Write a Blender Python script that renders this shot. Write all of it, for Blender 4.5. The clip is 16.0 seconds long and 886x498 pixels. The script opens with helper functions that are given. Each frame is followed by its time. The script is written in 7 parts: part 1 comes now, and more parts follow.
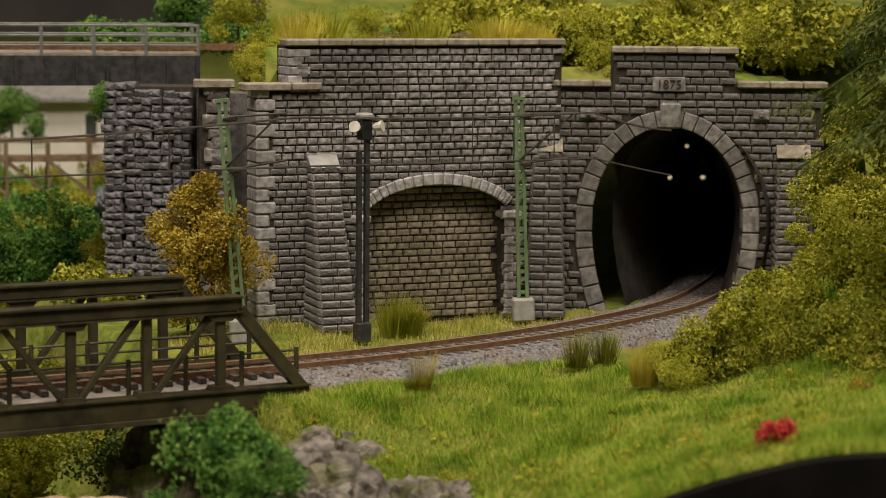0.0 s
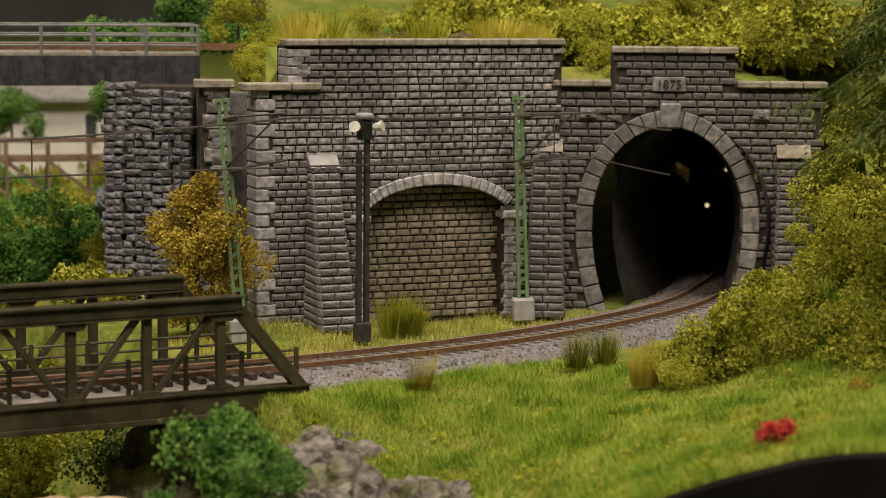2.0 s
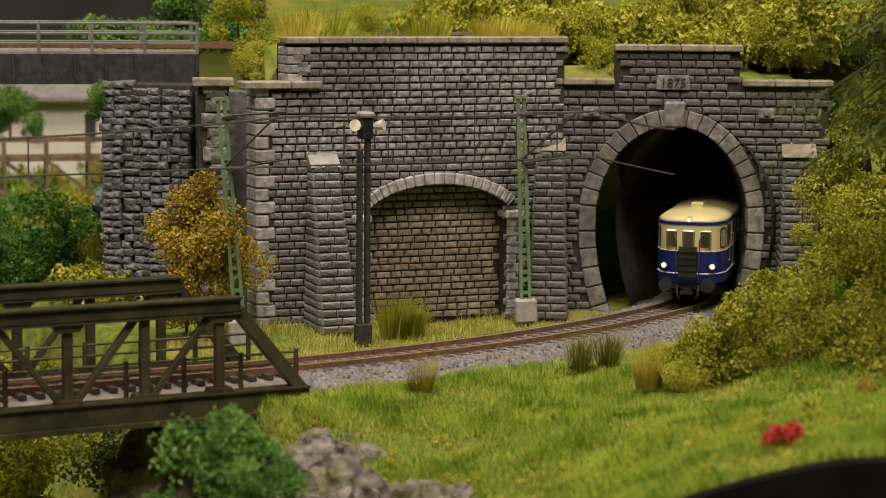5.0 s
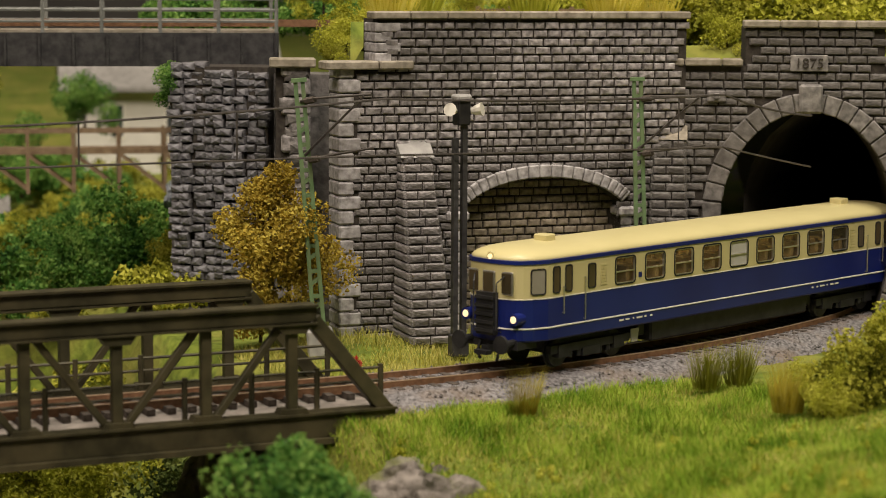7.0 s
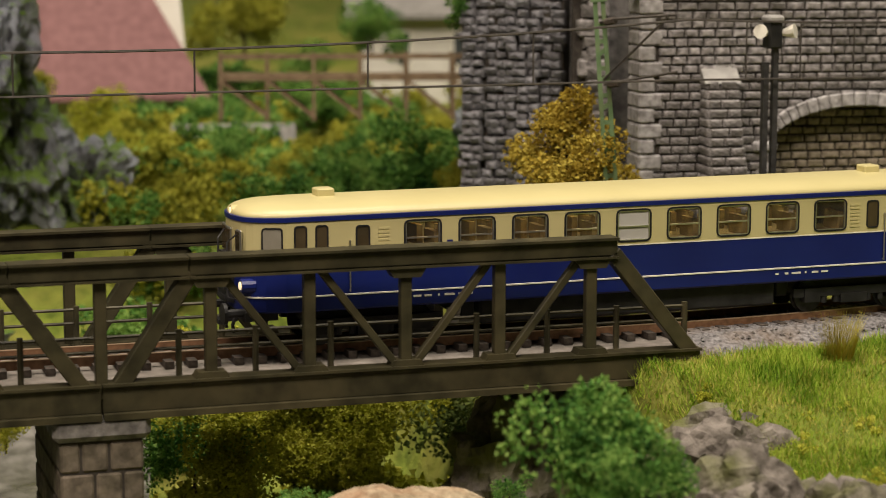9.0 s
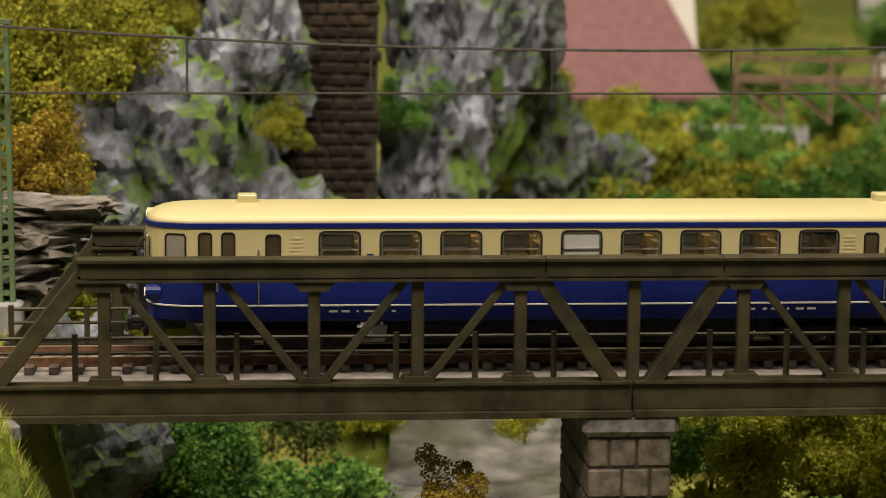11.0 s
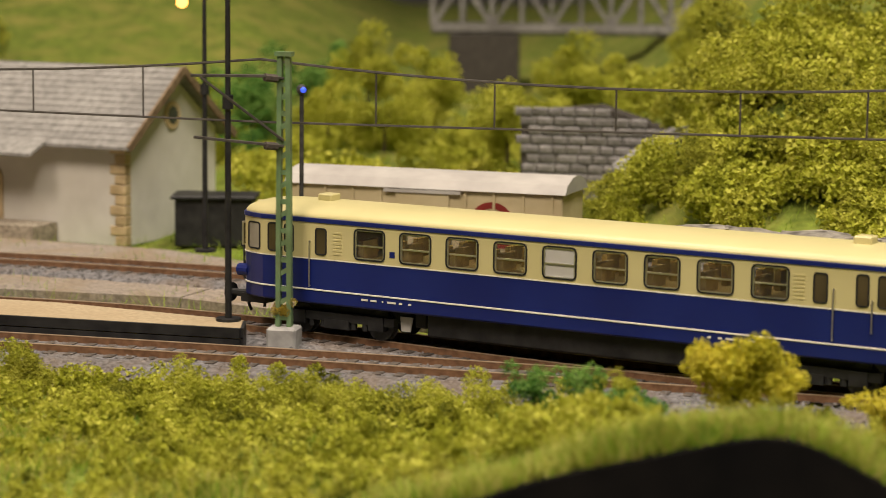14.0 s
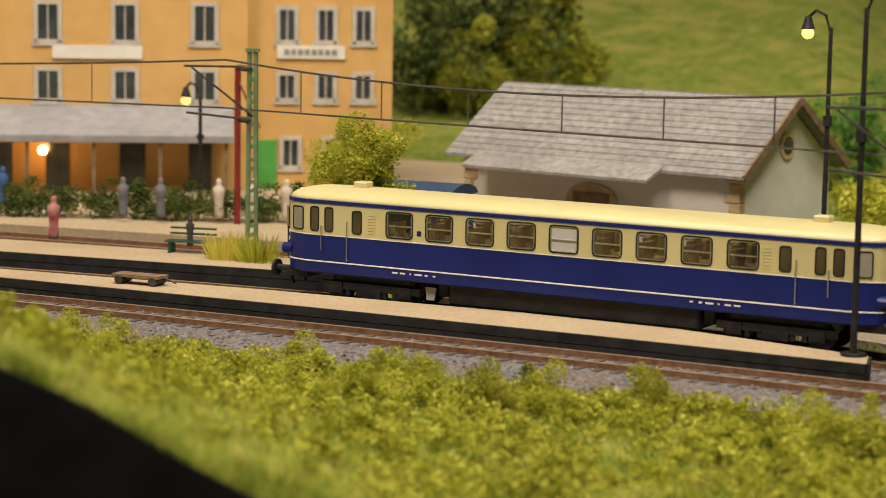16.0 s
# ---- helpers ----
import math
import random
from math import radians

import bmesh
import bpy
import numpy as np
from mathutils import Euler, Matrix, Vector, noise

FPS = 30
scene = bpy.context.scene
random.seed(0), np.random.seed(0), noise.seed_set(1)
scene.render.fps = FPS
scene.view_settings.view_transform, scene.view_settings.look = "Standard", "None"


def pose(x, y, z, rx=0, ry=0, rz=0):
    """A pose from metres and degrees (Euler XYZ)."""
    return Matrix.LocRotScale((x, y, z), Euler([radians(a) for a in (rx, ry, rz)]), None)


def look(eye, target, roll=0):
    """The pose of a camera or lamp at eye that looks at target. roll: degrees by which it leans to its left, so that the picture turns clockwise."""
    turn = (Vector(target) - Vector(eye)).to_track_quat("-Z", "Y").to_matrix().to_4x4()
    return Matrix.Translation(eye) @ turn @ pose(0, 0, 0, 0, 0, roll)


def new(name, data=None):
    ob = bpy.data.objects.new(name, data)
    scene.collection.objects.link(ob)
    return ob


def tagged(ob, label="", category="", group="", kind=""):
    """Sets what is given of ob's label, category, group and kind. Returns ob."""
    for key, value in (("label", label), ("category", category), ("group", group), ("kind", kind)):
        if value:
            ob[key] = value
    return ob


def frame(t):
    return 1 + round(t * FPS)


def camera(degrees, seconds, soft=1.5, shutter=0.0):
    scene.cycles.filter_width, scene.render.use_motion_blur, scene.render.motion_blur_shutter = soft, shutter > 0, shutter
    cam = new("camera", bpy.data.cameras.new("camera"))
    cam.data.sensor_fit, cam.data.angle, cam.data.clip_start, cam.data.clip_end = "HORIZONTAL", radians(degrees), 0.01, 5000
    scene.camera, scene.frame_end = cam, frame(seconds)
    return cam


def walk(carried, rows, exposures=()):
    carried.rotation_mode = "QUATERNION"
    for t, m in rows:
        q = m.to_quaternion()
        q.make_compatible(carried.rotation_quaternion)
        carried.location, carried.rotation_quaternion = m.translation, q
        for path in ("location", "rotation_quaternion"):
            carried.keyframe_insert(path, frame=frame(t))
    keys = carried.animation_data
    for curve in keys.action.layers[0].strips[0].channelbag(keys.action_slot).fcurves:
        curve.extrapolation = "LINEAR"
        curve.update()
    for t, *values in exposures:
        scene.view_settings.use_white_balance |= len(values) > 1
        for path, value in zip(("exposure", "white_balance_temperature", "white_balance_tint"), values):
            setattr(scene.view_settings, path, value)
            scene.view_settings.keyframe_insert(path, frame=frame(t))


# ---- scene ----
CM = 0.01          # the layout is an H0 model railway: built in centimetres
EYE_Z = 14.4       # tripod head above the rail tops

PAN = [  # seconds, pan, tilt, roll in degrees, centimetres behind the working position
    (0.0, -27.62, -6.92, 0.46, 17.15),
    (3.5, -27.62, -6.92, 0.46, 17.15),
    (5.8, -27.49, -6.90, 0.42, 13.16),
    (6.0, -27.23, -6.89, 0.38, 12.08),
    (6.5, -26.21, -6.91, 0.33, 9.12),
    (7.0, -24.89, -6.91, 0.30, 4.66),
    (7.5, -23.60, -6.93, 0.16, 0.00),
    (8.0, -21.63, -7.05, 0.14, 0.00),
    (8.2, -21.06, -7.74, 0.20, 0.00),
    (10.3, -8.99, -8.70, 0.31, 0.00),
    (10.5, -7.57, -8.68, 0.42, 0.00),
    (11.0, -5.08, -8.66, 0.54, 0.00),
    (11.5, -1.42, -8.65, 0.31, 0.00),
    (12.0, 2.58, -8.64, 0.08, 0.00),
    (12.5, 6.74, -8.57, 0.07, 0.00),
    (13.0, 12.18, -8.32, 0.13, 0.00),
    (13.5, 16.80, -8.18, 0.49, 0.00),
    (14.0, 20.90, -7.79, 0.61, 0.00),
    (14.5, 24.79, -7.35, 0.64, 0.00),
    (15.0, 28.35, -7.14, 0.70, 0.00),
    (15.5, 32.07, -7.18, 0.72, 0.00),
    (16.0, 35.74, -7.27, 0.91, 0.00),
]

def shot(pan, tilt, roll, back):
    p = pose(0, 0, EYE_Z * CM, 90 + tilt, 0, pan) @ pose(0, 0, 0, 0, 0, roll)
    return p @ Matrix.Translation((0, 0, -(7.83 - back) * CM))


cam = camera(22.74, 16.0, soft=0.75, shutter=0.12)
cam.data.dof.use_dof = True
cam.data.dof.aperture_fstop = 20.0
# the focus is pulled from the walls to the railcar: seconds, metres before the lens
FOCUS = [(0.0, 0.98), (5.8, 0.98), (7.0, 0.88), (8.0, 0.76), (10.3, 0.66), (12.5, 0.68), (14.0, 0.76), (15.0, 0.83), (16.0, 0.88)]
walk(cam, [(t, shot(*r)) for t, *r in PAN], exposures=[(0.0, -0.52), (0.5, -0.42), (3.5, -0.40), (7.5, -0.32), (12.5, -0.22), (14.5, -0.14), (16.0, -0.16)])

focus_mark = new("focus_mark")
focus_mark.empty_display_size = 0.01
tagged(focus_mark, kind="structure")
cam.data.dof.focus_object = focus_mark

# ---- light: an exhibition hall, lit from its ceiling by unseen lamps ----
world = bpy.data.worlds.new("hall")
scene.world = world
world.use_nodes = True
world.node_tree.nodes["Background"].inputs[0].default_value = (1.0, 0.86, 0.66, 1)
world.node_tree.nodes["Background"].inputs[1].default_value = 0.10


def hall_lamp(name, x, y, z, tx, ty, tz, size, watts, colour):
    d = bpy.data.lights.new(name, "AREA")
    d.shape, d.size, d.energy, d.color = "SQUARE", size, watts, colour
    ob = new(name, d)
    ob.matrix_world = look((x, y, z), (tx, ty, tz))
    return ob


hall_lamp("unseen_ceiling_lamp", 0.42, -0.42, 1.75, 0.26, 0.78, 0, 0.5, 28, (1.0, 0.87, 0.73))
hall_lamp("unseen_ceiling_lamp", -0.8, -0.55, 1.75, -0.65, 0.95, 0, 0.6, 29, (1.0, 0.82, 0.68))
# Two more unseen lamps, added to brighten the dim background.
hall_lamp("unseen_ceiling_lamp", 0.25, 0.62, 2.0, 0.25, 1.4, 0, 0.6, 36, (1.0, 0.89, 0.74))
hall_lamp("unseen_ceiling_lamp", -1.0, 0.8, 2.0, -0.9, 1.5, 0, 0.6, 23, (1.0, 0.84, 0.70))


# ---- materials ----
def nodes_of(name):
    m = bpy.data.materials.new(name)
    m.use_nodes = True
    nt = m.node_tree
    return m, nt, nt.nodes["Principled BSDF"]


def surface(name, c1, c2, scale=300.0, rough=0.8, bump=0.3, metal=0.0, c3=None, scale3=40.0, amount3=0.5, detail=6.0, vary=0.0, bump_scale=None, spec=0.3, depth=0.0006):
    """Two colours mixed by noise, a third in larger stains, a relief, and a shade of its own for each object or island."""
    m, nt, b = nodes_of(name)
    tc = nt.nodes.new("ShaderNodeTexCoord")
    n1 = nt.nodes.new("ShaderNodeTexNoise")
    n1.inputs["Scale"].default_value, n1.inputs["Detail"].default_value = scale, detail
    nt.links.new(tc.outputs["Object"], n1.inputs["Vector"])
    r = nt.nodes.new("ShaderNodeValToRGB")
    r.color_ramp.elements[0].position, r.color_ramp.elements[1].position = 0.32, 0.68
    r.color_ramp.elements[0].color, r.color_ramp.elements[1].color = (*c1, 1), (*c2, 1)
    nt.links.new(n1.outputs["Fac"], r.inputs["Fac"])
    out = r.outputs["Color"]
    if c3:
        n3 = nt.nodes.new("ShaderNodeTexNoise")
        n3.inputs["Scale"].default_value, n3.inputs["Detail"].default_value = scale3, 4
        nt.links.new(tc.outputs["Object"], n3.inputs["Vector"])
        r3 = nt.nodes.new("ShaderNodeValToRGB")
        r3.color_ramp.elements[0].position, r3.color_ramp.elements[1].position = 0.45, 0.65
        r3.color_ramp.elements[1].color = (amount3, amount3, amount3, 1)
        nt.links.new(n3.outputs["Fac"], r3.inputs["Fac"])
        mix = nt.nodes.new("ShaderNodeMix")
        mix.data_type = "RGBA"
        mix.inputs[7].default_value = (*c3, 1)
        nt.links.new(r3.outputs["Color"], mix.inputs[0])
        nt.links.new(out, mix.inputs[6])
        out = mix.outputs[2]
    if vary:
        info = nt.nodes.new("ShaderNodeObjectInfo")
        geo = nt.nodes.new("ShaderNodeNewGeometry")
        add = nt.nodes.new("ShaderNodeMath")
        add.operation = "ADD"
        nt.links.new(info.outputs["Random"], add.inputs[0])
        nt.links.new(geo.outputs["Random Per Island"], add.inputs[1])
        mr = nt.nodes.new("ShaderNodeMapRange")
        mr.inputs["From Max"].default_value = 2.0
        mr.inputs["To Min"].default_value, mr.inputs["To Max"].default_value = 1 - vary, 1 + vary
        nt.links.new(add.outputs[0], mr.inputs["Value"])
        hsv = nt.nodes.new("ShaderNodeHueSaturation")
        nt.links.new(mr.outputs["Result"], hsv.inputs["Value"])
        nt.links.new(out, hsv.inputs["Color"])
        out = hsv.outputs["Color"]
    nt.links.new(out, b.inputs["Base Color"])
    b.inputs["Roughness"].default_value, b.inputs["Metallic"].default_value = rough, metal
    b.inputs["Specular IOR Level"].default_value = spec
    if bump:
        n2 = nt.nodes.new("ShaderNodeTexNoise")
        n2.inputs["Scale"].default_value, n2.inputs["Detail"].default_value = bump_scale or scale * 1.5, 5
        nt.links.new(tc.outputs["Object"], n2.inputs["Vector"])
        bp = nt.nodes.new("ShaderNodeBump")
        bp.inputs["Strength"].default_value, bp.inputs["Distance"].default_value = bump, depth
        nt.links.new(n2.outputs["Fac"], bp.inputs["Height"])
        nt.links.new(bp.outputs["Normal"], b.inputs["Normal"])
    return m


def foliage(name, c1, c2, c3):
    """Leaf flock: each flake takes a shade between three greens."""
    m, nt, b = nodes_of(name)
    geo = nt.nodes.new("ShaderNodeNewGeometry")
    n = nt.nodes.new("ShaderNodeTexNoise")
    n.inputs["Scale"].default_value, n.inputs["Detail"].default_value = 62, 3
    nt.links.new(geo.outputs["Position"], n.inputs["Vector"])
    add = nt.nodes.new("ShaderNodeMath")
    add.operation = "MULTIPLY_ADD"
    add.inputs[1].default_value, add.inputs[2].default_value = 0.5, -0.25
    nt.links.new(geo.outputs["Random Per Island"], add.inputs[0])
    add2 = nt.nodes.new("ShaderNodeMath")
    add2.operation = "MULTIPLY_ADD"
    nt.links.new(n.outputs["Fac"], add2.inputs[0])
    add2.inputs[1].default_value = 1.4
    nt.links.new(add.outputs[0], add2.inputs[2])
    r = nt.nodes.new("ShaderNodeValToRGB")
    r.color_ramp.elements[0].position, r.color_ramp.elements[1].position = 0.34, 1.0
    r.color_ramp.elements[0].color, r.color_ramp.elements[1].color = (*c1, 1), (*c3, 1)
    e = r.color_ramp.elements.new(0.65)
    e.color = (*c2, 1)
    nt.links.new(add2.outputs[0], r.inputs["Fac"])
    nt.links.new(r.outputs["Color"], b.inputs["Base Color"])
    b.inputs["Roughness"].default_value = 0.75
    b.inputs["Specular IOR Level"].default_value = 0.2
    tr = nt.nodes.new("ShaderNodeBsdfTranslucent")
    nt.links.new(r.outputs["Color"], tr.inputs["Color"])
    mix = nt.nodes.new("ShaderNodeMixShader")
    mix.inputs[0].default_value = 0.34
    nt.links.new(b.outputs[0], mix.inputs[1])
    nt.links.new(tr.outputs[0], mix.inputs[2])
    nt.links.new(mix.outputs[0], nt.nodes["Material Output"].inputs["Surface"])
    return m


def glow(name, colour, strength):
    m, nt, b = nodes_of(name)
    b.inputs["Base Color"].default_value = (*colour, 1)
    b.inputs["Emission Color"].default_value = (*colour, 1)
    b.inputs["Emission Strength"].default_value = strength
    return m


def glass(name, tint=(0.9, 0.93, 0.9), alpha=0.10):
    m, nt, b = nodes_of(name)
    b.inputs["Base Color"].default_value = (*tint, 1)
    b.inputs["Roughness"].default_value, b.inputs["Alpha"].default_value = 0.08, alpha
    return m


STONE = surface("grey_stone", (0.14, 0.132, 0.13), (0.43, 0.41, 0.41), 420, 0.9, 0.9, c3=(0.10, 0.095, 0.085), scale3=30, amount3=0.7, vary=0.28, bump_scale=330)
STONE_LIGHT = surface("pale_stone", (0.22, 0.21, 0.21), (0.52, 0.51, 0.52), 380, 0.9, 0.8, c3=(0.16, 0.15, 0.14), scale3=35, vary=0.2, bump_scale=300)
STONE_SOOT = surface("sooty_stone", (0.11, 0.106, 0.102), (0.30, 0.287, 0.275), 300, 0.9, 0.6, c3=(0.10, 0.092, 0.085), scale3=26, amount3=0.7, vary=0.2)
STONE_BROWN = surface("brown_stone", (0.19, 0.16, 0.12), (0.46, 0.40, 0.31), 420, 0.9, 0.9, c3=(0.15, 0.135, 0.09), scale3=40, vary=0.22, bump_scale=330)
STONE_TARRY = surface("tarry_brown_brick", (0.022, 0.015, 0.009), (0.075, 0.052, 0.032), 300, 0.85, 0.7, c3=(0.015, 0.012, 0.008), scale3=26, amount3=0.8, vary=0.25)
PIER_STONE = surface("dark_pier_ashlar", (0.085, 0.072, 0.055), (0.25, 0.21, 0.165), 260, 0.9, 0.9, c3=(0.07, 0.065, 0.04), scale3=45, amount3=0.7, vary=0.22, bump_scale=240)
STONE_WET = surface("wet_dark_stone", (0.055, 0.052, 0.052), (0.21, 0.205, 0.215), 200, 0.7, 0.8, c3=(0.30, 0.31, 0.35), scale3=45, amount3=0.35, vary=0.3)
MORTAR = surface("dark_mortar", (0.035, 0.03, 0.026), (0.07, 0.062, 0.052), 500, 0.95, 0.3)
COPING = surface("weathered_coping", (0.20, 0.18, 0.14), (0.40, 0.36, 0.29), 300, 0.9, 0.5, c3=(0.16, 0.14, 0.09), scale3=50, vary=0.12)
CONCRETE = surface("concrete", (0.27, 0.265, 0.255), (0.40, 0.395, 0.38), 200, 0.85, 0.3)
BRIDGE = surface("olive_bridge_paint", (0.026, 0.024, 0.012), (0.058, 0.053, 0.028), 160, 0.5, 0.25, c3=(0.12, 0.10, 0.05), scale3=60, amount3=0.35, vary=0.12, depth=0.0002)
RAIL_GREY = surface("grey_railing_paint", (0.15, 0.16, 0.15), (0.24, 0.25, 0.235), 160, 0.5, 0.2)
ROCK_BANK = surface("mossy_bank_rock", (0.045, 0.038, 0.03), (0.30, 0.27, 0.24), 120, 0.9, 1.0, c3=(0.13, 0.15, 0.03), scale3=45, amount3=0.8, detail=10, bump_scale=170, depth=0.003)
STEEL_DARK = surface("dark_steel", (0.025, 0.025, 0.027), (0.06, 0.06, 0.06), 300, 0.5, 0.2)
RUST = surface("rusty_rail", (0.12, 0.062, 0.032), (0.24, 0.13, 0.07), 400, 0.6, 0.3)
# Worn rail head; its orange glint is put into the colour.
RAILTOP = surface("worn_rail_head_glint", (0.50, 0.35, 0.22), (0.66, 0.50, 0.36), 200, 0.35, 0.05, metal=0.6)
SLEEPER = surface("brown_sleeper", (0.06, 0.05, 0.042), (0.13, 0.108, 0.09), 500, 0.85, 0.4, vary=0.25)
BALLAST = surface("grey_ballast", (0.085, 0.08, 0.08), (0.29, 0.28, 0.285), 700, 0.95, 0.6, c3=(0.22, 0.16, 0.11), scale3=60, vary=0.4)
MAST = surface("green_mast_paint", (0.11, 0.19, 0.085), (0.18, 0.28, 0.14), 200, 0.5, 0.1, c3=(0.14, 0.12, 0.06), scale3=120, amount3=0.4)
WIRE = surface("catenary_wire", (0.05, 0.045, 0.04), (0.10, 0.09, 0.08), 300, 0.5, 0)
BLUE = surface("blue_enamel", (0.006, 0.013, 0.125), (0.009, 0.020, 0.16), 40, 0.34, 0.0, spec=0.5)
CREAM = surface("cream_enamel", (0.575, 0.515, 0.25), (0.625, 0.56, 0.28), 40, 0.36, 0.0, spec=0.5)
WHITE = surface("white_paint", (0.70, 0.68, 0.6), (0.8, 0.78, 0.7), 90, 0.5, 0.0)
BLACK = surface("black_plastic", (0.012, 0.012, 0.013), (0.03, 0.03, 0.03), 200, 0.5, 0.1)
CHROME = surface("bright_metal", (0.55, 0.53, 0.5), (0.7, 0.68, 0.64), 200, 0.3, 0, metal=0.9)
WINDOW_GREY = surface("frosted_pane", (0.48, 0.47, 0.44), (0.56, 0.55, 0.52), 80, 0.3, 0)
SEAT = surface("ochre_seat", (0.22, 0.16, 0.06), (0.34, 0.26, 0.10), 200, 0.8, 0)
INTERIOR = surface("beige_interior", (0.42, 0.34, 0.16), (0.52, 0.42, 0.22), 90, 0.7, 0)
GLASS = glass("window_glass", (0.10, 0.10, 0.09), 0.10)
LAMP_ON = glow("lit_lamp", (1.0, 0.78, 0.45), 1.1)
LAMP_BULB = glow("lit_bulb", (1.0, 0.36, 0.07), 5.0)
LAMP_BLUE = glow("blue_signal", (0.04, 0.10, 1.0), 1.3)
STRIP_ON = glow("lit_ceiling_strip", (1.0, 0.80, 0.42), 6.0)
SOIL = surface("ground_cover", (0.075, 0.11, 0.012), (0.20, 0.25, 0.034), 130, 0.95, 0.8, c3=(0.27, 0.25, 0.055), scale3=26, amount3=0.75, depth=0.002)
SAND = surface("platform_sand", (0.34, 0.27, 0.17), (0.45, 0.36, 0.23), 500, 0.95, 0.3, c3=(0.33, 0.25, 0.15), scale3=30)
YARD_GRAVEL = surface("yard_gravel", (0.17, 0.145, 0.12), (0.36, 0.31, 0.26), 600, 0.95, 0.6, c3=(0.24, 0.18, 0.11), scale3=35, amount3=0.7)
def crag_material():
    """Cast rock: slanting pale and black strata, moss where the face looks up."""
    m, nt, b = nodes_of("crag_rock")
    tc = nt.nodes.new("ShaderNodeTexCoord")
    mp = nt.nodes.new("ShaderNodeMapping")
    mp.inputs["Rotation"].default_value = (0.5, 0.6, 0.2)
    mp.inputs["Scale"].default_value = (1.0, 1.0, 0.62)
    nt.links.new(tc.outputs["Object"], mp.inputs["Vector"])
    n1 = nt.nodes.new("ShaderNodeTexNoise")
    n1.inputs["Scale"].default_value, n1.inputs["Detail"].default_value = 66, 10
    n1.inputs["Roughness"].default_value = 0.68
    nt.links.new(mp.outputs["Vector"], n1.inputs["Vector"])
    r = nt.nodes.new("ShaderNodeValToRGB")
    r.color_ramp.elements[0].position, r.color_ramp.elements[1].position = 0.37, 0.68
    r.color_ramp.elements[0].color, r.color_ramp.elements[1].color = (0.035, 0.037, 0.047, 1), (0.54, 0.57, 0.66, 1)
    e = r.color_ramp.elements.new(0.50)
    e.color = (0.27, 0.285, 0.34, 1)
    nt.links.new(n1.outputs["Fac"], r.inputs["Fac"])
    geo = nt.nodes.new("ShaderNodeNewGeometry")
    sep = nt.nodes.new("ShaderNodeSeparateXYZ")
    nt.links.new(geo.outputs["Normal"], sep.inputs[0])
    n3 = nt.nodes.new("ShaderNodeTexNoise")
    n3.inputs["Scale"].default_value, n3.inputs["Detail"].default_value = 27, 6
    nt.links.new(tc.outputs["Object"], n3.inputs["Vector"])
    add = nt.nodes.new("ShaderNodeMath")
    add.operation = "MULTIPLY_ADD"
    add.inputs[1].default_value = 0.20
    nt.links.new(sep.outputs["Z"], add.inputs[0])
    nt.links.new(n3.outputs["Fac"], add.inputs[2])
    r3 = nt.nodes.new("ShaderNodeValToRGB")
    r3.color_ramp.elements[0].position, r3.color_ramp.elements[1].position = 0.52, 0.64
    nt.links.new(add.outputs[0], r3.inputs["Fac"])
    mix = nt.nodes.new("ShaderNodeMix")
    mix.data_type = "RGBA"
    mix.inputs[7].default_value = (0.12, 0.20, 0.028, 1)
    nt.links.new(r3.outputs["Color"], mix.inputs[0])
    nt.links.new(r.outputs["Color"], mix.inputs[6])
    nt.links.new(mix.outputs[2], b.inputs["Base Color"])
    b.inputs["Roughness"].default_value = 0.85
    bp = nt.nodes.new("ShaderNodeBump")
    bp.inputs["Strength"].default_value, bp.inputs["Distance"].default_value = 1.0, 0.004
    nt.links.new(n1.outputs["Fac"], bp.inputs["Height"])
    nt.links.new(bp.outputs["Normal"], b.inputs["Normal"])
    return m


ROCK = crag_material()
GRAVEL_TAN = surface("tan_gravel", (0.24, 0.19, 0.12), (0.52, 0.43, 0.30), 300, 0.95, 1.0, c3=(0.34, 0.17, 0.09), scale3=70, amount3=0.6, depth=0.0015)
ROCK_TAN = surface("tan_rock", (0.045, 0.04, 0.034), (0.40, 0.37, 0.32), 110, 0.9, 1.0, c3=(0.10, 0.09, 0.06), scale3=25, detail=10, bump_scale=160, depth=0.003)
FASCIA = surface("black_fascia_board", (0.004, 0.004, 0.004), (0.009, 0.008, 0.007), 60, 0.85, 0.1, spec=0.1)
WATER = surface("painted_river", (0.05, 0.05, 0.038), (0.27, 0.262, 0.24), 75, 0.25, 0.8, c3=(0.07, 0.07, 0.04), scale3=18, amount3=0.75, detail=9, depth=0.002)
GRASS = foliage("grass_fibre", (0.09, 0.19, 0.010), (0.235, 0.38, 0.026), (0.43, 0.51, 0.075))
GRASS_DRY = foliage("dry_grass_fibre", (0.24, 0.24, 0.03), (0.42, 0.41, 0.08), (0.58, 0.52, 0.16))
STRAW = foliage("straw_fibre", (0.46, 0.40, 0.03), (0.68, 0.60, 0.08), (0.80, 0.74, 0.2))
LEAF_GREEN = foliage("green_flock", (0.03, 0.10, 0.02), (0.13, 0.30, 0.055), (0.34, 0.52, 0.13))
LEAF_LIGHT = foliage("light_green_flock", (0.22, 0.24, 0.016), (0.45, 0.47, 0.045), (0.64, 0.63, 0.11))
LEAF_OLIVE = foliage("olive_flock", (0.10, 0.12, 0.011), (0.33, 0.34, 0.034), (0.58, 0.57, 0.09))
LEAF_YELLOW = foliage("yellow_flock", (0.36, 0.35, 0.025), (0.62, 0.57, 0.05), (0.76, 0.68, 0.10))
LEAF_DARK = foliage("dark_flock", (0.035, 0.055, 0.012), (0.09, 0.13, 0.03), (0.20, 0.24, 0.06))
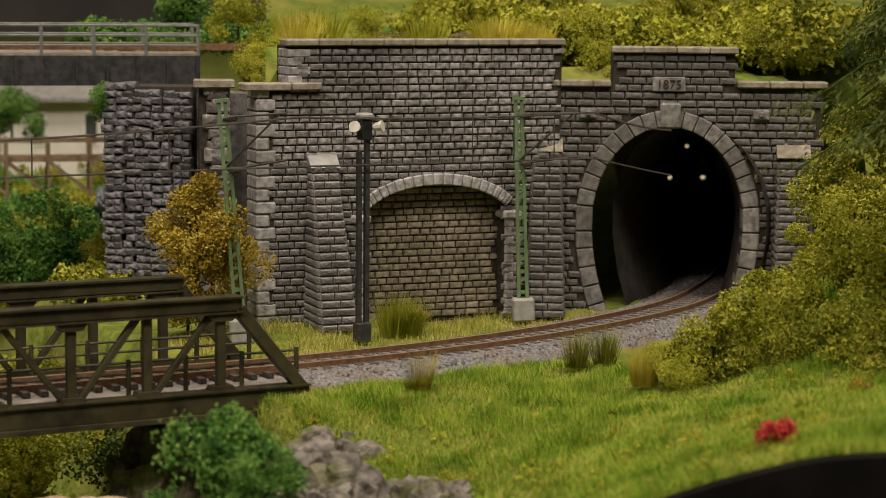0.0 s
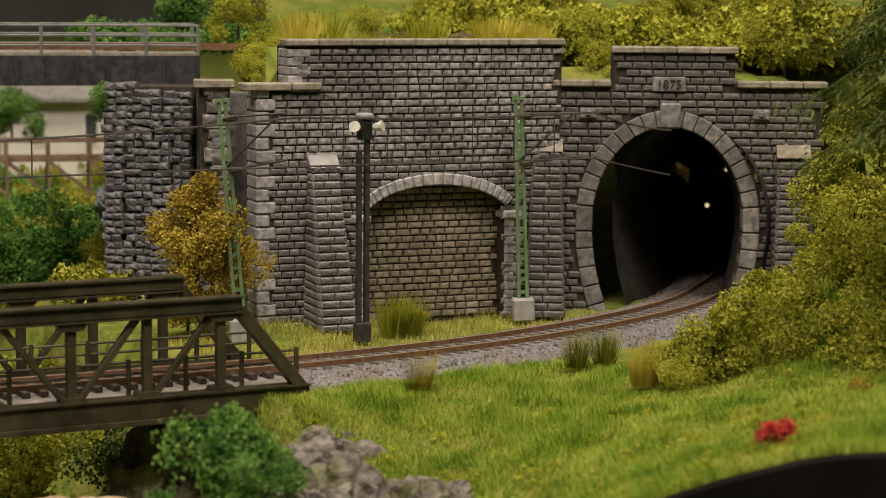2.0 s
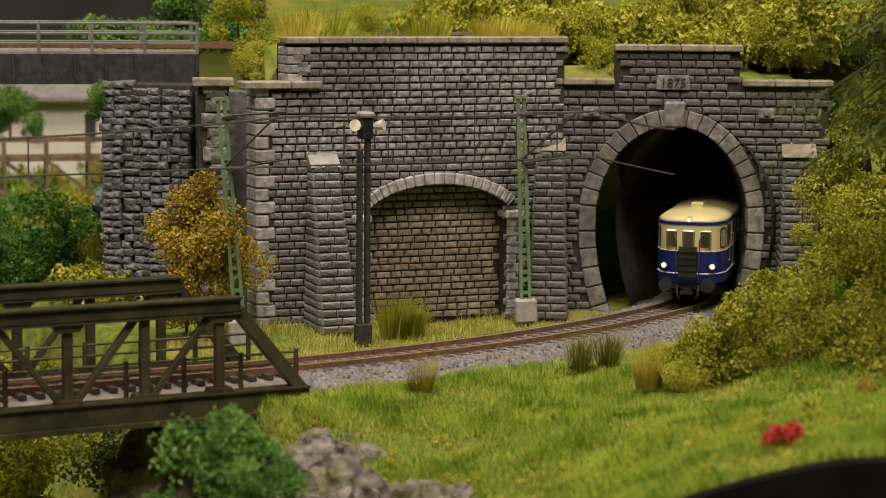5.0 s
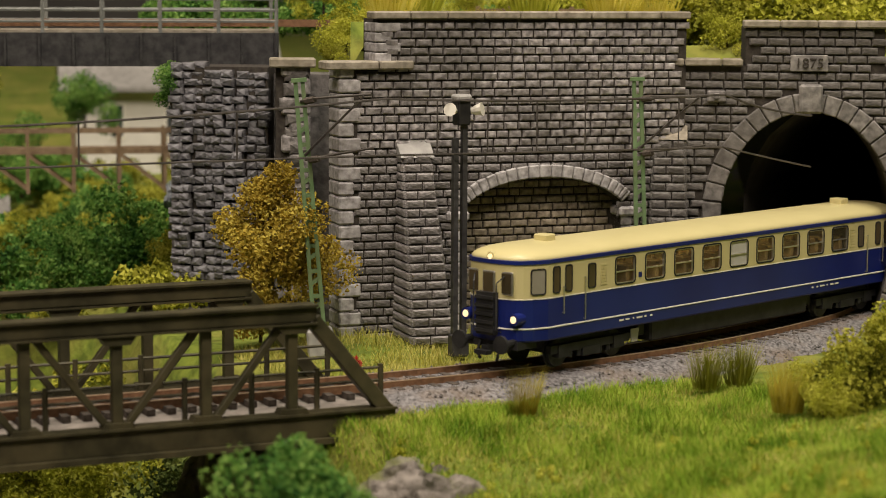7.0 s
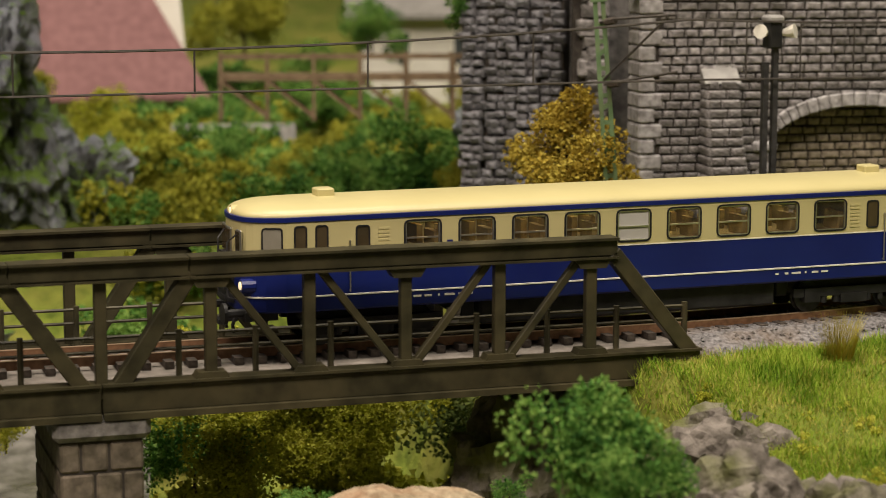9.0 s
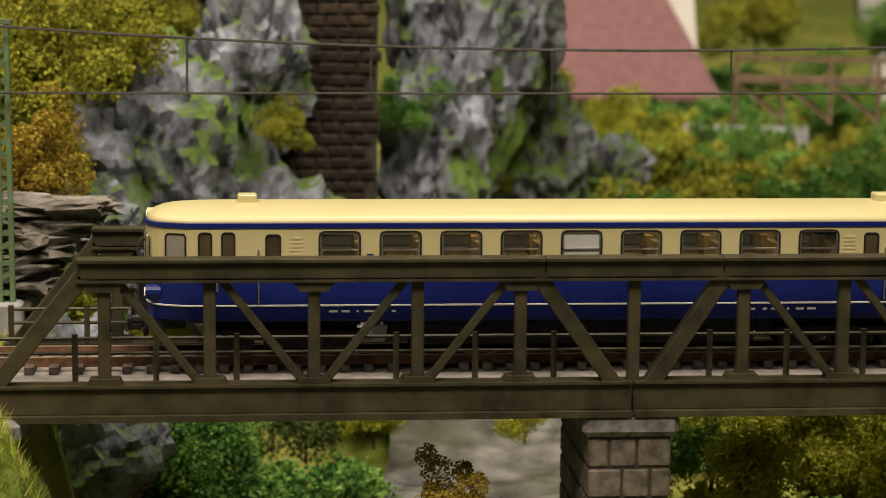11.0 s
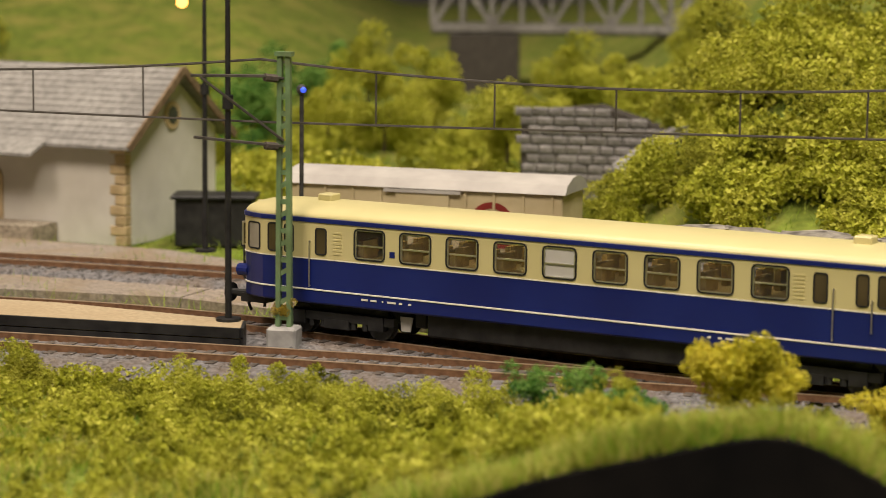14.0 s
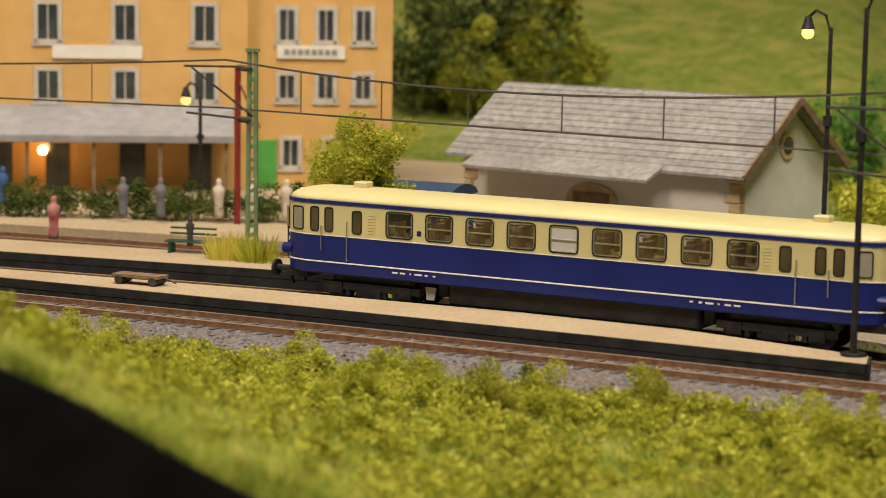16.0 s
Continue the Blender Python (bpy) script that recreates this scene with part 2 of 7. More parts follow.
LEAF_RUST = foliage("rust_flock", (0.20, 0.14, 0.02), (0.46, 0.34, 0.045), (0.60, 0.50, 0.10))
LEAF_RED = foliage("red_flock", (0.35, 0.02, 0.02), (0.66, 0.06, 0.06), (0.8, 0.2, 0.18))
BARK = surface("bark", (0.045, 0.03, 0.018), (0.11, 0.08, 0.05), 250, 0.95, 0.8)
OCHRE = surface("ochre_plaster", (0.60, 0.37, 0.13), (0.68, 0.43, 0.16), 60, 0.9, 0.15, c3=(0.54, 0.32, 0.11), scale3=12)
PLASTER = surface("white_plaster", (0.58, 0.56, 0.51), (0.68, 0.66, 0.61), 60, 0.9, 0.2, c3=(0.48, 0.45, 0.38), scale3=14)
SLATE = surface("grey_slate", (0.20, 0.193, 0.18), (0.33, 0.32, 0.30), 260, 0.8, 0.3, c3=(0.16, 0.155, 0.145), scale3=18, vary=0.15)
SANDSTONE = surface("sandstone", (0.36, 0.27, 0.14), (0.56, 0.44, 0.26), 120, 0.9, 0.4, vary=0.2)
SHEET = surface("grey_sheet_roofing", (0.23, 0.235, 0.245), (0.31, 0.315, 0.325), 120, 0.7, 0.2, c3=(0.2, 0.2, 0.2), scale3=20)
FRAME_STONE = surface("pale_frame_stone", (0.46, 0.43, 0.37), (0.56, 0.53, 0.46), 120, 0.8, 0.2)
WOOD = surface("brown_wood", (0.13, 0.085, 0.05), (0.25, 0.18, 0.11), 200, 0.7, 0.3)
ROOF_RED = surface("faded_red_roof", (0.20, 0.10, 0.10), (0.27, 0.14, 0.14), 180, 0.85, 0.2, vary=0.1)
HALL = surface("hall_wall", (0.26, 0.25, 0.24), (0.34, 0.33, 0.31), 4, 0.9, 0.0)
RED_PAINT = surface("dark_red_paint", (0.16, 0.02, 0.015), (0.24, 0.03, 0.025), 90, 0.5, 0)
TARP = surface("blue_wagon_paint", (0.02, 0.045, 0.09), (0.035, 0.065, 0.12), 90, 0.7, 0)


# ---- mesh helpers, all in centimetres ----
def box(bm, x0, x1, y0, y1, z0, z1):
    v = [bm.verts.new((x, y, z)) for z in (z0, z1) for y in (y0, y1) for x in (x0, x1)]
    for f in ((0, 2, 3, 1), (4, 5, 7, 6), (0, 1, 5, 4), (1, 3, 7, 5), (3, 2, 6, 7), (2, 0, 4, 6)):
        bm.faces.new([v[i] for i in f])
    return v


def slab(bm, base, up):
    """A prism: a plan or profile polygon carried along a vector."""
    up = Vector(up)
    a = [bm.verts.new(p) for p in base]
    b = [bm.verts.new(Vector(p) + up) for p in base]
    n = len(a)
    bm.faces.new(a[::-1])
    bm.faces.new(b)
    for i in range(n):
        bm.faces.new((a[i], a[(i + 1) % n], b[(i + 1) % n], b[i]))
    return a + b


def beam(bm, p, q, w, h, side=(0, 1, 0)):
    """A bar from p to q: w along side, h across it."""
    p, q, side = Vector(p), Vector(q), Vector(side)
    d = (q - p).normalized()
    u = d.cross(side).normalized() * h / 2
    s = side.normalized() * w / 2
    slab(bm, [p + u + s, p - u + s, p - u - s, p + u - s], q - p)


def tube(bm, pts, r, n=6, r2=None):
    pts = [Vector(p) for p in pts]
    rings = []
    for i, p in enumerate(pts):
        d = (pts[min(i + 1, len(pts) - 1)] - pts[max(i - 1, 0)]).normalized()
        a = d.cross(Vector((0.3, 0.2, 1)) if abs(d.z) < 0.9 else Vector((1, 0, 0))).normalized()
        b = d.cross(a)
        rr = r if r2 is None else r + (r2 - r) * i / max(1, len(pts) - 1)
        rings.append([bm.verts.new(p + (a * math.cos(k * math.tau / n) + b * math.sin(k * math.tau / n)) * rr) for k in range(n)])
    for A, B in zip(rings, rings[1:]):
        for k in range(n):
            bm.faces.new((A[k], A[(k + 1) % n], B[(k + 1) % n], B[k]))
    bm.faces.new(rings[0][::-1])
    bm.faces.new(rings[-1])


def mesh_of(name, bm, material, smooth=False, bevel=0.0):
    if bevel:
        bmesh.ops.bevel(bm, geom=bm.edges[:], offset=bevel, segments=1, affect="EDGES", profile=0.7)
    bmesh.ops.recalc_face_normals(bm, faces=bm.faces[:])
    bmesh.ops.scale(bm, vec=(CM, CM, CM), verts=bm.verts[:])
    me = bpy.data.meshes.new(name)
    bm.to_mesh(me)
    bm.free()
    me.materials.append(material)
    if smooth:
        me.shade_smooth()
    return me


def part(name, bm, material, parent=None, label="", smooth=False, bevel=0.0, at=None):
    ob = new(name, mesh_of(name, bm, material, smooth, bevel))
    if parent:
        ob.parent = parent
    if at:
        ob.matrix_basis = at
    if label:
        ob["label"] = label
    return ob


def put(x, y, z, rz=0, rx=0, ry=0):
    return pose(x * CM, y * CM, z * CM, rx, ry, rz)


def thing(name, label, category, m=None, group="", kind=""):
    ob = new(name)
    ob.empty_display_size = 0.01
    if m:
        ob.matrix_basis = m
    return tagged(ob, label, category, group, kind)


def solid(name, bm, material, label, category, group="", kind="", m=None, smooth=False, bevel=0.0):
    ob = part(name, bm, material, None, "", smooth, bevel, m)
    return tagged(ob, label, category, group, kind)


def B():
    return bmesh.new()


def spline(points, n=16):
    P = [Vector(p) for p in points]
    P = [2 * P[0] - P[1], *P, 2 * P[-1] - P[-2]]
    out = []
    for i in range(1, len(P) - 2):
        a, b, c, d = P[i - 1:i + 3]
        l0, l1, l2 = (b - a).length, (c - b).length, (d - c).length
        m1 = ((b - a) / l0 * l1 + (c - b) / l1 * l0) / (l0 + l1) * l1
        m2 = ((c - b) / l1 * l2 + (d - c) / l2 * l1) / (l1 + l2) * l1
        for k in range(n):
            u = k / n
            out.append((2 * u**3 - 3 * u * u + 1) * b + (u**3 - 2 * u * u + u) * m1 + (3 * u * u - 2 * u**3) * c + (u**3 - u * u) * m2)
    return out + [P[-2]]


class Way:
    """A line in plan with its running length."""

    def __init__(self, points, n=16):
        self.p = spline([(x, y, 0) for x, y in points], n)
        self.s = [0.0]
        for a, b in zip(self.p, self.p[1:]):
            self.s.append(self.s[-1] + (b - a).length)
        self.xy = np.array([(q.x, q.y) for q in self.p])

    def at(self, s):
        return Vector((np.interp(s, self.s, self.xy[:, 0]), np.interp(s, self.s, self.xy[:, 1]), 0))

    def side(self, s):
        d = (self.at(s + 0.2) - self.at(s - 0.2)).normalized()
        return Vector((-d.y, d.x, 0))

    def off(self, s, o):
        return self.at(s) + self.side(s) * o

    def length(self):
        return self.s[-1]


ROUTE = Way([(110, 174), (98, 152), (84, 124), (77, 110), (70, 97), (62, 87), (55, 81), (50.4, 78.6), (45, 76.5), (38, 74.8), (32, 74.1), (26, 74), (12, 74), (0, 74), (-10, 74), (-18, 74.3), (-25.6, 75.6), (-34, 77.3), (-43, 78.2), (-50, 77.6), (-61.9, 75.7), (-80, 71.4), (-110, 63)])
MAIN = Way([(-4, 73.98), (-12, 73.75), (-25, 73.0), (-33, 72.35), (-45.7, 70.95), (-58.5, 69.2), (-80, 65.8), (-110, 61)])
YARD = Way([(-14, 92), (-22, 89), (-30, 88.4), (-40, 88.6), (-55, 88.2), (-75, 84), (-110, 75)])
S_PORTAL = min(range(len(ROUTE.p)), key=lambda i: (ROUTE.p[i] - Vector((55, 81, 0))).length)
S_PORTAL = ROUTE.s[S_PORTAL]


def grade(s):
    """All the lines lie level."""
    return 0.0


# ---- the ground: one sheet round the tripod, with the black board as its rim ----
RIM_B = [-56, -48, -39.2, -36.1, -33.3, -29, -24, -10, 3, 6.5, 8.0, 11.0, 13.0, 16.6, 18.4, 21.8, 25, 32, 37, 40.9, 44.1, 47.2, 64]
RIM_D = [56.0] * 23
RIM_Z = [2.9, 2.45, 1.65, 0.75, -0.3, -3, -9, -10.5, -9, -2.5, 0.5, 1.85, 2.95, 2.1, 1.75, 0.55, 0.0, -0.4, 0.4, 2.1, 4.0, 5.3, 6]
fine = np.arange(-70, 80, 0.25)
kernel = np.exp(-np.arange(-16, 17) ** 2 / (2 * 3.0 ** 2))
rim_fine = np.convolve(np.interp(fine, RIM_B, RIM_Z), kernel / kernel.sum(), "same")


def rim_height(b):
    return np.interp(b, fine, rim_fine)


track_pts = np.vstack([ROUTE.xy[ROUTE.xy[:, 0] < 54], MAIN.xy])
track_b = np.degrees(np.arctan2(-track_pts[:, 0], track_pts[:, 1]))
track_r = np.hypot(track_pts[:, 0], track_pts[:, 1])
near_b = np.arange(-56, 66, 1.5)
near_r = np.array([min([r for q, r in zip(track_b, track_r) if abs(q - b) < 3] or [96.0]) for b in near_b])
all_tracks = np.vstack([ROUTE.xy[ROUTE.xy[:, 0] < 58], MAIN.xy, YARD.xy[YARD.xy[:, 0] < -21]])


def smooth(a, b, x):
    u = np.clip((x - a) / (b - a), 0, 1)
    return u * u * (3 - 2 * u)


def ripple(x, y, f):
    return (np.sin(x * f + 1.3 * np.sin(y * f * 0.7)) + np.sin(y * f * 1.3 + 1.7 * np.sin(x * f * 0.6 + 2)) + 0.6 * np.sin((x + y) * f * 2.3)) / 2.6


def land(x, y):
    """Height of the ground over the plan, in centimetres."""
    b, r = np.degrees(np.arctan2(-x, y)), np.hypot(x, y)
    d, ze = np.interp(b, RIM_B, RIM_D), rim_height(b)
    rt = np.interp(b, near_b, near_r) - 3.2
    u = smooth(0, 1, (r - d) / np.maximum(rt - d, 1))
    z = ze * (1 - u) + -0.75 * u + 0.25 * ripple(x, y, 0.9) * u * (1 - u) * 4
    # the gorge under the bridge
    wall_l, wall_r = -5.2 + 0.9 * ripple(y, x, 0.5), 29 + 0.9 * ripple(y, x, 0.6)
    g = smooth(wall_l - 2.2, wall_l + 2.2, x) * (1 - smooth(wall_r - 2.5, wall_r + 1, x)) * (1 - smooth(93, 112, y))
    z = z * (1 - g) + (-9.8 + 0.6 * ripple(x, y, 0.5)) * g
    # slopes behind the line on the station side
    td = r - np.interp(b, near_b, near_r)
    hill = smooth(1, 5, b) * (1 - smooth(11, 19, b)) * smooth(9, 34, td) * 9.5
    far = np.interp(b, [0, 10, 13, 16, 22, 26, 63], [0, 12, 11, 3.5, 3.5, 14, 14]) * smooth(60, 180, td)
    back = (1 - smooth(-5, 10, b)) * smooth(60, 200, td) * 5
    bank = smooth(34.8, 41, -b) * smooth(70, 84, r) * 5
    z = z + bank + hill + far + back + 0.4 * ripple(x, y, 0.35) * smooth(8, 14, td) * (1 - smooth(24, 34, b))
    return z


def ground_sheet():
    nb, nr = 330, 150
    bs = np.linspace(-55, 63, nb)
    verts, faces = [], []
    for b in bs:
        d = np.interp(b, RIM_B, RIM_D)
        rr = d + (np.linspace(0, 1, nr) ** 2.0) * (420 - d)
        x, y = -np.sin(np.radians(b)) * rr, np.cos(np.radians(b)) * rr
        verts += list(zip(x * CM, y * CM, land(x, y) * CM))
    for i in range(nb - 1):
        for j in range(nr - 1):
            a = i * nr + j
            faces.append((a, a + nr, a + nr + 1, a + 1))
    me = bpy.data.meshes.new("ground")
    me.from_pydata(verts, [], faces)
    me.materials.append(SOIL)
    me.shade_smooth()
    ob = new("ground", me)
    tagged(ob, "grassy model landscape with a gorge, banks and hillsides", "ground", kind="structure")
    bm = B()
    top, bot = [], []
    for b in np.linspace(-55, 63, 240):
        d, ze = np.interp(b, RIM_B, RIM_D), rim_height(b)
        x, y = -math.sin(math.radians(b)), math.cos(math.radians(b))
        ze = float(land(np.array([x * d]), np.array([y * d]))[0])
        top.append([bm.verts.new((x * (d + k), y * (d + k), ze + 0.03)) for k in (-0.7, 0.1)])
        bot.append([bm.verts.new((x * (d + k), y * (d + k), -60)) for k in (-0.7, 0.1)])
    for i in range(len(top) - 1):
        for q in ((top[i][0], top[i + 1][0], top[i + 1][1], top[i][1]), (top[i][0], bot[i][0], bot[i + 1][0], top[i + 1][0]), (top[i][1], top[i + 1][1], bot[i + 1][1], bot[i][1])):
            bm.faces.new(q)
    solid("fascia", bm, FASCIA, "matt black curved board along the layout's edge", "fascia", kind="structure")


ground_sheet()


# ---- the hall round the layout ----
def hall():
    bm = B()
    box(bm, -900, 700, -500, 900, -92, -90)
    solid("floor", bm, HALL, "dark exhibition hall floor", "floor", kind="structure")
    for name, q in (("wall_north", (-900, 700, 880, 890, -90, 240)), ("wall_south", (-900, 700, -500, -490, -90, 240)), ("wall_west", (-900, -890, -490, 880, -90, 240)), ("wall_east", (690, 700, -490, 880, -90, 240))):
        bm = B()
        box(bm, *q)
        solid(name, bm, HALL, "plain dim exhibition hall wall", "wall", kind="structure")


hall()


# ---- track ----
def track(way, s0, s1, name, label, z=grade, bed=True):
    t = thing(name, label, "track", group="tracks", kind="structure")
    n = int((s1 - s0) / 1.0)
    ss = [s0 + (s1 - s0) * i / n for i in range(n + 1)]
    for o in (-0.86, 0.86):
        for nm, w, z0, z1, mat in (("rail", 0.055, -0.30, -0.02, RUST), ("rail_head", 0.06, -0.02, 0.0, RAILTOP)):
            bm = B()
            rings = []
            for s in ss:
                a, b = way.off(s, o - w), way.off(s, o + w)
                h = z(s)
                rings.append([bm.verts.new((p.x, p.y, h + q)) for p, q in ((a, z0), (b, z0), (b, z1), (a, z1))])
            for A, C in zip(rings, rings[1:]):
                for k in range(4):
                    bm.faces.new((A[k], A[(k + 1) % 4], C[(k + 1) % 4], C[k]))
            part(nm, bm, mat, t)
    bm = B()
    box(bm, -0.14, 0.14, -1.45, 1.45, -0.42, -0.20)
    me = mesh_of("sleeper", bm, SLEEPER)
    s = s0
    while s < s1:
        ob = new("sleeper", me)
        p, d = way.at(s), way.side(s)
        ob.parent = t
        ob.matrix_basis = put(p.x, p.y, z(s), math.degrees(math.atan2(d.y, d.x)) - 90)
        s += 0.72
    if bed:
        bm = B()
        rings = []
        for s in ss:
            w = 0.25 * math.sin(s * 1.9) + 0.15 * math.sin(s * 4.3)
            rings.append([bm.verts.new((*way.off(s, o)[:2], z(s) + h)) for o, h in ((-3.6 + w, -0.95), (-2.0, -0.235), (2.0, -0.235), (3.4 + w, -0.95))])
        for A, C in zip(rings, rings[1:]):
            for k in range(3):
                bm.faces.new((A[k], A[k + 1], C[k + 1], C[k]))
        part("ballast_bed", bm, BALLAST, t, "grey stone ballast bed")
        # loose stones, too many to count
        rng = random.Random(len(name) + int(s1))
        verts, faces = [], []
        for _ in range(int((s1 - s0) * 62)):
            s, o = rng.uniform(s0, s1), rng.uniform(-3.4, 3.3)
            if abs(abs(o) - 0.86) < 0.16:
                continue
            p = way.off(s, o)
            h = z(s) + (-0.235 if abs(o) < 2 else -0.235 - (abs(o) - 2) * 0.4)
            r = rng.uniform(0.05, 0.12)
            k = len(verts)
            for dx, dy, dz in ((1, 0, 0), (-0.6, 0.8, 0), (-0.6, -0.8, 0), (0.1, 0, 0.9)):
                a = rng.uniform(0.7, 1.3) * r
                verts.append(((p.x + dx * a) * CM, (p.y + dy * a) * CM, (h + dz * a - 0.01) * CM))
            faces += [(k, k + 1, k + 3), (k + 1, k + 2, k + 3), (k + 2, k, k + 3)]
        me = bpy.data.meshes.new("ballast_stones")
        me.from_pydata(verts, [], faces)
        me.materials.append(BALLAST)
        ob = new("ballast_stones", me)
        ob.parent = t
        tagged(ob, kind="stuff")


def s_near(way, x, y):
    return way.s[min(range(len(way.p)), key=lambda i: (way.p[i] - Vector((x, y, 0))).length)]


S_R, S_L = s_near(ROUTE, 31, 74), s_near(ROUTE, -6.8, 74)
track(ROUTE, 2, S_R, "tunnel_track", "single rusty track on grey ballast entering the tunnel")
track(ROUTE, S_R, S_L, "bridge_track", "rusty rails on brown sleepers across the bridge deck", bed=False)
track(ROUTE, S_L, ROUTE.length() - 1, "station_track", "rusty platform track on grey ballast")
track(MAIN, 4, MAIN.length() - 1, "main_track", "rusty main track on grey ballast before the platform")
track(YARD, 6, YARD.length() - 1, "yard_track", "rusty siding on grey ballast behind the platform")


# ---- truss bridge ----
X0, X1, XM = -7.05, 31.05, 11.95
Y_NEAR, Y_FAR, Z_BOT, Z_TOP = 70.8, 77.2, -1.24, 3.33


def truss(t, y, out):
    """One side girder: two chords, end diagonals, posts, diagonals, gusset plates and a hand rail."""
    def bar(name, p, q, w, h):
        bm = B()
        beam(bm, (p[0], y, p[1]), (q[0], y, q[1]), w, h)
        return part(name, bm, BRIDGE, t, bevel=0.03)
    a, b = Z_BOT + 0.42, Z_TOP - 0.32
    for x0, x1 in ((X0, XM), (XM, X1)):
        ch = bar("bottom_chord", (x0, Z_BOT + 0.42), (x1 - 0.04, Z_BOT + 0.42), 0.45, 0.8)
        bm = B()
        box(bm, x0, x1 - 0.05, y - 0.46, y + 0.46, Z_BOT - 0.16, Z_BOT + 0.03)
        part("flange", bm, BRIDGE, ch)
        bm = B()
        box(bm, x0, x1 - 0.05, y - 0.36, y + 0.36, Z_BOT + 0.82, Z_BOT + 0.90)
        part("flange", bm, BRIDGE, ch)
    xa, xb = X0 + 2.8, X1 - 2.9
    for x0, x1 in ((xa, XM - 2.65), (XM - 2.65, XM + 2.63), (XM + 2.63, xb)):
        ch = bar("top_chord", (x0, Z_TOP - 0.33), (x1 - 0.03, Z_TOP - 0.33), 0.5, 0.5)
        bm = B()
        box(bm, x0, x1 - 0.03, y - 0.4, y + 0.4, Z_TOP - 0.08, Z_TOP)
        part("flange", bm, BRIDGE, ch)
        bm = B()
        box(bm, x0, x1 - 0.03, y - 0.38, y + 0.38, Z_TOP - 0.66, Z_TOP - 0.60)
        part("flange", bm, BRIDGE, ch)
    bar("end_diagonal", (X0 + 0.3, Z_BOT + 0.7), (xa + 0.15, Z_TOP - 0.5), 0.5, 0.5)
    bar("end_diagonal", (X1 - 0.3, Z_BOT + 0.7), (xb - 0.15, Z_TOP - 0.5), 0.5, 0.5)
    bar("end_diagonal", (XM - 0.5, Z_BOT + 0.7), (XM - 2.9, Z_TOP - 0.5), 0.48, 0.48)
    bar("end_diagonal", (XM + 0.5, Z_BOT + 0.7), (XM + 2.7, Z_TOP - 0.5), 0.48, 0.48)
    for x0, x1 in ((X0, XM), (XM, X1)):
        n = 5
        first = x0 + (3.56 if x0 < XM else 3.27)
        xs = [first + 3.02 * i for i in range(n)]
        for i, x in enumerate(xs):
            bar("post", (x, a), (x, b), 0.32, 0.36)
            bm = B()
            slab(bm, [(x - 0.62, y - 0.29, Z_BOT + 0.72), (x + 0.62, y - 0.29, Z_BOT + 0.72), (x + 0.42, y - 0.29, Z_BOT + 1.08), (x - 0.42, y - 0.29, Z_BOT + 1.08)], (0, 0.58, 0))
            part("gusset_plate", bm, BRIDGE, t)
            if i % 2 == 0:
                bm = B()
                slab(bm, [(x - 0.62, y - 0.28, Z_TOP - 0.64), (x + 0.62, y - 0.28, Z_TOP - 0.64), (x + 0.42, y - 0.28, Z_TOP - 0.95), (x - 0.42, y - 0.28, Z_TOP - 0.95)], (0, 0.56, 0))
                part("gusset_plate", bm, BRIDGE, t)
        for i in range(n - 1):
            p, q = ((xs[i] + 0.35, b - 0.3), (xs[i + 1] - 0.35, a + 0.55)) if i < 2 else ((xs[i] + 0.35, a + 0.55), (xs[i + 1] - 0.35, b - 0.3))
            bar("diagonal", p, q, 0.26, 0.24)
    bar("post", (XM, a), (XM, b), 0.32, 0.36)
    yr = y + 0.75 * out
    x = X0 + 0.3
    while x < X1:
        bm = B()
        tube(bm, [(x, yr, -0.5), (x, yr, 0.98)], 0.1, 6)
        part("rail_post", bm, BRIDGE, t)
        x += 2.35
    for z in (0.42, 0.86):
        bm = B()
        tube(bm, [(X0 + 0.2, yr, z), (X1 - 0.2, yr, z)], 0.055, 5)
        part("hand_rail", bm, BRIDGE, t)


def truss_bridge():
    t = thing("truss_bridge", "olive-brown two-span steel truss railway bridge with hand rails", "bridge")
    truss(t, Y_NEAR, 1)
    truss(t, Y_FAR, -1)
    bm = B()
    box(bm, X0 + 0.1, X1 - 0.1, Y_NEAR + 0.4, Y_FAR - 0.4, -0.62, -0.44)
    part("deck", bm, surface("pale_deck", (0.19, 0.17, 0.15), (0.30, 0.27, 0.24), 200, 0.9, 0.2), t, "pale grey walkway deck")
    x = X0 + 1.2
    while x < X1:
        bm = B()
        beam(bm, (x, Y_NEAR + 0.2, -0.8), (x, Y_FAR - 0.2, -0.8), 0.25, 0.3, (1, 0, 0))
        part("cross_beam", bm, BRIDGE, t)
        x += 3.1


truss_bridge()


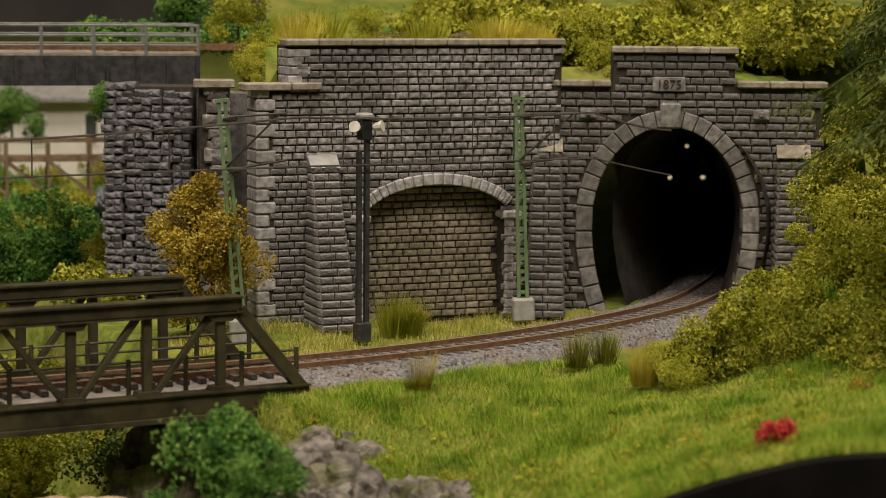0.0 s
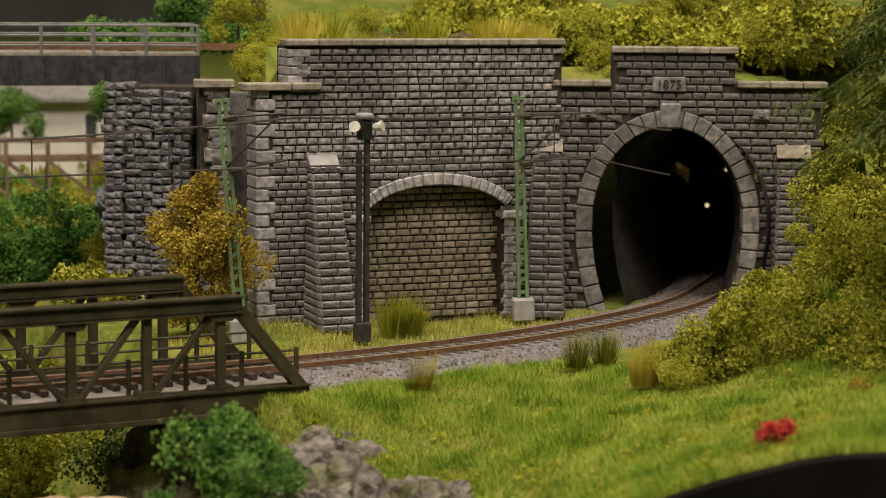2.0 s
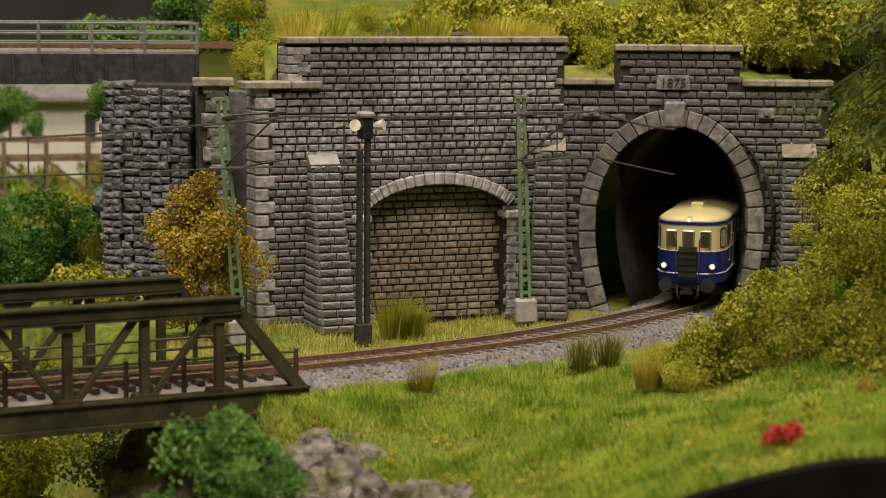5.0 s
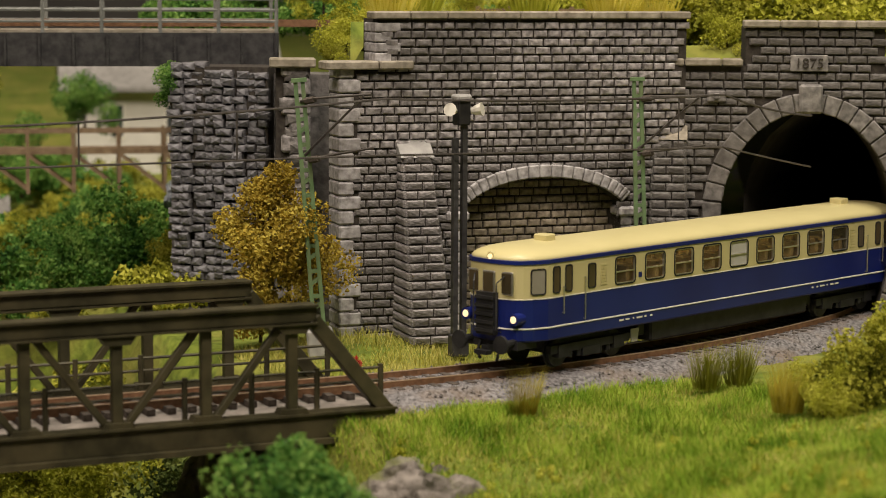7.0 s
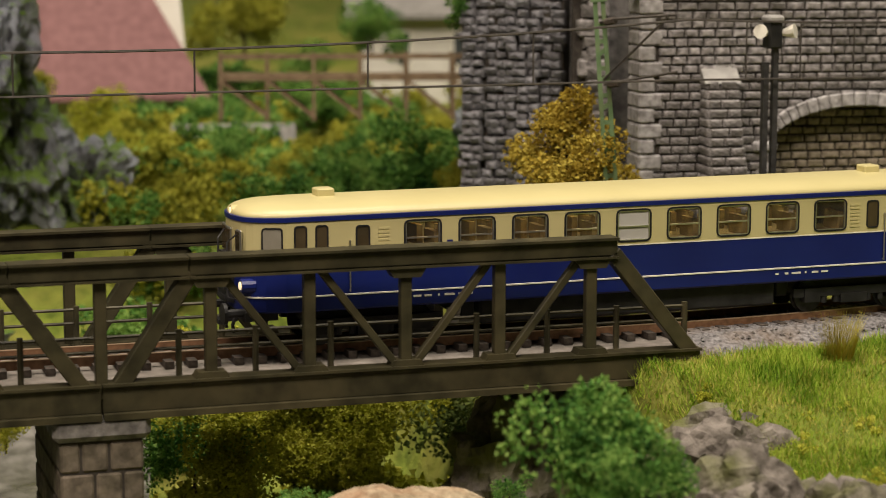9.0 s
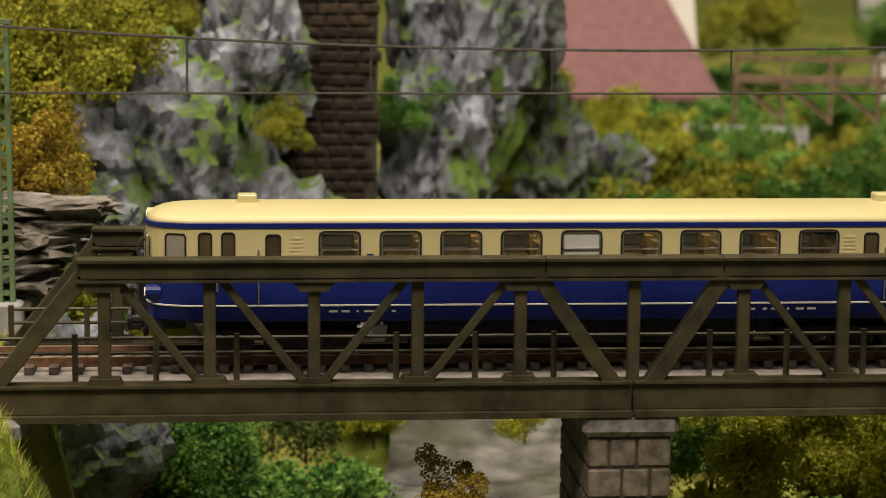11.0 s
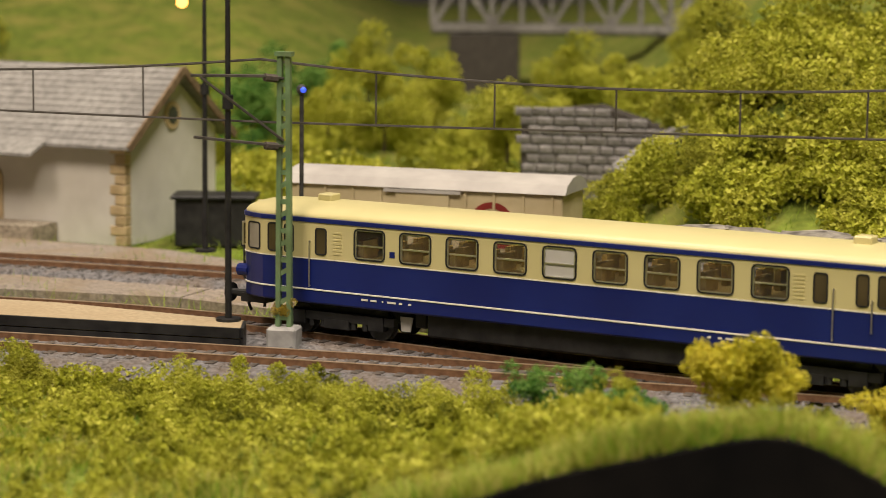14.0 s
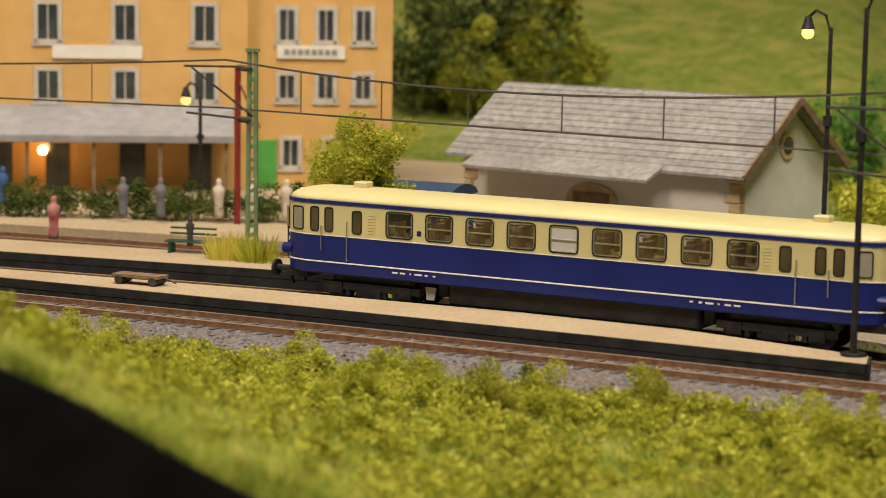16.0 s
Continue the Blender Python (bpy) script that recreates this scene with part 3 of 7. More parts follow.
# ---- masonry ----
def stone_mesh(name, mat, seed):
    """A unit block of rough-faced stone, outer face towards -y."""
    rng = random.Random(seed)
    bm = B()
    back = [bm.verts.new((x, 0.5, z)) for x, z in ((-0.5, -0.5), (0.5, -0.5), (0.5, 0.5), (-0.5, 0.5))]
    rim = [bm.verts.new((x, -0.1, z)) for x, z in ((-0.5, -0.5), (0.5, -0.5), (0.5, 0.5), (-0.5, 0.5))]
    face = [bm.verts.new((x * rng.uniform(0.72, 0.9), -0.5 + rng.uniform(-0.18, 0.18), z * rng.uniform(0.6, 0.85))) for x, z in ((-0.5, -0.5), (0.5, -0.5), (0.5, 0.5), (-0.5, 0.5))]
    mid = bm.verts.new((rng.uniform(-0.15, 0.15), -0.62, rng.uniform(-0.15, 0.15)))
    for a, b in ((back, rim), (rim, face)):
        for k in range(4):
            bm.faces.new((a[k], a[(k + 1) % 4], b[(k + 1) % 4], b[k]))
    for k in range(4):
        bm.faces.new((face[k], face[(k + 1) % 4], mid))
    return mesh_of(name, bm, mat)


STONES = {m.name: [stone_mesh("stone", m, 11 * k + 5) for k in range(7)] for m in (STONE, STONE_LIGHT, STONE_SOOT, STONE_BROWN, STONE_TARRY, STONE_WET)}


def wall_pose(o, ang, u, out, z):
    a = math.radians(ang)
    return (o[0] + u * math.cos(a) + out * math.sin(a), o[1] + u * math.sin(a) - out * math.cos(a), z)


def masonry(parent, o, ang, inside, u0, u1, z0, z1, pitch, length, mat, depth=0.16, out=0.05, singles=300, seed=1):
    """Courses of stones on a wall face: the first ones singly, those past that in one mesh."""
    rng = random.Random(seed)
    rest_v, rest_f = [], []
    count = 0
    n = int(round((z1 - z0) / pitch))
    for r in range(n):
        z = z0 + (r + 0.5) * (z1 - z0) / n
        u = u0 - rng.uniform(0, length)
        while u < u1:
            w = length * rng.uniform(0.75, 1.25)
            c = u + w / 2
            u += w
            if not inside(c, z):
                continue
            me = rng.choice(STONES[mat.name])
            m = put(*wall_pose(o, ang, c, out + rng.uniform(-0.03, 0.03), z), ang, rng.uniform(-2, 2)) @ Matrix.Diagonal((w - 0.07, depth, (z1 - z0) / n - 0.07, 1))
            if count < singles:
                ob = new("stone", me)
                ob.parent = parent
                ob.matrix_basis = m
            else:
                k = len(rest_v)
                rest_v += [m @ v.co for v in me.vertices]
                rest_f += [[k + i for i in p.vertices] for p in me.polygons]
            count += 1
    if rest_v:
        me = bpy.data.meshes.new("stonework")
        me.from_pydata(rest_v, [], rest_f)
        me.materials.append(mat)
        ob = new("stonework", me)
        ob.parent = parent
        tagged(ob, kind="stuff")


def voussoirs(parent, o, ang, pts, thick, mat, depth=0.7, out=0.12, z_shift=0.0):
    """Wedge stones along a curve of (u, z) points."""
    for i in range(len(pts) - 1):
        (ua, za), (ub, zb) = pts[i], pts[i + 1]
        def normal(k):
            a, b = pts[max(k - 1, 0)], pts[min(k + 1, len(pts) - 1)]
            d = Vector((b[0] - a[0], b[1] - a[1])).normalized()
            return Vector((-d.y, d.x))
        na, nb = normal(i) * thick, normal(i + 1) * thick
        g = 0.03
        bm = B()
        du, dz = (ub - ua) * g, (zb - za) * g
        quad = [(ua + du, za + dz), (ub - du, zb - dz), (ub + nb.x - du, zb + nb.y - dz), (ua + na.x + du, za + na.y + dz)]
        a = [bm.verts.new(wall_pose(o, ang, u, out, z)) for u, z in quad]
        b = [bm.verts.new(wall_pose(o, ang, u, out - depth, z)) for u, z in quad]
        bm.faces.new(a)
        bm.faces.new(b[::-1])
        for k in range(4):
            bm.faces.new((a[k], b[k], b[(k + 1) % 4], a[(k + 1) % 4]))
        part("arch_stone", bm, mat, parent, bevel=0.05)


def wall_slab(o, ang, outline, out, depth):
    bm = B()
    a = math.radians(ang)
    slab(bm, [wall_pose(o, ang, u, out, z) for u, z in outline], (-depth * math.sin(a), depth * math.cos(a), 0))
    return bm


def wall_box(parent, name, o, ang, u0, u1, z0, z1, out, depth, mat, label="", bevel=0.05):
    return part(name, wall_slab(o, ang, [(u0, z0), (u1, z0), (u1, z1), (u0, z1)], out, depth), mat, parent, label, bevel=bevel)


def buttress(parent, o, ang, u0, u1, z1, foot, mat, cap):
    """A pier that leans out towards its foot, with a sloping cap."""
    n = int((z1 + 0.6) / 0.36)
    for r in range(n):
        z = -0.6 + r * 0.36
        f = (1 - (z + 0.6) / (z1 + 0.6))
        d = 0.55 + foot * f
        grow = 0.25 * f
        us = [u0 - grow, (u0 + u1) / 2 + (0.12 if r % 2 else -0.12), u1 + grow]
        bm = B()
        slab(bm, [wall_pose(o, ang, u, e, z) for u, e in ((us[0] + 0.05, d - 0.06), (us[2] - 0.05, d - 0.06), (us[2] - 0.05, 0), (us[0] + 0.05, 0))], (0, 0, 0.36))
        part("course_core", bm, MORTAR, parent)
        rng = random.Random(r + int(u0 * 10))
        for a, b in zip(us, us[1:]):
            ob = new("buttress_stone", rng.choice(STONES[mat.name]))
            ob.parent = parent
            ob.matrix_basis = put(*wall_pose(o, ang, (a + b) / 2, d - 0.02, z + 0.18), ang, rng.uniform(-3, 3)) @ Matrix.Diagonal((b - a - 0.05, 0.2, 0.31, 1))
        for u, turn in ((us[0], -90), (us[2], 90)):
            ob = new("buttress_stone", rng.choice(STONES[mat.name]))
            ob.parent = parent
            ob.matrix_basis = put(*wall_pose(o, ang, u, d / 2, z + 0.18), ang + turn) @ Matrix.Diagonal((d - 0.08, 0.16, 0.31, 1))
    bm = B()
    pts = [wall_pose(o, ang, u0 - 0.12, 0.75, z1 - 0.15), wall_pose(o, ang, u0 - 0.12, 0, z1 + 0.55), wall_pose(o, ang, u0 - 0.12, 0, z1 - 0.15)]
    a = math.radians(ang)
    w = u1 - u0 + 0.24
    slab(bm, pts, (w * math.cos(a), w * math.sin(a), 0))
    part("buttress_cap", bm, cap, parent, "smooth pale sloping cap stone")


def coping(parent, o, ang, u0, u1, z, out=0.3, depth=1.2, h=0.32, mat=None, step=1.6):
    u = u0
    while u < u1 - 0.01:
        e = min(u + step, u1)
        wall_box(parent, "coping_stone", o, ang, u + 0.02, e - 0.02, z, z + h, out, depth, mat or COPING, bevel=0.06)
        u = e


def retaining_wall():
    o, ang = (35.5, 86.2), -6
    t = thing("retaining_wall", "tall grey dressed-stone retaining wall with a blind arch", "wall", kind="structure")
    t.name = "wall_arcade"
    cu, half, spring, rise = 8.8, 3.55, 3.9, 1.95

    def arch_z(u):
        q = 1 - ((u - cu) / (half + 0.35)) ** 2
        return spring + rise * math.sqrt(max(q, 0)) if abs(u - cu) < half else -9
    arc = [(cu + half * k / 12, arch_z(cu + half * k / 12 * 0.999)) for k in range(-12, 13)]
    outline = [(0, -1), (cu - half, -1), *arc, (cu + half, -1), (15.3, -1), (15.3, 12.5), (1.5, 12.5), (1.5, 10.4), (0, 10.4)]
    part("backing", wall_slab(o, ang, outline, 0, 2.2), MORTAR, t, "dark recessed mortar")
    wall_box(t, "niche_backing", o, ang, cu - half - 0.2, cu + half + 0.2, -1, 6.3, -1.0, 0.5, MORTAR, "dark recessed mortar")
    masonry(t, o, ang, lambda u, z: abs(u - cu) < half + 0.2 and z < arch_z(u) + 0.3 if abs(u - cu) < half else False, cu - half, cu + half, -0.7, 6.0, 0.34, 0.62, STONE_BROWN, out=-0.95, singles=0, seed=4)
    masonry(t, o, ang, lambda u, z: (0.35 < u < 15.1) and (z < 10.3 or u > 1.7) and not (abs(u - cu) < half + 0.25 and z < arch_z(u) + 0.45), 0, 15.3, -0.8, 12.4, 0.345, 0.64, STONE, singles=300, seed=2)
    voussoirs(t, o, ang, [(cu + (half + 0.02) * math.sin(math.radians(a)), arch_z(cu + half * math.sin(math.radians(a)) * 0.999)) for a in range(-84, 85, 8)], 0.55, STONE_LIGHT, depth=1.2, out=0.25)
    for s in (-1, 1):
        z = -0.7
        k = 0
        while z < spring + 0.1:
            w = 0.62 if k % 2 else 0.48
            a, b = (cu - half - w, cu - half) if s < 0 else (cu + half, cu + half + w)
            wall_box(t, "jamb_stone", o, ang, a, b, z, z + 0.42, 0.14, 1.1, STONE_LIGHT, bevel=0.05)
            z += 0.44
            k += 1
        a = cu + s * (half + 0.35)
        wall_box(t, "impost", o, ang, a - 0.5, a + 0.5, spring + 0.2, spring + 0.62, 0.3, 1.2, STONE_LIGHT, bevel=0.1)
    z, k = -0.7, 0
    while z < 10.2:
        w = 0.95 if k % 2 else 0.65
        wall_box(t, "quoin", o, ang, -0.25, w - 0.25, z, z + 0.56, 0.16, 1.6, STONE_LIGHT, bevel=0.07)
        z += 0.6
        k += 1
    z, k = 10.75, 0
    while z < 12.3:
        wall_box(t, "quoin", o, ang, 1.3, 2.4 if k % 2 else 2.0, z, z + 0.38, 0.14, 1.6, STONE_LIGHT, bevel=0.05)
        z += 0.41
        k += 1
    coping(t, o, ang, 1.2, 15.4, 12.5)
    coping(t, o, ang, -0.9, 2.9, 10.45, out=0.45, h=0.36, step=2.3)
    buttress(t, o, ang, 2.35, 3.55, 7.0, 2.3, STONE, CONCRETE)


def abutment():
    """Rough stone pier under the end of the upper bridge, beside the wall."""
    t = thing("wall_abutment", "dark rough-hewn stone pier with water-stained corner blocks", "wall", kind="structure")
    part("rock_core", wall_slab((31.6, 97.0), -42, [(0, -10), (8.5, -10), (8.5, 10.0), (0, 10.0)], 0, 2.5), STONE_SOOT, t)
    for o, ang, w, h, sd, rough in (((34.2, 90.6), -20, 1.4, 10.4, 7, False), ((31.4, 95.6), -38, 4.2, 10.3, 8, True)):
        part("backing", wall_slab(o, ang, [(0, -10), (w, -10), (w, h), (0, h)], 0, 3.0), MORTAR, t)
        if rough:
            rng = random.Random(81)
            for k in range(300):
                u, z = 0.12 + (k % 9) * 0.48 + rng.uniform(-0.12, 0.12), -1.4 + (k // 9) * 0.355 + rng.uniform(-0.05, 0.05)
                ob = new("stone", rng.choice(STONES[STONE_WET.name]))
                ob.parent = t
                ob.matrix_basis = put(*wall_pose(o, ang, u, rng.uniform(-0.05, 0.07) + 0.22 * math.sin(u * 2.6 + z * 0.2) + 0.03 * (10 - z), z), ang + rng.uniform(-5, 5), rng.uniform(-4, 4), rng.uniform(-5, 5)) @ Matrix.Diagonal((rng.uniform(0.42, 0.66), rng.uniform(0.35, 0.5), rng.uniform(0.3, 0.4), 1))
            continue
        masonry(t, o, ang, lambda u, z, w=w: 0.2 < u < w - 0.1, 0, w, -4, h, 0.62, 0.9, STONE_SOOT, depth=0.4, singles=60, seed=sd)
        z, k = -2.0, 0
        while z < h - 0.3:
            wall_box(t, "quoin", o, ang, w - (1.2 if k % 2 else 0.85), w + 0.05, z, z + 0.75, 0.25, 1.2, STONE, bevel=0.1)
            z += 0.8
            k += 1
        coping(t, o, ang, -0.3, w + 0.3, h, out=0.5, h=0.4, step=3.0)


def tunnel_portal():
    o, ang = (50.3, 85.0), -30
    t = thing("wall_portal", "sooty grey stone tunnel portal with a horseshoe arch and raised parapet", "tunnel portal", kind="structure")
    cu, half, mid, top = 5.85, 3.7, 3.9, 8.56

    def edge(z):
        if z > mid:
            return half * math.sqrt(max(0.0, 1 - ((z - mid) / (top - mid)) ** 2))
        return half - 0.85 * ((mid - z) / 4.6) ** 2
    right = [(cu + edge(z), z) for z in (-1, 0, 1, 2, 3)]
    arc = [(cu + half * math.cos(math.radians(a)), mid + (top - mid) * math.sin(math.radians(a))) for a in range(0, 181, 9)]
    left = [(cu - edge(z), z) for z in (3, 2, 1, 0, -1)]
    opening = right + arc + left
    outline = [(-0.9, -1), *opening[::-1], (13.3, -1), (13.3, 10.5), (9.0, 10.5), (9.0, 12.15), (3.1, 12.15), (3.1, 10.5), (-0.9, 10.5)]
    part("backing", wall_slab(o, ang, outline, 0, 4.5), MORTAR, t, "dark recessed mortar")

    def free(u, z):
        if not (-0.75 < u < 13.1):
            return False
        if z > 10.4 and not 3.3 < u < 8.85:
            return False
        return abs(u - cu) > edge(min(z, top)) + 0.85 if z < top else math.hypot((u - cu) / (half + 0.9), (z - mid) / (top - mid + 0.9)) > 1
    masonry(t, o, ang, free, -0.9, 13.3, -0.8, 12.1, 0.37, 0.78, STONE_SOOT, singles=300, seed=12)
    ring = [(cu + edge(z), z) for z in (-1.0, -0.1, 0.8, 1.7, 2.6, 3.4)] + arc[1:-1] + [(cu - edge(z), z) for z in (3.4, 2.6, 1.7, 0.8, -0.1, -1.0)]
    voussoirs(t, o, ang, ring[::-1], 0.82, STONE_SOOT, depth=1.5, out=0.2)
    wall_box(t, "key_stone", o, ang, cu - 0.45, cu + 0.55, 8.5, 9.75, 0.42, 1.5, STONE_SOOT, bevel=0.1)
    coping(t, o, ang, -1.1, 3.0, 10.5, out=0.35)
    coping(t, o, ang, 9.1, 13.5, 10.5, out=0.35)
    coping(t, o, ang, 2.95, 9.15, 12.15, out=0.35)
    tab = wall_box(t, "date_tablet", o, ang, 5.0, 6.6, 10.3, 11.0, 0.26, 0.3, STONE_SOOT, "stone tablet with a carved date", bevel=0.04)
    cur = bpy.data.curves.new("date", "FONT")
    cur.body, cur.size, cur.extrude, cur.align_x = "1875", 0.0062, 0.0003, "CENTER"
    txt = new("date", cur)
    cur.materials.append(MORTAR)
    p = wall_pose(o, ang, 5.8, 0.29, 10.44)
    txt.matrix_basis = put(*p, ang, 90)
    txt.parent = tab
    for u in (1.9, 10.3):
        wall_box(t, "bracket", o, ang, u - 0.4, u + 0.4, 8.95, 9.45, 0.3, 0.4, STONE, bevel=0.06)
        wall_box(t, "bracket_hook", o, ang, u - 0.12, u + 0.12, 9.1, 9.35, 0.55, 0.3, STONE, bevel=0.04)
    buttress(t, o, ang, -0.75, 0.55, 7.5, 1.9, STONE_SOOT, COPING)
    buttress(t, o, ang, 11.2, 12.6, 7.3, 1.9, STONE_SOOT, COPING)
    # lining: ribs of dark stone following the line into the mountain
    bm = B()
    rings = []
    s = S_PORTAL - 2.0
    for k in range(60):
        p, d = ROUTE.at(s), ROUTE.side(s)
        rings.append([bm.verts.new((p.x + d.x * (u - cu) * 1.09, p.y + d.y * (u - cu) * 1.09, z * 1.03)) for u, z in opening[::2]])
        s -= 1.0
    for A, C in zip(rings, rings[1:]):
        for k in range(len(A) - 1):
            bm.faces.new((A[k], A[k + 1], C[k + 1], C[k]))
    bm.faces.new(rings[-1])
    part("tunnel_lining", bm, surface("near_black_lining", (0.02, 0.017, 0.014), (0.045, 0.04, 0.032), 120, 0.95, 0.5), t, "near-black tunnel lining")


retaining_wall()
abutment()
tunnel_portal()


# ---- the mountain top over the tunnel ----
def mountain():
    def top(x, y):
        base = 11.2 + smooth(15, 50, x - 50) * 4 + smooth(105, 150, y) * 5 + 0.4 * ripple(x, y, 0.4)
        return base
    verts, faces = [], []
    nx, ny = 60, 50
    for i in range(nx):
        for j in range(ny):
            u, v = i / (nx - 1), j / (ny - 1)
            front = np.interp(36.5 + u * 70, [36, 50.5, 63, 66, 110], [88, 86.6, 79.4, 76, 60])
            y = front + v * 80
            x = 36.5 + u * 70 + v * 34 * (1 - u)
            z = float(top(np.array(x), np.array(y)))
            if x < 50.5 and v < 0.06:
                z = 12.3 if x > 37 else 10.4
            if 50 < x < 63.5 and v < 0.05:
                z = 10.4
            if x >= 64:
                z = min(z, -1.0 + (y - front) * 1.35)
            verts.append((x * CM, y * CM, z * CM))
    for i in range(nx - 1):
        for j in range(ny - 1):
            a = i * ny + j
            faces.append((a, a + ny, a + ny + 1, a + 1))
    me = bpy.data.meshes.new("mountain")
    me.from_pydata(verts, [], faces)
    me.materials.append(SOIL)
    me.shade_smooth()
    tagged(new("mountain", me), "grassy mountain flank over the tunnel", "hillside", kind="structure")


mountain()


# ---- bridge piers ----
def pier(x, y, z1, w, d, z0=-10.5):
    t = thing("bridge_pier", "grey ashlar bridge pier with a rounded cap", "pier", group="bridge piers")
    n = int((z1 - 0.8 - z0) / 0.85)
    for r in range(n):
        z = z0 + r * (z1 - 0.8 - z0) / n
        for k in range(3):
            off = 0.2 if r % 2 else -0.2
            xs = [-w / 2, -w / 6 + off, w / 6 + off, w / 2]
            bm = B()
            box(bm, x + xs[k] + 0.02, x + xs[k + 1] - 0.02, y - d / 2, y + d / 2, z + 0.03, z + (z1 - 0.8 - z0) / n)
            part("pier_stone", bm, PIER_STONE, t, bevel=0.08)
    bm = B()
    box(bm, x - w / 2 + 0.06, x + w / 2 - 0.06, y - d / 2 + 0.06, y + d / 2 - 0.06, z0, z1 - 0.5)
    part("core", bm, MORTAR, t)
    bm = B()
    box(bm, x - w / 2 - 0.2, x + w / 2 + 0.2, y - d / 2 - 0.2, y + d / 2 + 0.2, z1 - 0.75, z1)
    part("cap", bm, STONE_SOOT, t, "weathered grey cap stone", bevel=0.18)


pier(11.9, 73.6, -1.28, 2.5, 6.0)
pier(-7.6, 74.0, -1.28, 3.0, 7.4)
pier(32.0, 74.0, -1.28, 3.4, 7.4)


# ---- overhead line ----
def lattice_mast(x, y, h, lean=0, turn=0, arm=0, tip=0, foot=CONCRETE, label="green lattice catenary mast on a concrete foot"):
    t = thing("catenary_mast", label, "catenary mast", put(x, y, -0.5, turn, lean, tip), group="catenary masts")
    for sx in (-1, 1):
        bm = B()
        slab(bm, [(sx * 0.2 - 0.08, -0.14, 0.9), (sx * 0.2 + 0.08, -0.14, 0.9), (sx * 0.2 + 0.08, 0.14, 0.9), (sx * 0.2 - 0.08, 0.14, 0.9)], (-sx * 0.06, 0, h - 0.4))
        part("leg", bm, MAST, t)
    z, k = 1.2, 0
    while z < h:
        w = 0.19 - 0.06 * (z - 0.9) / h
        bm = B()
        beam(bm, (-w, 0, z), (w, 0, z + (0.2 if k % 2 else 0.0)), 0.18, 0.16)
        part("lattice_bar", bm, MAST, t)
        z += 0.5
        k += 1
    bm = B()
    box(bm, -0.3, 0.3, -0.2, 0.2, h + 0.45, h + 0.6)
    part("head", bm, MAST, t)
    bm = B()
    box(bm, -0.52, 0.52, -0.5, 0.5, -0.2, 0.9)
    part("foot", bm, foot, t, "pale grey concrete foot", bevel=0.08)
    if arm:
        for z0, z1, e in ((h - 0.3, h - 0.15, arm * 2.7), (h - 2.6, h - 2.2, arm * 2.6)):
            bm = B()
            tube(bm, [(0, -0.1, z0), (e * 0.2, -0.6, z0 + 0.1), (e, -1.9, z1)], 0.055, 5)
            part("cantilever", bm, WIRE, t)
            bm = B()
            tube(bm, [(e * 0.08, -0.2, z0), (e * 0.2, -0.55, z0 + 0.06)], 0.14, 7)
            part("insulator", bm, SLEEPER, t, "brown ribbed insulator")
        bm = B()
        tube(bm, [(0, -0.1, h - 2.4), (arm * 2.4, -1.8, h - 0.2)], 0.05, 5)
        part("strut", bm, WIRE, t)
    return t


lattice_mast(33.2, 83.0, 10.2, 0, -20, 1, -4.5)
lattice_mast(48.0, 83.3, 10.0, 0, -25, 1, -2)
lattice_mast(-34.45, 75.0, 9.7, 0, 10, -1)
lattice_mast(-69.4, 81.6, 9.6, 0, 30, -1)
lattice_mast(-7.3, 80.4, 9.6, 0, 0, 0)


def wire_run(points, drop_every=0, low=None):
    t = thing("overhead_wire", "thin dark catenary wire with droppers", "overhead wire", group="overhead wires")
    bm = B()
    tube(bm, points, 0.048, 5)
    part("carrier_wire", bm, WIRE, t)
    if low:
        bm = B()
        tube(bm, low, 0.042, 5)
        part("contact_wire", bm, WIRE, t)
        n = 7 if (Vector(points[0]) - Vector(points[-1])).length > 8 else 1
        for k in range(1, n):
            i = k / n
            def on(p):
                j = i * (len(p) - 1)
                a = int(j)
                return Vector(p[a]).lerp(Vector(p[min(a + 1, len(p) - 1)]), j - a)
            bm = B()
            tube(bm, [on(low), on(points)], 0.035, 4)
            part("dropper", bm, WIRE, t)


def sag(a, b, d, n=12):
    return [tuple(Vector(a).lerp(Vector(b), k / n) - Vector((0, 0, d * 4 * (k / n) * (1 - k / n)))) for k in range(n + 1)]


SPANS = [((54.5, 80.6, 8.5), (49.8, 80.0, 9.5)), ((49.8, 80.0, 9.5), (34.6, 79.8, 9.6)), ((34.6, 79.8, 9.6), (-7.3, 79.9, 9.5)), ((-7.3, 79.9, 9.5), (-35.6, 75.5, 9.5)), ((-35.6, 75.5, 9.5), (-70, 80.5, 9.2)), ((-70, 80.5, 9.2), (-118, 70, 9.2))]
for a, b in SPANS:
    la, lb = (a[0], a[1], a[2] - 2.15), (b[0], b[1], b[2] - 2.15)
    wire_run(sag(a, b, 0.75 if a[0] < 40 else 0.15), low=sag(la, lb, 0.02))


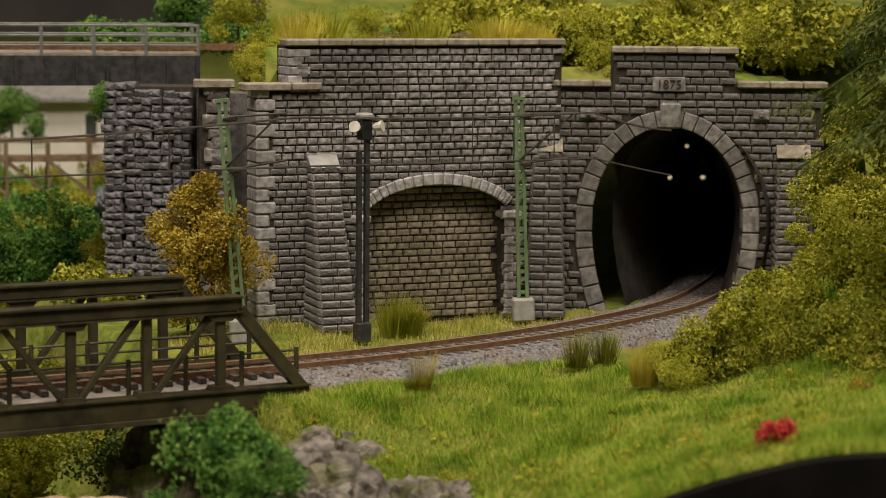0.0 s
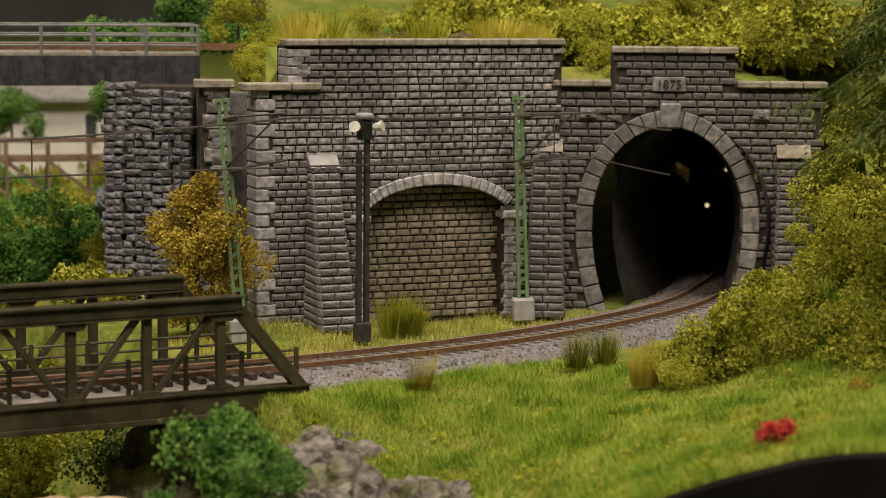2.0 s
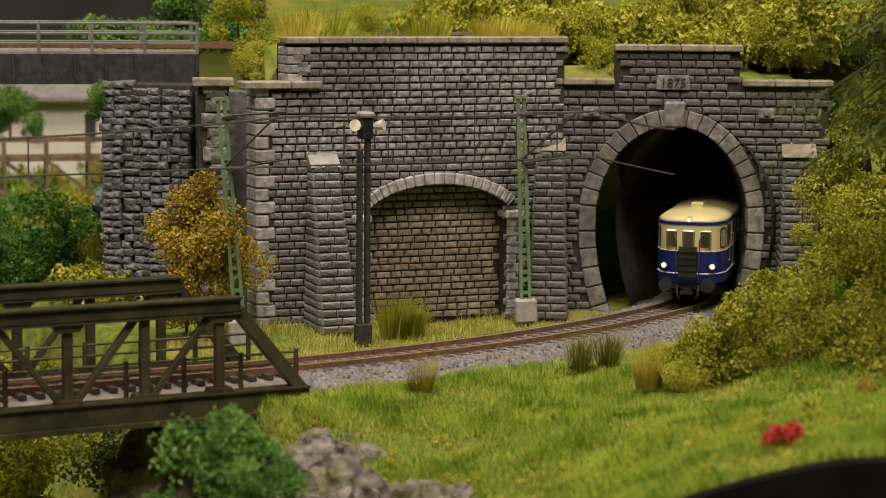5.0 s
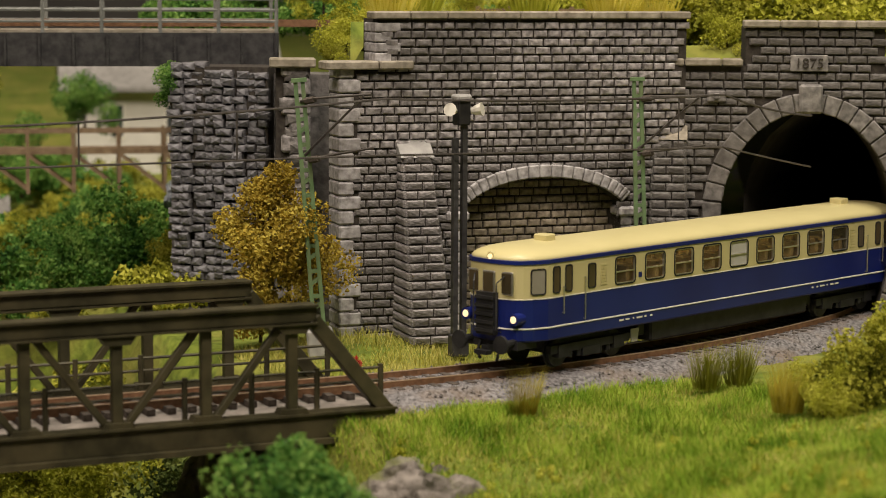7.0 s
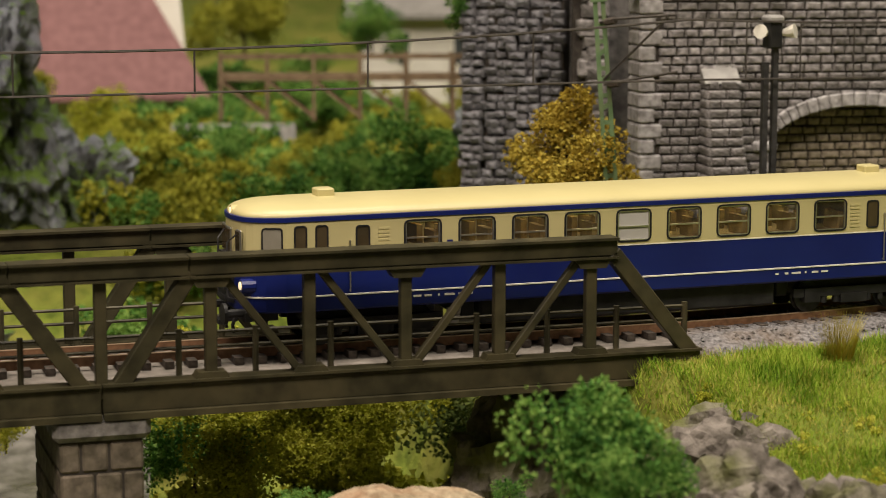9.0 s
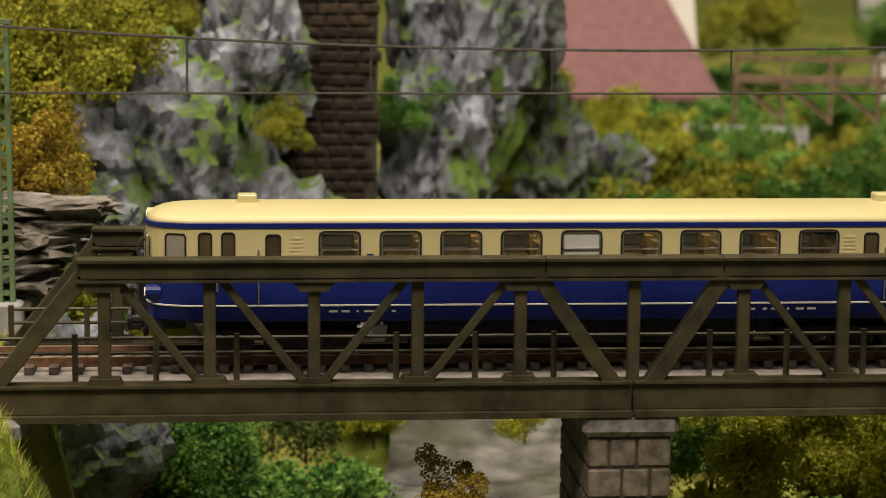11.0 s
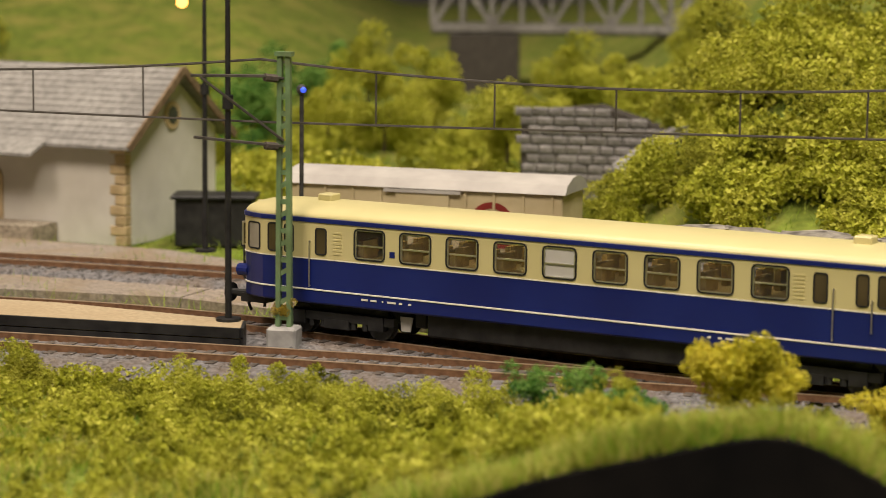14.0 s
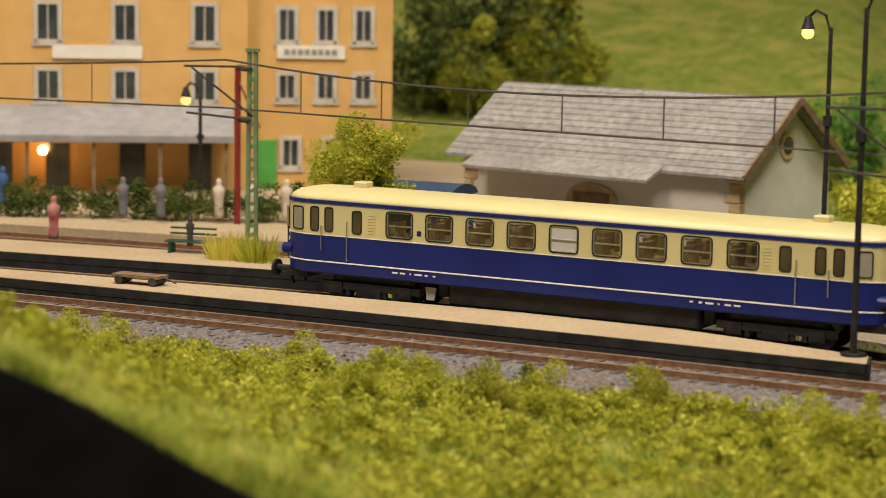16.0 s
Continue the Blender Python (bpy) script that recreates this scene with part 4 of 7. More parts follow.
def post_lamp():
    """Signal post before the wall: twin post with two horn loudspeakers."""
    t = thing("loudspeaker_post", "dark twin post with two white horn loudspeakers", "loudspeaker post", put(37.9, 80.2, -0.6))
    for x in (-0.19, 0.19):
        bm = B()
        box(bm, x - 0.1, x + 0.1, -0.12, 0.12, 0, 8.6 if x < 0 else 9.2)
        part("post", bm, STEEL_DARK, t)
    bm = B()
    box(bm, -0.2, 0.35, -0.3, 0.3, 9.1, 10.1)
    part("control_box", bm, BLACK, t, bevel=0.06)
    bm = B()
    box(bm, -0.25, 0.4, -0.34, 0.34, 10.05, 10.3)
    part("cap", bm, CONCRETE, t, bevel=0.08)
    for s, x in ((-1, -0.2), (1, 0.35)):
        bm = B()
        tube(bm, [(x, -0.1, 9.65), (x + s * 0.2, -0.2, 9.68), (x + s * 0.42, -0.42, 9.74)], 0.08, 10, 0.27)
        part("horn", bm, WHITE, t, "white loudspeaker horn")
    bm = B()
    box(bm, -0.36, 0.36, -0.26, 0.26, 0, 0.9)
    part("base", bm, STEEL_DARK, t, bevel=0.06)


post_lamp()


# ---- vegetation ----
def flock_mesh(name, mat, n, size, seed, flat=0.8, lobes=15, core=True):
    """A unit shrub of lobes, each covered with small irregular flakes; ragged outline and gaps."""
    rng = random.Random(seed)
    verts, faces = [], []
    cs = [(Vector((rng.gauss(0, 0.40), rng.gauss(0, 0.40), rng.gauss(0.05, 0.38) * flat)), rng.uniform(0.24, 0.46)) for _ in range(lobes)]
    for _ in range(n):
        c, r = rng.choice(cs)
        d = Vector((rng.gauss(0, 1), rng.gauss(0, 1), rng.gauss(0.25, 1))).normalized()
        p = c + d * r * rng.uniform(0.55, 1.12)
        s = size * rng.uniform(0.5, 1.25)
        q = Euler((rng.uniform(0, 6.28), rng.uniform(0, 6.28), rng.uniform(0, 6.28))).to_matrix()
        k = len(verts)
        for v in ((1, 0, -0.3), (-0.5, 0.85, -0.3), (-0.5, -0.85, -0.3), (0.1, 0, 0.7)):
            w = p + q @ Vector(v) * s * rng.uniform(0.7, 1.3)
            verts.append((w.x, w.y, w.z))
        faces += [(k, k + 1, k + 3), (k + 1, k + 2, k + 3), (k + 2, k, k + 3)]
    me = bpy.data.meshes.new(name)
    me.from_pydata(verts, [], faces)
    me.materials.append(mat)
    return me


def trunk_mesh():
    bm = B()
    rng = random.Random(5)
    tube(bm, [(0, 0, -90), (2, 1, -50), (0, 0, 0)], 7, 6, 3)
    for _ in range(6):
        a = rng.uniform(0, 6.28)
        tube(bm, [(0, 0, -40 + rng.uniform(-10, 20)), (25 * math.cos(a), 25 * math.sin(a), 0), (45 * math.cos(a), 45 * math.sin(a), rng.uniform(10, 35))], 3, 5, 1)
    return mesh_of("trunk", bm, BARK)


TRUNK = trunk_mesh()
KINDS = {
    "OLIVE": (LEAF_OLIVE, "olive and yellow-green flocked model shrub", 5400, 0.041),
    "GREEN": (LEAF_GREEN, "fresh green flocked model shrub", 5000, 0.042),
    "LIGHT": (LEAF_LIGHT, "light yellow-green flocked model shrub", 5400, 0.041),
    "RUST": (LEAF_RUST, "rusty brown-green flocked model shrub", 5000, 0.042),
    "DARK": (LEAF_DARK, "dark green flocked model shrub, shade put into its colour", 1800, 0.055),
    "YELLOW": (LEAF_YELLOW, "bright yellow-green flocked bush", 1500, 0.065),
    "RED": (LEAF_RED, "small bush of red flowers", 700, 0.10),
}
SMALL = {k: [flock_mesh("crown", KINDS[k][0], 1200, 0.072, 17 * i + 3) for i in range(4)] for k in ("LIGHT", "OLIVE", "GREEN", "YELLOW")}
CROWNS = {k: [flock_mesh("crown", v[0], v[2], v[3], 31 * i + len(k)) for i in range(4)] for k, v in KINDS.items()}


def shrub(kind, x, y, z, r, i):
    rng = random.Random(i * 7 + int(x * 10))
    if math.hypot(x, y) > 95 and not (x > 35 and y > 80) and kind != "DARK":
        z = max(z, float(land(np.array([x]), np.array([y]))[0]) + 0.45 * r)
    t = thing("shrub", KINDS[kind][1], "shrub", put(x, y, z), group="shrubs")
    ob = new("crown", (SMALL if r < 0.85 and kind in SMALL else CROWNS)[kind][rng.randrange(4)])
    ob.parent = t
    k = r * CM * 1.12
    ob.matrix_basis = pose(0, 0, 0, 0, 0, rng.uniform(0, 360)) @ Matrix.Diagonal((k, k, k * rng.uniform(0.9, 1.1), 1))
    ob = new("stem", TRUNK)
    ob.parent = t
    ob.matrix_basis = Matrix.Diagonal((k * 0.7, k * 0.7, k * 0.9, 1))


PLOT_OLIVE = [(33.6, 102.6, 0.9, 1.3), (45.1, 63.6, 1.0, 2.3), (47.5, 58.0, 1.3, 2.7), (51.8, 62.2, 4.0, 2.8), (56.8, 69.8, 6.6, 2.7), (58.8, 70.7, 9.8, 2.7), (49.3, 57.9, 2.1, 2.3), (45.9, 59.3, 1.0, 1.6), (45.5, 62.1, 0.8, 1.5), (55.3, 64.5, 6.0, 2.6), (59.8, 69.9, 11.9, 3.2), (48.5, 61.1, 1.9, 2.0), (64.1, 91.8, 13.7, 2.0), (66.6, 85.1, 13.3, 2.4), (64.0, 84.5, 12.0, 1.3), (59.7, 99.5, 13.8, 1.5), (10.9, 87.3, -5.4, 1.0), (22.8, 80.8, -4.9, 2.2), (-7.0, 89.7, 7.3, 2.5), (-4.5, 93.9, 8.1, 2.2)]
PLOT_OLIVE_MORE = [(1.9, 96.0, 4.5, 1.1), (15.6, 119.0, 4.9, 1.6), (28.7, 114.5, -0.2, 1.5), (34.3, 152.2, 6.3, 3.0), (-11.2, 94.3, 5.6, 2.5), (-21.0, 96.8, 3.1, 2.0), (-28.1, 112.5, 6.8, 2.8), (-11.3, 103.4, 8.2, 2.4), (-6.9, 96.8, 7.7, 2.3), (-3.0, 103.0, 9.0, 2.4), (-25.6, 97.7, 2.7, 1.6), (-6.9, 89.7, 3.7, 1.5), (-15.8, 91.6, 2.9, 1.2), (-30.3, 99.5, 2.0, 1.4)]
PLOT_GREEN = [(32.2, 107.3, 0.9, 2.6), (22.5, 57.8, -0.6, 2.0), (23.1, 56.5, -0.8, 1.2), (42.7, 114.3, 13.7, 2.0), (31.3, 96.0, 9.5, 1.0), (40.9, 144.3, 6.0, 2.0), (-2.5, 84.0, -5.6, 2.4), (-0.2, 86.0, -5.7, 1.9), (16.9, 82.3, -5.5, 1.9), (25.1, 119.4, 0.3, 2.2), (29.9, 107.9, 0.8, 1.6), (35.9, 141.5, 2.3, 2.4), (10.4, 107.5, 7.8, 1.0), (7.5, 102.7, 4.7, 1.2), (-18.2, 62.4, 1.3, 0.8), (-21.2, 62.5, 1.5, 0.7), (-20.1, 63.4, 1.7, 0.6), (-64.9, 135.2, 2.9, 2.6), (-65.2, 146.1, 4.0, 2.4), (-137.9, 130.7, 9.4, 3.0)]
PLOT_LIGHT = [(50.8, 60.2, 3.4, 2.6), (48.4, 63.4, 1.8, 2.1), (53.2, 62.6, 5.2, 2.6), (48.9, 65.8, 1.6, 2.3), (51.9, 66.0, 2.6, 2.4), (54.9, 68.8, 4.3, 2.0), (43.0, 62.7, 0.3, 0.9), (50.4, 65.9, 1.8, 1.8), (56.6, 92.0, 12.8, 1.4), (60.5, 91.9, 13.7, 1.9), (66.6, 90.1, 13.6, 2.0), (39.3, 95.2, 11.8, 1.2), (38.0, 93.6, 11.0, 0.9), (43.2, 107.7, 13.6, 1.5), (48.1, 101.1, 13.1, 1.0), (55.6, 89.1, 11.8, 0.8), (20.3, 81.5, -5.3, 1.9), (16.9, 76.1, -5.1, 1.5), (17.9, 82.1, -3.6, 2.0), (20.6, 126.3, 1.3, 2.0), (22.3, 119.9, 0.2, 1.5), (-8.3, 91.6, 4.3, 2.3), (-14.4, 93.9, 4.2, 2.3), (-17.8, 95.3, 3.7, 2.3), (-24.4, 103.1, 4.1, 2.4)]
PLOT_LIGHT_MORE = [(-17.7, 102.5, 6.0, 2.6), (-21.9, 105.8, 6.2, 2.6), (-15.0, 104.9, 7.6, 2.6), (-29.0, 100.9, 2.5, 1.5), (-12.1, 90.2, 3.3, 1.4), (-9.8, 66.3, 0.9, 0.6), (-8.6, 66.9, 0.7, 0.65), (-7.6, 67.6, 0.6, 0.55), (-19.0, 63.2, 1.6, 0.5), (-84.3, 109.3, 2.2, 2.0), (-84.3, 106.7, 1.3, 1.5), (-51.2, 132.4, 4.2, 2.2), (-51.0, 123.9, 3.4, 1.9), (-55.6, 126.3, 3.7, 1.6), (-43.1, 122.7, 3.5, 2.2), (-27.5, 98.2, 2.6, 2.0), (-24.6, 104.3, 4.5, 2.4), (-58.1, 138.3, 5.1, 2.2), (-45.6, 142.9, 4.6, 2.5), (-42.3, 164.7, 6.8, 2.6), (-85.2, 108.6, 1.4, 2.2)]
PLOT_RUST = [(32.0, 84.9, 4.4, 2.2), (32.5, 84.7, 2.6, 1.9), (31.4, 85.0, 1.0, 1.5), (7.0, 71.7, -4.2, 1.1), (45.4, 53.3, 0.6, 1.4), (-4.6, 81.9, -4.9, 1.9), (-7.1, 85.7, 4.4, 1.9), (-9.7, 94.5, 6.5, 1.6), (-34.5, 75.0, 1.0, 0.35), (42.6, 83.8, -0.2, 0.4), (50.3, 86.4, 8.2, 0.35)]
# Shade is put into the darker flock; the first plot stands for fir boughs.
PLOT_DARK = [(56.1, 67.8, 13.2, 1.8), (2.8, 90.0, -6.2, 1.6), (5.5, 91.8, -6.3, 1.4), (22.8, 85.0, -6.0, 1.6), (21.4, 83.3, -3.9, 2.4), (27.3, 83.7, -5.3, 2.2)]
PLOT_YELLOW = [(-15.5, 63.6, 2.5, 1.15), (-15.8, 63.1, 1.9, 0.9), (-14.7, 63.8, 1.9, 0.8), (-16.7, 63.3, 2.5, 0.9), (-36.3, 97.4, -0.1, 0.8), (-58.1, 80.2, 1.1, 0.9), (39.5, 92.9, 10.4, 0.5)]
PLOT_STRAWB = [(-12.4, 65.3, 1.3, 0.7), (-11.5, 65.5, 1.2, 0.5)]
PLOT_TREE = [(-104.0, 153.0, 8.3, 6.5), (-105.5, 145.9, 5.7, 5.0)]
PLOT_RED = [(36.8, 47.0, 1.2, 0.5), (36.5, 47.0, 1.5, 0.55), (33.1, 79.4, -0.6, 0.3)]

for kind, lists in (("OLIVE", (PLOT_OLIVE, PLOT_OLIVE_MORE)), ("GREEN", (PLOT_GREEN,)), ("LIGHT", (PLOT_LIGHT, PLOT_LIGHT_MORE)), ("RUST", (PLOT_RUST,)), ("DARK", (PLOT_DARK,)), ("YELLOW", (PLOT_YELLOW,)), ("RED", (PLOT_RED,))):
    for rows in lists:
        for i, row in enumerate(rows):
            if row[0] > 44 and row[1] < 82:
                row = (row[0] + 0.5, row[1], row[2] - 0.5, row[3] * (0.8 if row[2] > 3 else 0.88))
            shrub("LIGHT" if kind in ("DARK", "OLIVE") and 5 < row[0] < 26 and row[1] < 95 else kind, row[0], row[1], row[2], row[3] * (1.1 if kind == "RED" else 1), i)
for i, row in enumerate(PLOT_STRAWB):
    shrub("YELLOW", *row, i)
# low shrubs along the bank before the station
rng = random.Random(21)
for i in range(100):
    b = 17.5 + (i % 50) * 0.62 + rng.uniform(-0.25, 0.25)
    r = float(np.interp(b, near_b, near_r)) - (5.0 if i < 50 else 7.2) + rng.uniform(-1.4, 0.7)
    x, y = -math.sin(math.radians(b)) * r, math.cos(math.radians(b)) * r
    s = rng.uniform(0.5, 0.95)
    shrub("LIGHT" if rng.random() < 0.75 else "OLIVE", x, y, float(land(np.array([x]), np.array([y]))[0]) + s * 0.5, s, i)


def broadleaf_tree(x, y, z, r, label):
    t = thing("tree", label, "tree", put(x, y, z), group="trees")
    k = r * CM
    for i, (dx, dy, dz, s) in enumerate(((0, 0, 0, 1.0), (0.5, 0.2, -0.35, 0.7), (-0.55, 0.1, -0.25, 0.75))):
        ob = new("crown", CROWNS["DARK" if i != 1 else "OLIVE"][i])
        ob.parent = t
        ob.matrix_basis = Matrix.Translation((dx * k, dy * k, dz * k)) @ Matrix.Diagonal((k * s, k * s, k * s * 1.2, 1))
    ob = new("trunk", TRUNK)
    ob.parent = t
    ob.matrix_basis = Matrix.Diagonal((k * 0.8, k * 0.8, k * 1.4, 1))


for x, y, z, r in PLOT_TREE:
    broadleaf_tree(x, y, z + 1, r, "large dark broadleaf tree behind the goods shed")


def conifer(x, y, z0, z1, r):
    """Dark fir: drooping boughs in whorls round a straight trunk, hung with needle sprays."""
    t = thing("fir_tree", "tall dark green drooping fir tree", "tree", put(x, y, 0), group="trees")
    bm = B()
    tube(bm, [(0, 0, -1), (0, 0, z1)], 0.5, 8, 0.05)
    part("trunk", bm, BARK, t)
    rng = random.Random(9)
    for k in range(46):
        f = k / 45
        z, a = z0 + (z1 - z0) * f, k * 2.4
        l = r * (1 - 0.9 * f) * rng.uniform(0.8, 1.15)
        tip = Vector((l * math.cos(a), l * math.sin(a), z - 0.45 * l))
        bm = B()
        tube(bm, [(0, 0, z), tuple(Vector((0, 0, z)).lerp(tip, 0.5) + Vector((0, 0, 0.12 * l))), tuple(tip)], 0.09, 4, 0.03)
        for _ in range(int(70 + 60 * l)):
            u = rng.random() ** 0.7
            p = Vector((0, 0, z)).lerp(tip, u) + Vector((rng.gauss(0, 0.16 * l * u + 0.08), rng.gauss(0, 0.16 * l * u + 0.08), rng.gauss(-0.12, 0.12)))
            d = Vector((math.cos(a) + rng.gauss(0, 0.6), math.sin(a) + rng.gauss(0, 0.6), -0.7)).normalized() * rng.uniform(0.25, 0.5)
            w = d.cross(Vector((0.2, 0.1, 1))).normalized() * 0.05
            bm.faces.new([bm.verts.new(q) for q in (p - w, p + w, p + d)])
        part("bough", bm, LEAF_DARK, t)


conifer(50.2, 56.4, 10.5, 24, 5.6)


def tuft_mesh(name, mat, n, seed):
    rng = random.Random(seed)
    verts, faces = [], []
    for _ in range(n):
        a, q = rng.uniform(0, 6.28), rng.random() ** 0.6
        x, y = 0.28 * q * math.cos(a), 0.28 * q * math.sin(a)
        lx, ly = 0.30 * q * math.cos(a) + rng.gauss(0, 0.07), 0.30 * q * math.sin(a) + rng.gauss(0, 0.07)
        h, w = rng.uniform(0.65, 1.15), 0.028
        k = len(verts)
        verts += [(x - w, y, 0), (x + w, y, 0), (x + lx * 0.45 + w * 0.6, y + ly * 0.45, h * 0.6), (x + lx * 0.45 - w * 0.6, y + ly * 0.45, h * 0.6), (x + lx, y + ly, h)]
        faces += [(k, k + 1, k + 2, k + 3), (k + 3, k + 2, k + 4)]
    me = bpy.data.meshes.new(name)
    me.from_pydata(verts, [], faces)
    me.materials.append(mat)
    return me


TUFTS = {"straw": tuft_mesh("tuft", STRAW, 260, 1), "green": tuft_mesh("tuft", LEAF_LIGHT, 260, 2)}
for kind, x, y, z, s in (("straw", 35.1, 69.1, -0.7, 1.7), ("straw", 42.6, 64.2, -0.3, 1.8), ("straw", 41.5, 95.4, 11.1, 2.9), ("straw", 51.5, 92.6, 11.1, 2.7), ("straw", 53.2, 91.7, 11.1, 2.5), ("green", 40.2, 81.7, -0.8, 2.1), ("green", 41.0, 81.6, -0.8, 1.9), ("green", 42.9, 69.9, -0.5, 1.7), ("green", 44.4, 70.1, -0.5, 1.7), ("green", 48.3, 94.4, 11.1, 2.7), ("green", 43.0, 95.8, 11.1, 2.9), ("straw", 44.5, 92.5, 11.1, 2.0), ("green", -67.6, 79.9, -0.5, 2.1), ("straw", -69.2, 79.6, -0.5, 2.1), ("straw", -12.2, 65.6, 0.3, 1.3), ("straw", -11.4, 65.8, 0.2, 1.2)):
    if z < 5:
        z = max(z, float(land(np.array([x]), np.array([y]))[0]) - 0.05)
    ob = new("grass_tuft", TUFTS[kind])
    ob.matrix_basis = put(x, y, z, 40 * s) @ Matrix.Diagonal((s * CM, s * CM, s * CM * 0.95, 1))
    tagged(ob, "straw-yellow tuft of long grass fibre" if kind == "straw" else "green tuft of long grass fibre", "grass tuft", "grass tufts")


def fibre_field(name, n, place, height, mat, label, seed, sign=1):
    """Electrostatic grass: short fibres, too many to count."""
    rng = random.Random(seed)
    P = [place(rng) for _ in range(n)]
    X, Y = np.array([p[0] for p in P]), np.array([p[1] for p in P])
    Zs = land(X, Y)
    td = np.min(np.hypot(X[:, None] - all_tracks[None, ::3, 0], Y[:, None] - all_tracks[None, ::3, 1]), axis=1)
    verts, faces = [], []
    for x, y, z, d in zip(X, Y, Zs, td):
        if d < 3.1 or z < -7:
            continue
        patch = math.sin(x * 0.8 + 1.7 * math.sin(y * 0.5)) * math.sin(y * 0.7 + x * 0.3)
        if sign * patch < rng.uniform(-1.6, -0.1) + (0.5 if sign < 0 else 0):
            continue
        h = height * rng.uniform(0.4, 1.2) * (1 + 0.45 * patch)
        a = rng.uniform(0, 6.28)
        l, w = rng.uniform(0.2, 1.3) * h, 0.024
        k = len(verts)
        dx, dy = math.cos(a), math.sin(a)
        verts += [((x - dy * w) * CM, (y + dx * w) * CM, (z - 0.05) * CM), ((x + dy * w) * CM, (y - dx * w) * CM, (z - 0.05) * CM), ((x + dx * l) * CM, (y + dy * l) * CM, (z + h) * CM)]
        faces.append((k, k + 1, k + 2))
    me = bpy.data.meshes.new(name)
    me.from_pydata(verts, [], faces)
    me.materials.append(mat)
    tagged(new(name, me), label, "grass", kind="stuff")


def polar(rng, b0, b1, r0, r1):
    b, r = math.radians(rng.uniform(b0, b1)), rng.uniform(r0, r1)
    return -math.sin(b) * r, math.cos(b) * r


fibre_field("meadow_grass", 150000, lambda g: polar(g, -42, -20, 56, 84), 0.36, GRASS, "bright green static-grass meadow", 1)
fibre_field("meadow_dry_grass", 60000, lambda g: polar(g, -42, -20, 56, 84), 0.34, GRASS_DRY, "dry yellowish grass fibres in the meadow", 2, -1)
fibre_field("bank_grass", 70000, lambda g: polar(g, 4, 49, 56, 84), 0.34, GRASS, "green static grass on the bank", 3)
fibre_field("bank_dry_grass", 70000, lambda g: polar(g, 4, 49, 56, 84), 0.38, GRASS_DRY, "dry yellow-green grass fibres on the bank", 4)
fibre_field("rim_grass", 16000, lambda g: polar(g, 2, 52, 55.5, 57.6), 0.55, GRASS_DRY, "long yellow-green grass hanging over the board's edge", 7)
fibre_field("rim_grass", 16000, lambda g: polar(g, 2, 52, 55.5, 57.6), 0.5, GRASS, "green grass hanging over the board's edge", 8)
fibre_field("wall_foot_grass", 9000, lambda g: (g.uniform(30, 52), g.uniform(78, 86)), 0.35, GRASS_DRY, "sparse yellowish grass at the foot of the wall", 5)
fibre_field("hillside_grass", 42000, lambda g: polar(g, -3, 48, 82, 165), 0.6, GRASS, "green hillside grass fibres", 6)


def thicket(name, label, mesh, spots):
    """A carpet of low growth, too dense to count: many clumps in one mesh."""
    src = np.array([v.co for v in mesh.vertices])
    tri = np.array([p.vertices for p in mesh.polygons])
    vs, fs = [], []
    for k, (x, y, z, r, a) in enumerate(spots):
        c, s = math.cos(a), math.sin(a)
        q = src @ np.array([[c, s, 0], [-s, c, 0], [0, 0, 1]]) * r * CM * 1.12
        vs.append(q + np.array((x, y, z)) * CM)
        fs.append(tri + k * len(src))
    me = bpy.data.meshes.new(name)
    me.from_pydata(np.vstack(vs).tolist(), [], np.vstack(fs).tolist())
    me.materials.append(mesh.materials[0])
    tagged(new(name, me), label, "undergrowth", kind="stuff")


def scatter(n, seed, b0, b1, near, far, r0, r1, lift=0.4, outside=None):
    """Spots on the land between two distances from the line."""
    g = random.Random(seed)
    out = []
    while len(out) < n:
        b = g.uniform(b0, b1)
        t = float(np.interp(b, near_b, near_r))
        d = near(b, t) + (far(b, t) - near(b, t)) * g.random()
        x, y = -math.sin(math.radians(b)) * d, math.cos(math.radians(b)) * d
        r = g.uniform(r0, r1)
        if np.min(np.hypot(all_tracks[:, 0] - x, all_tracks[:, 1] - y)) < 3.4 + r * 0.6:
            n -= 1
            continue
        out.append((x, y, float(land(np.array([x]), np.array([y]))[0]) + r * lift, r, g.uniform(0, 6.28)))
    return out


LOW = {k: flock_mesh("low_flock", KINDS[k][0], 300, 0.125, 77 + len(k)) for k in ("LIGHT", "OLIVE", "GREEN")}
BUSHY = {k: flock_mesh("bushy_flock", KINDS[k][0], 900, 0.085, 78 + len(k)) for k in ("LIGHT", "OLIVE", "GREEN")}
thicket("bank_undergrowth", "light green low shrubs carpeting the bank", LOW["LIGHT"], scatter(520, 1, 16, 49, lambda b, t: 59.0, lambda b, t: t - 4.2, 0.35, 0.75))
thicket("bank_undergrowth", "olive low growth among the bank shrubs", LOW["OLIVE"], scatter(170, 2, 8, 49, lambda b, t: 57.2, lambda b, t: t - 4.2, 0.3, 0.6))
thicket("meadow_clumps", "yellow-green mossy clumps in the meadow", LOW["LIGHT"], scatter(200, 12, -42, -21, lambda b, t: 57, lambda b, t: min(t, 78) - 4, 0.2, 0.5, -0.15))
thicket("hill_undergrowth", "light green shrubs covering the hill", BUSHY["LIGHT"], scatter(230, 3, 0, 14.8, lambda b, t: t + 9, lambda b, t: t + 42, 0.9, 1.8))
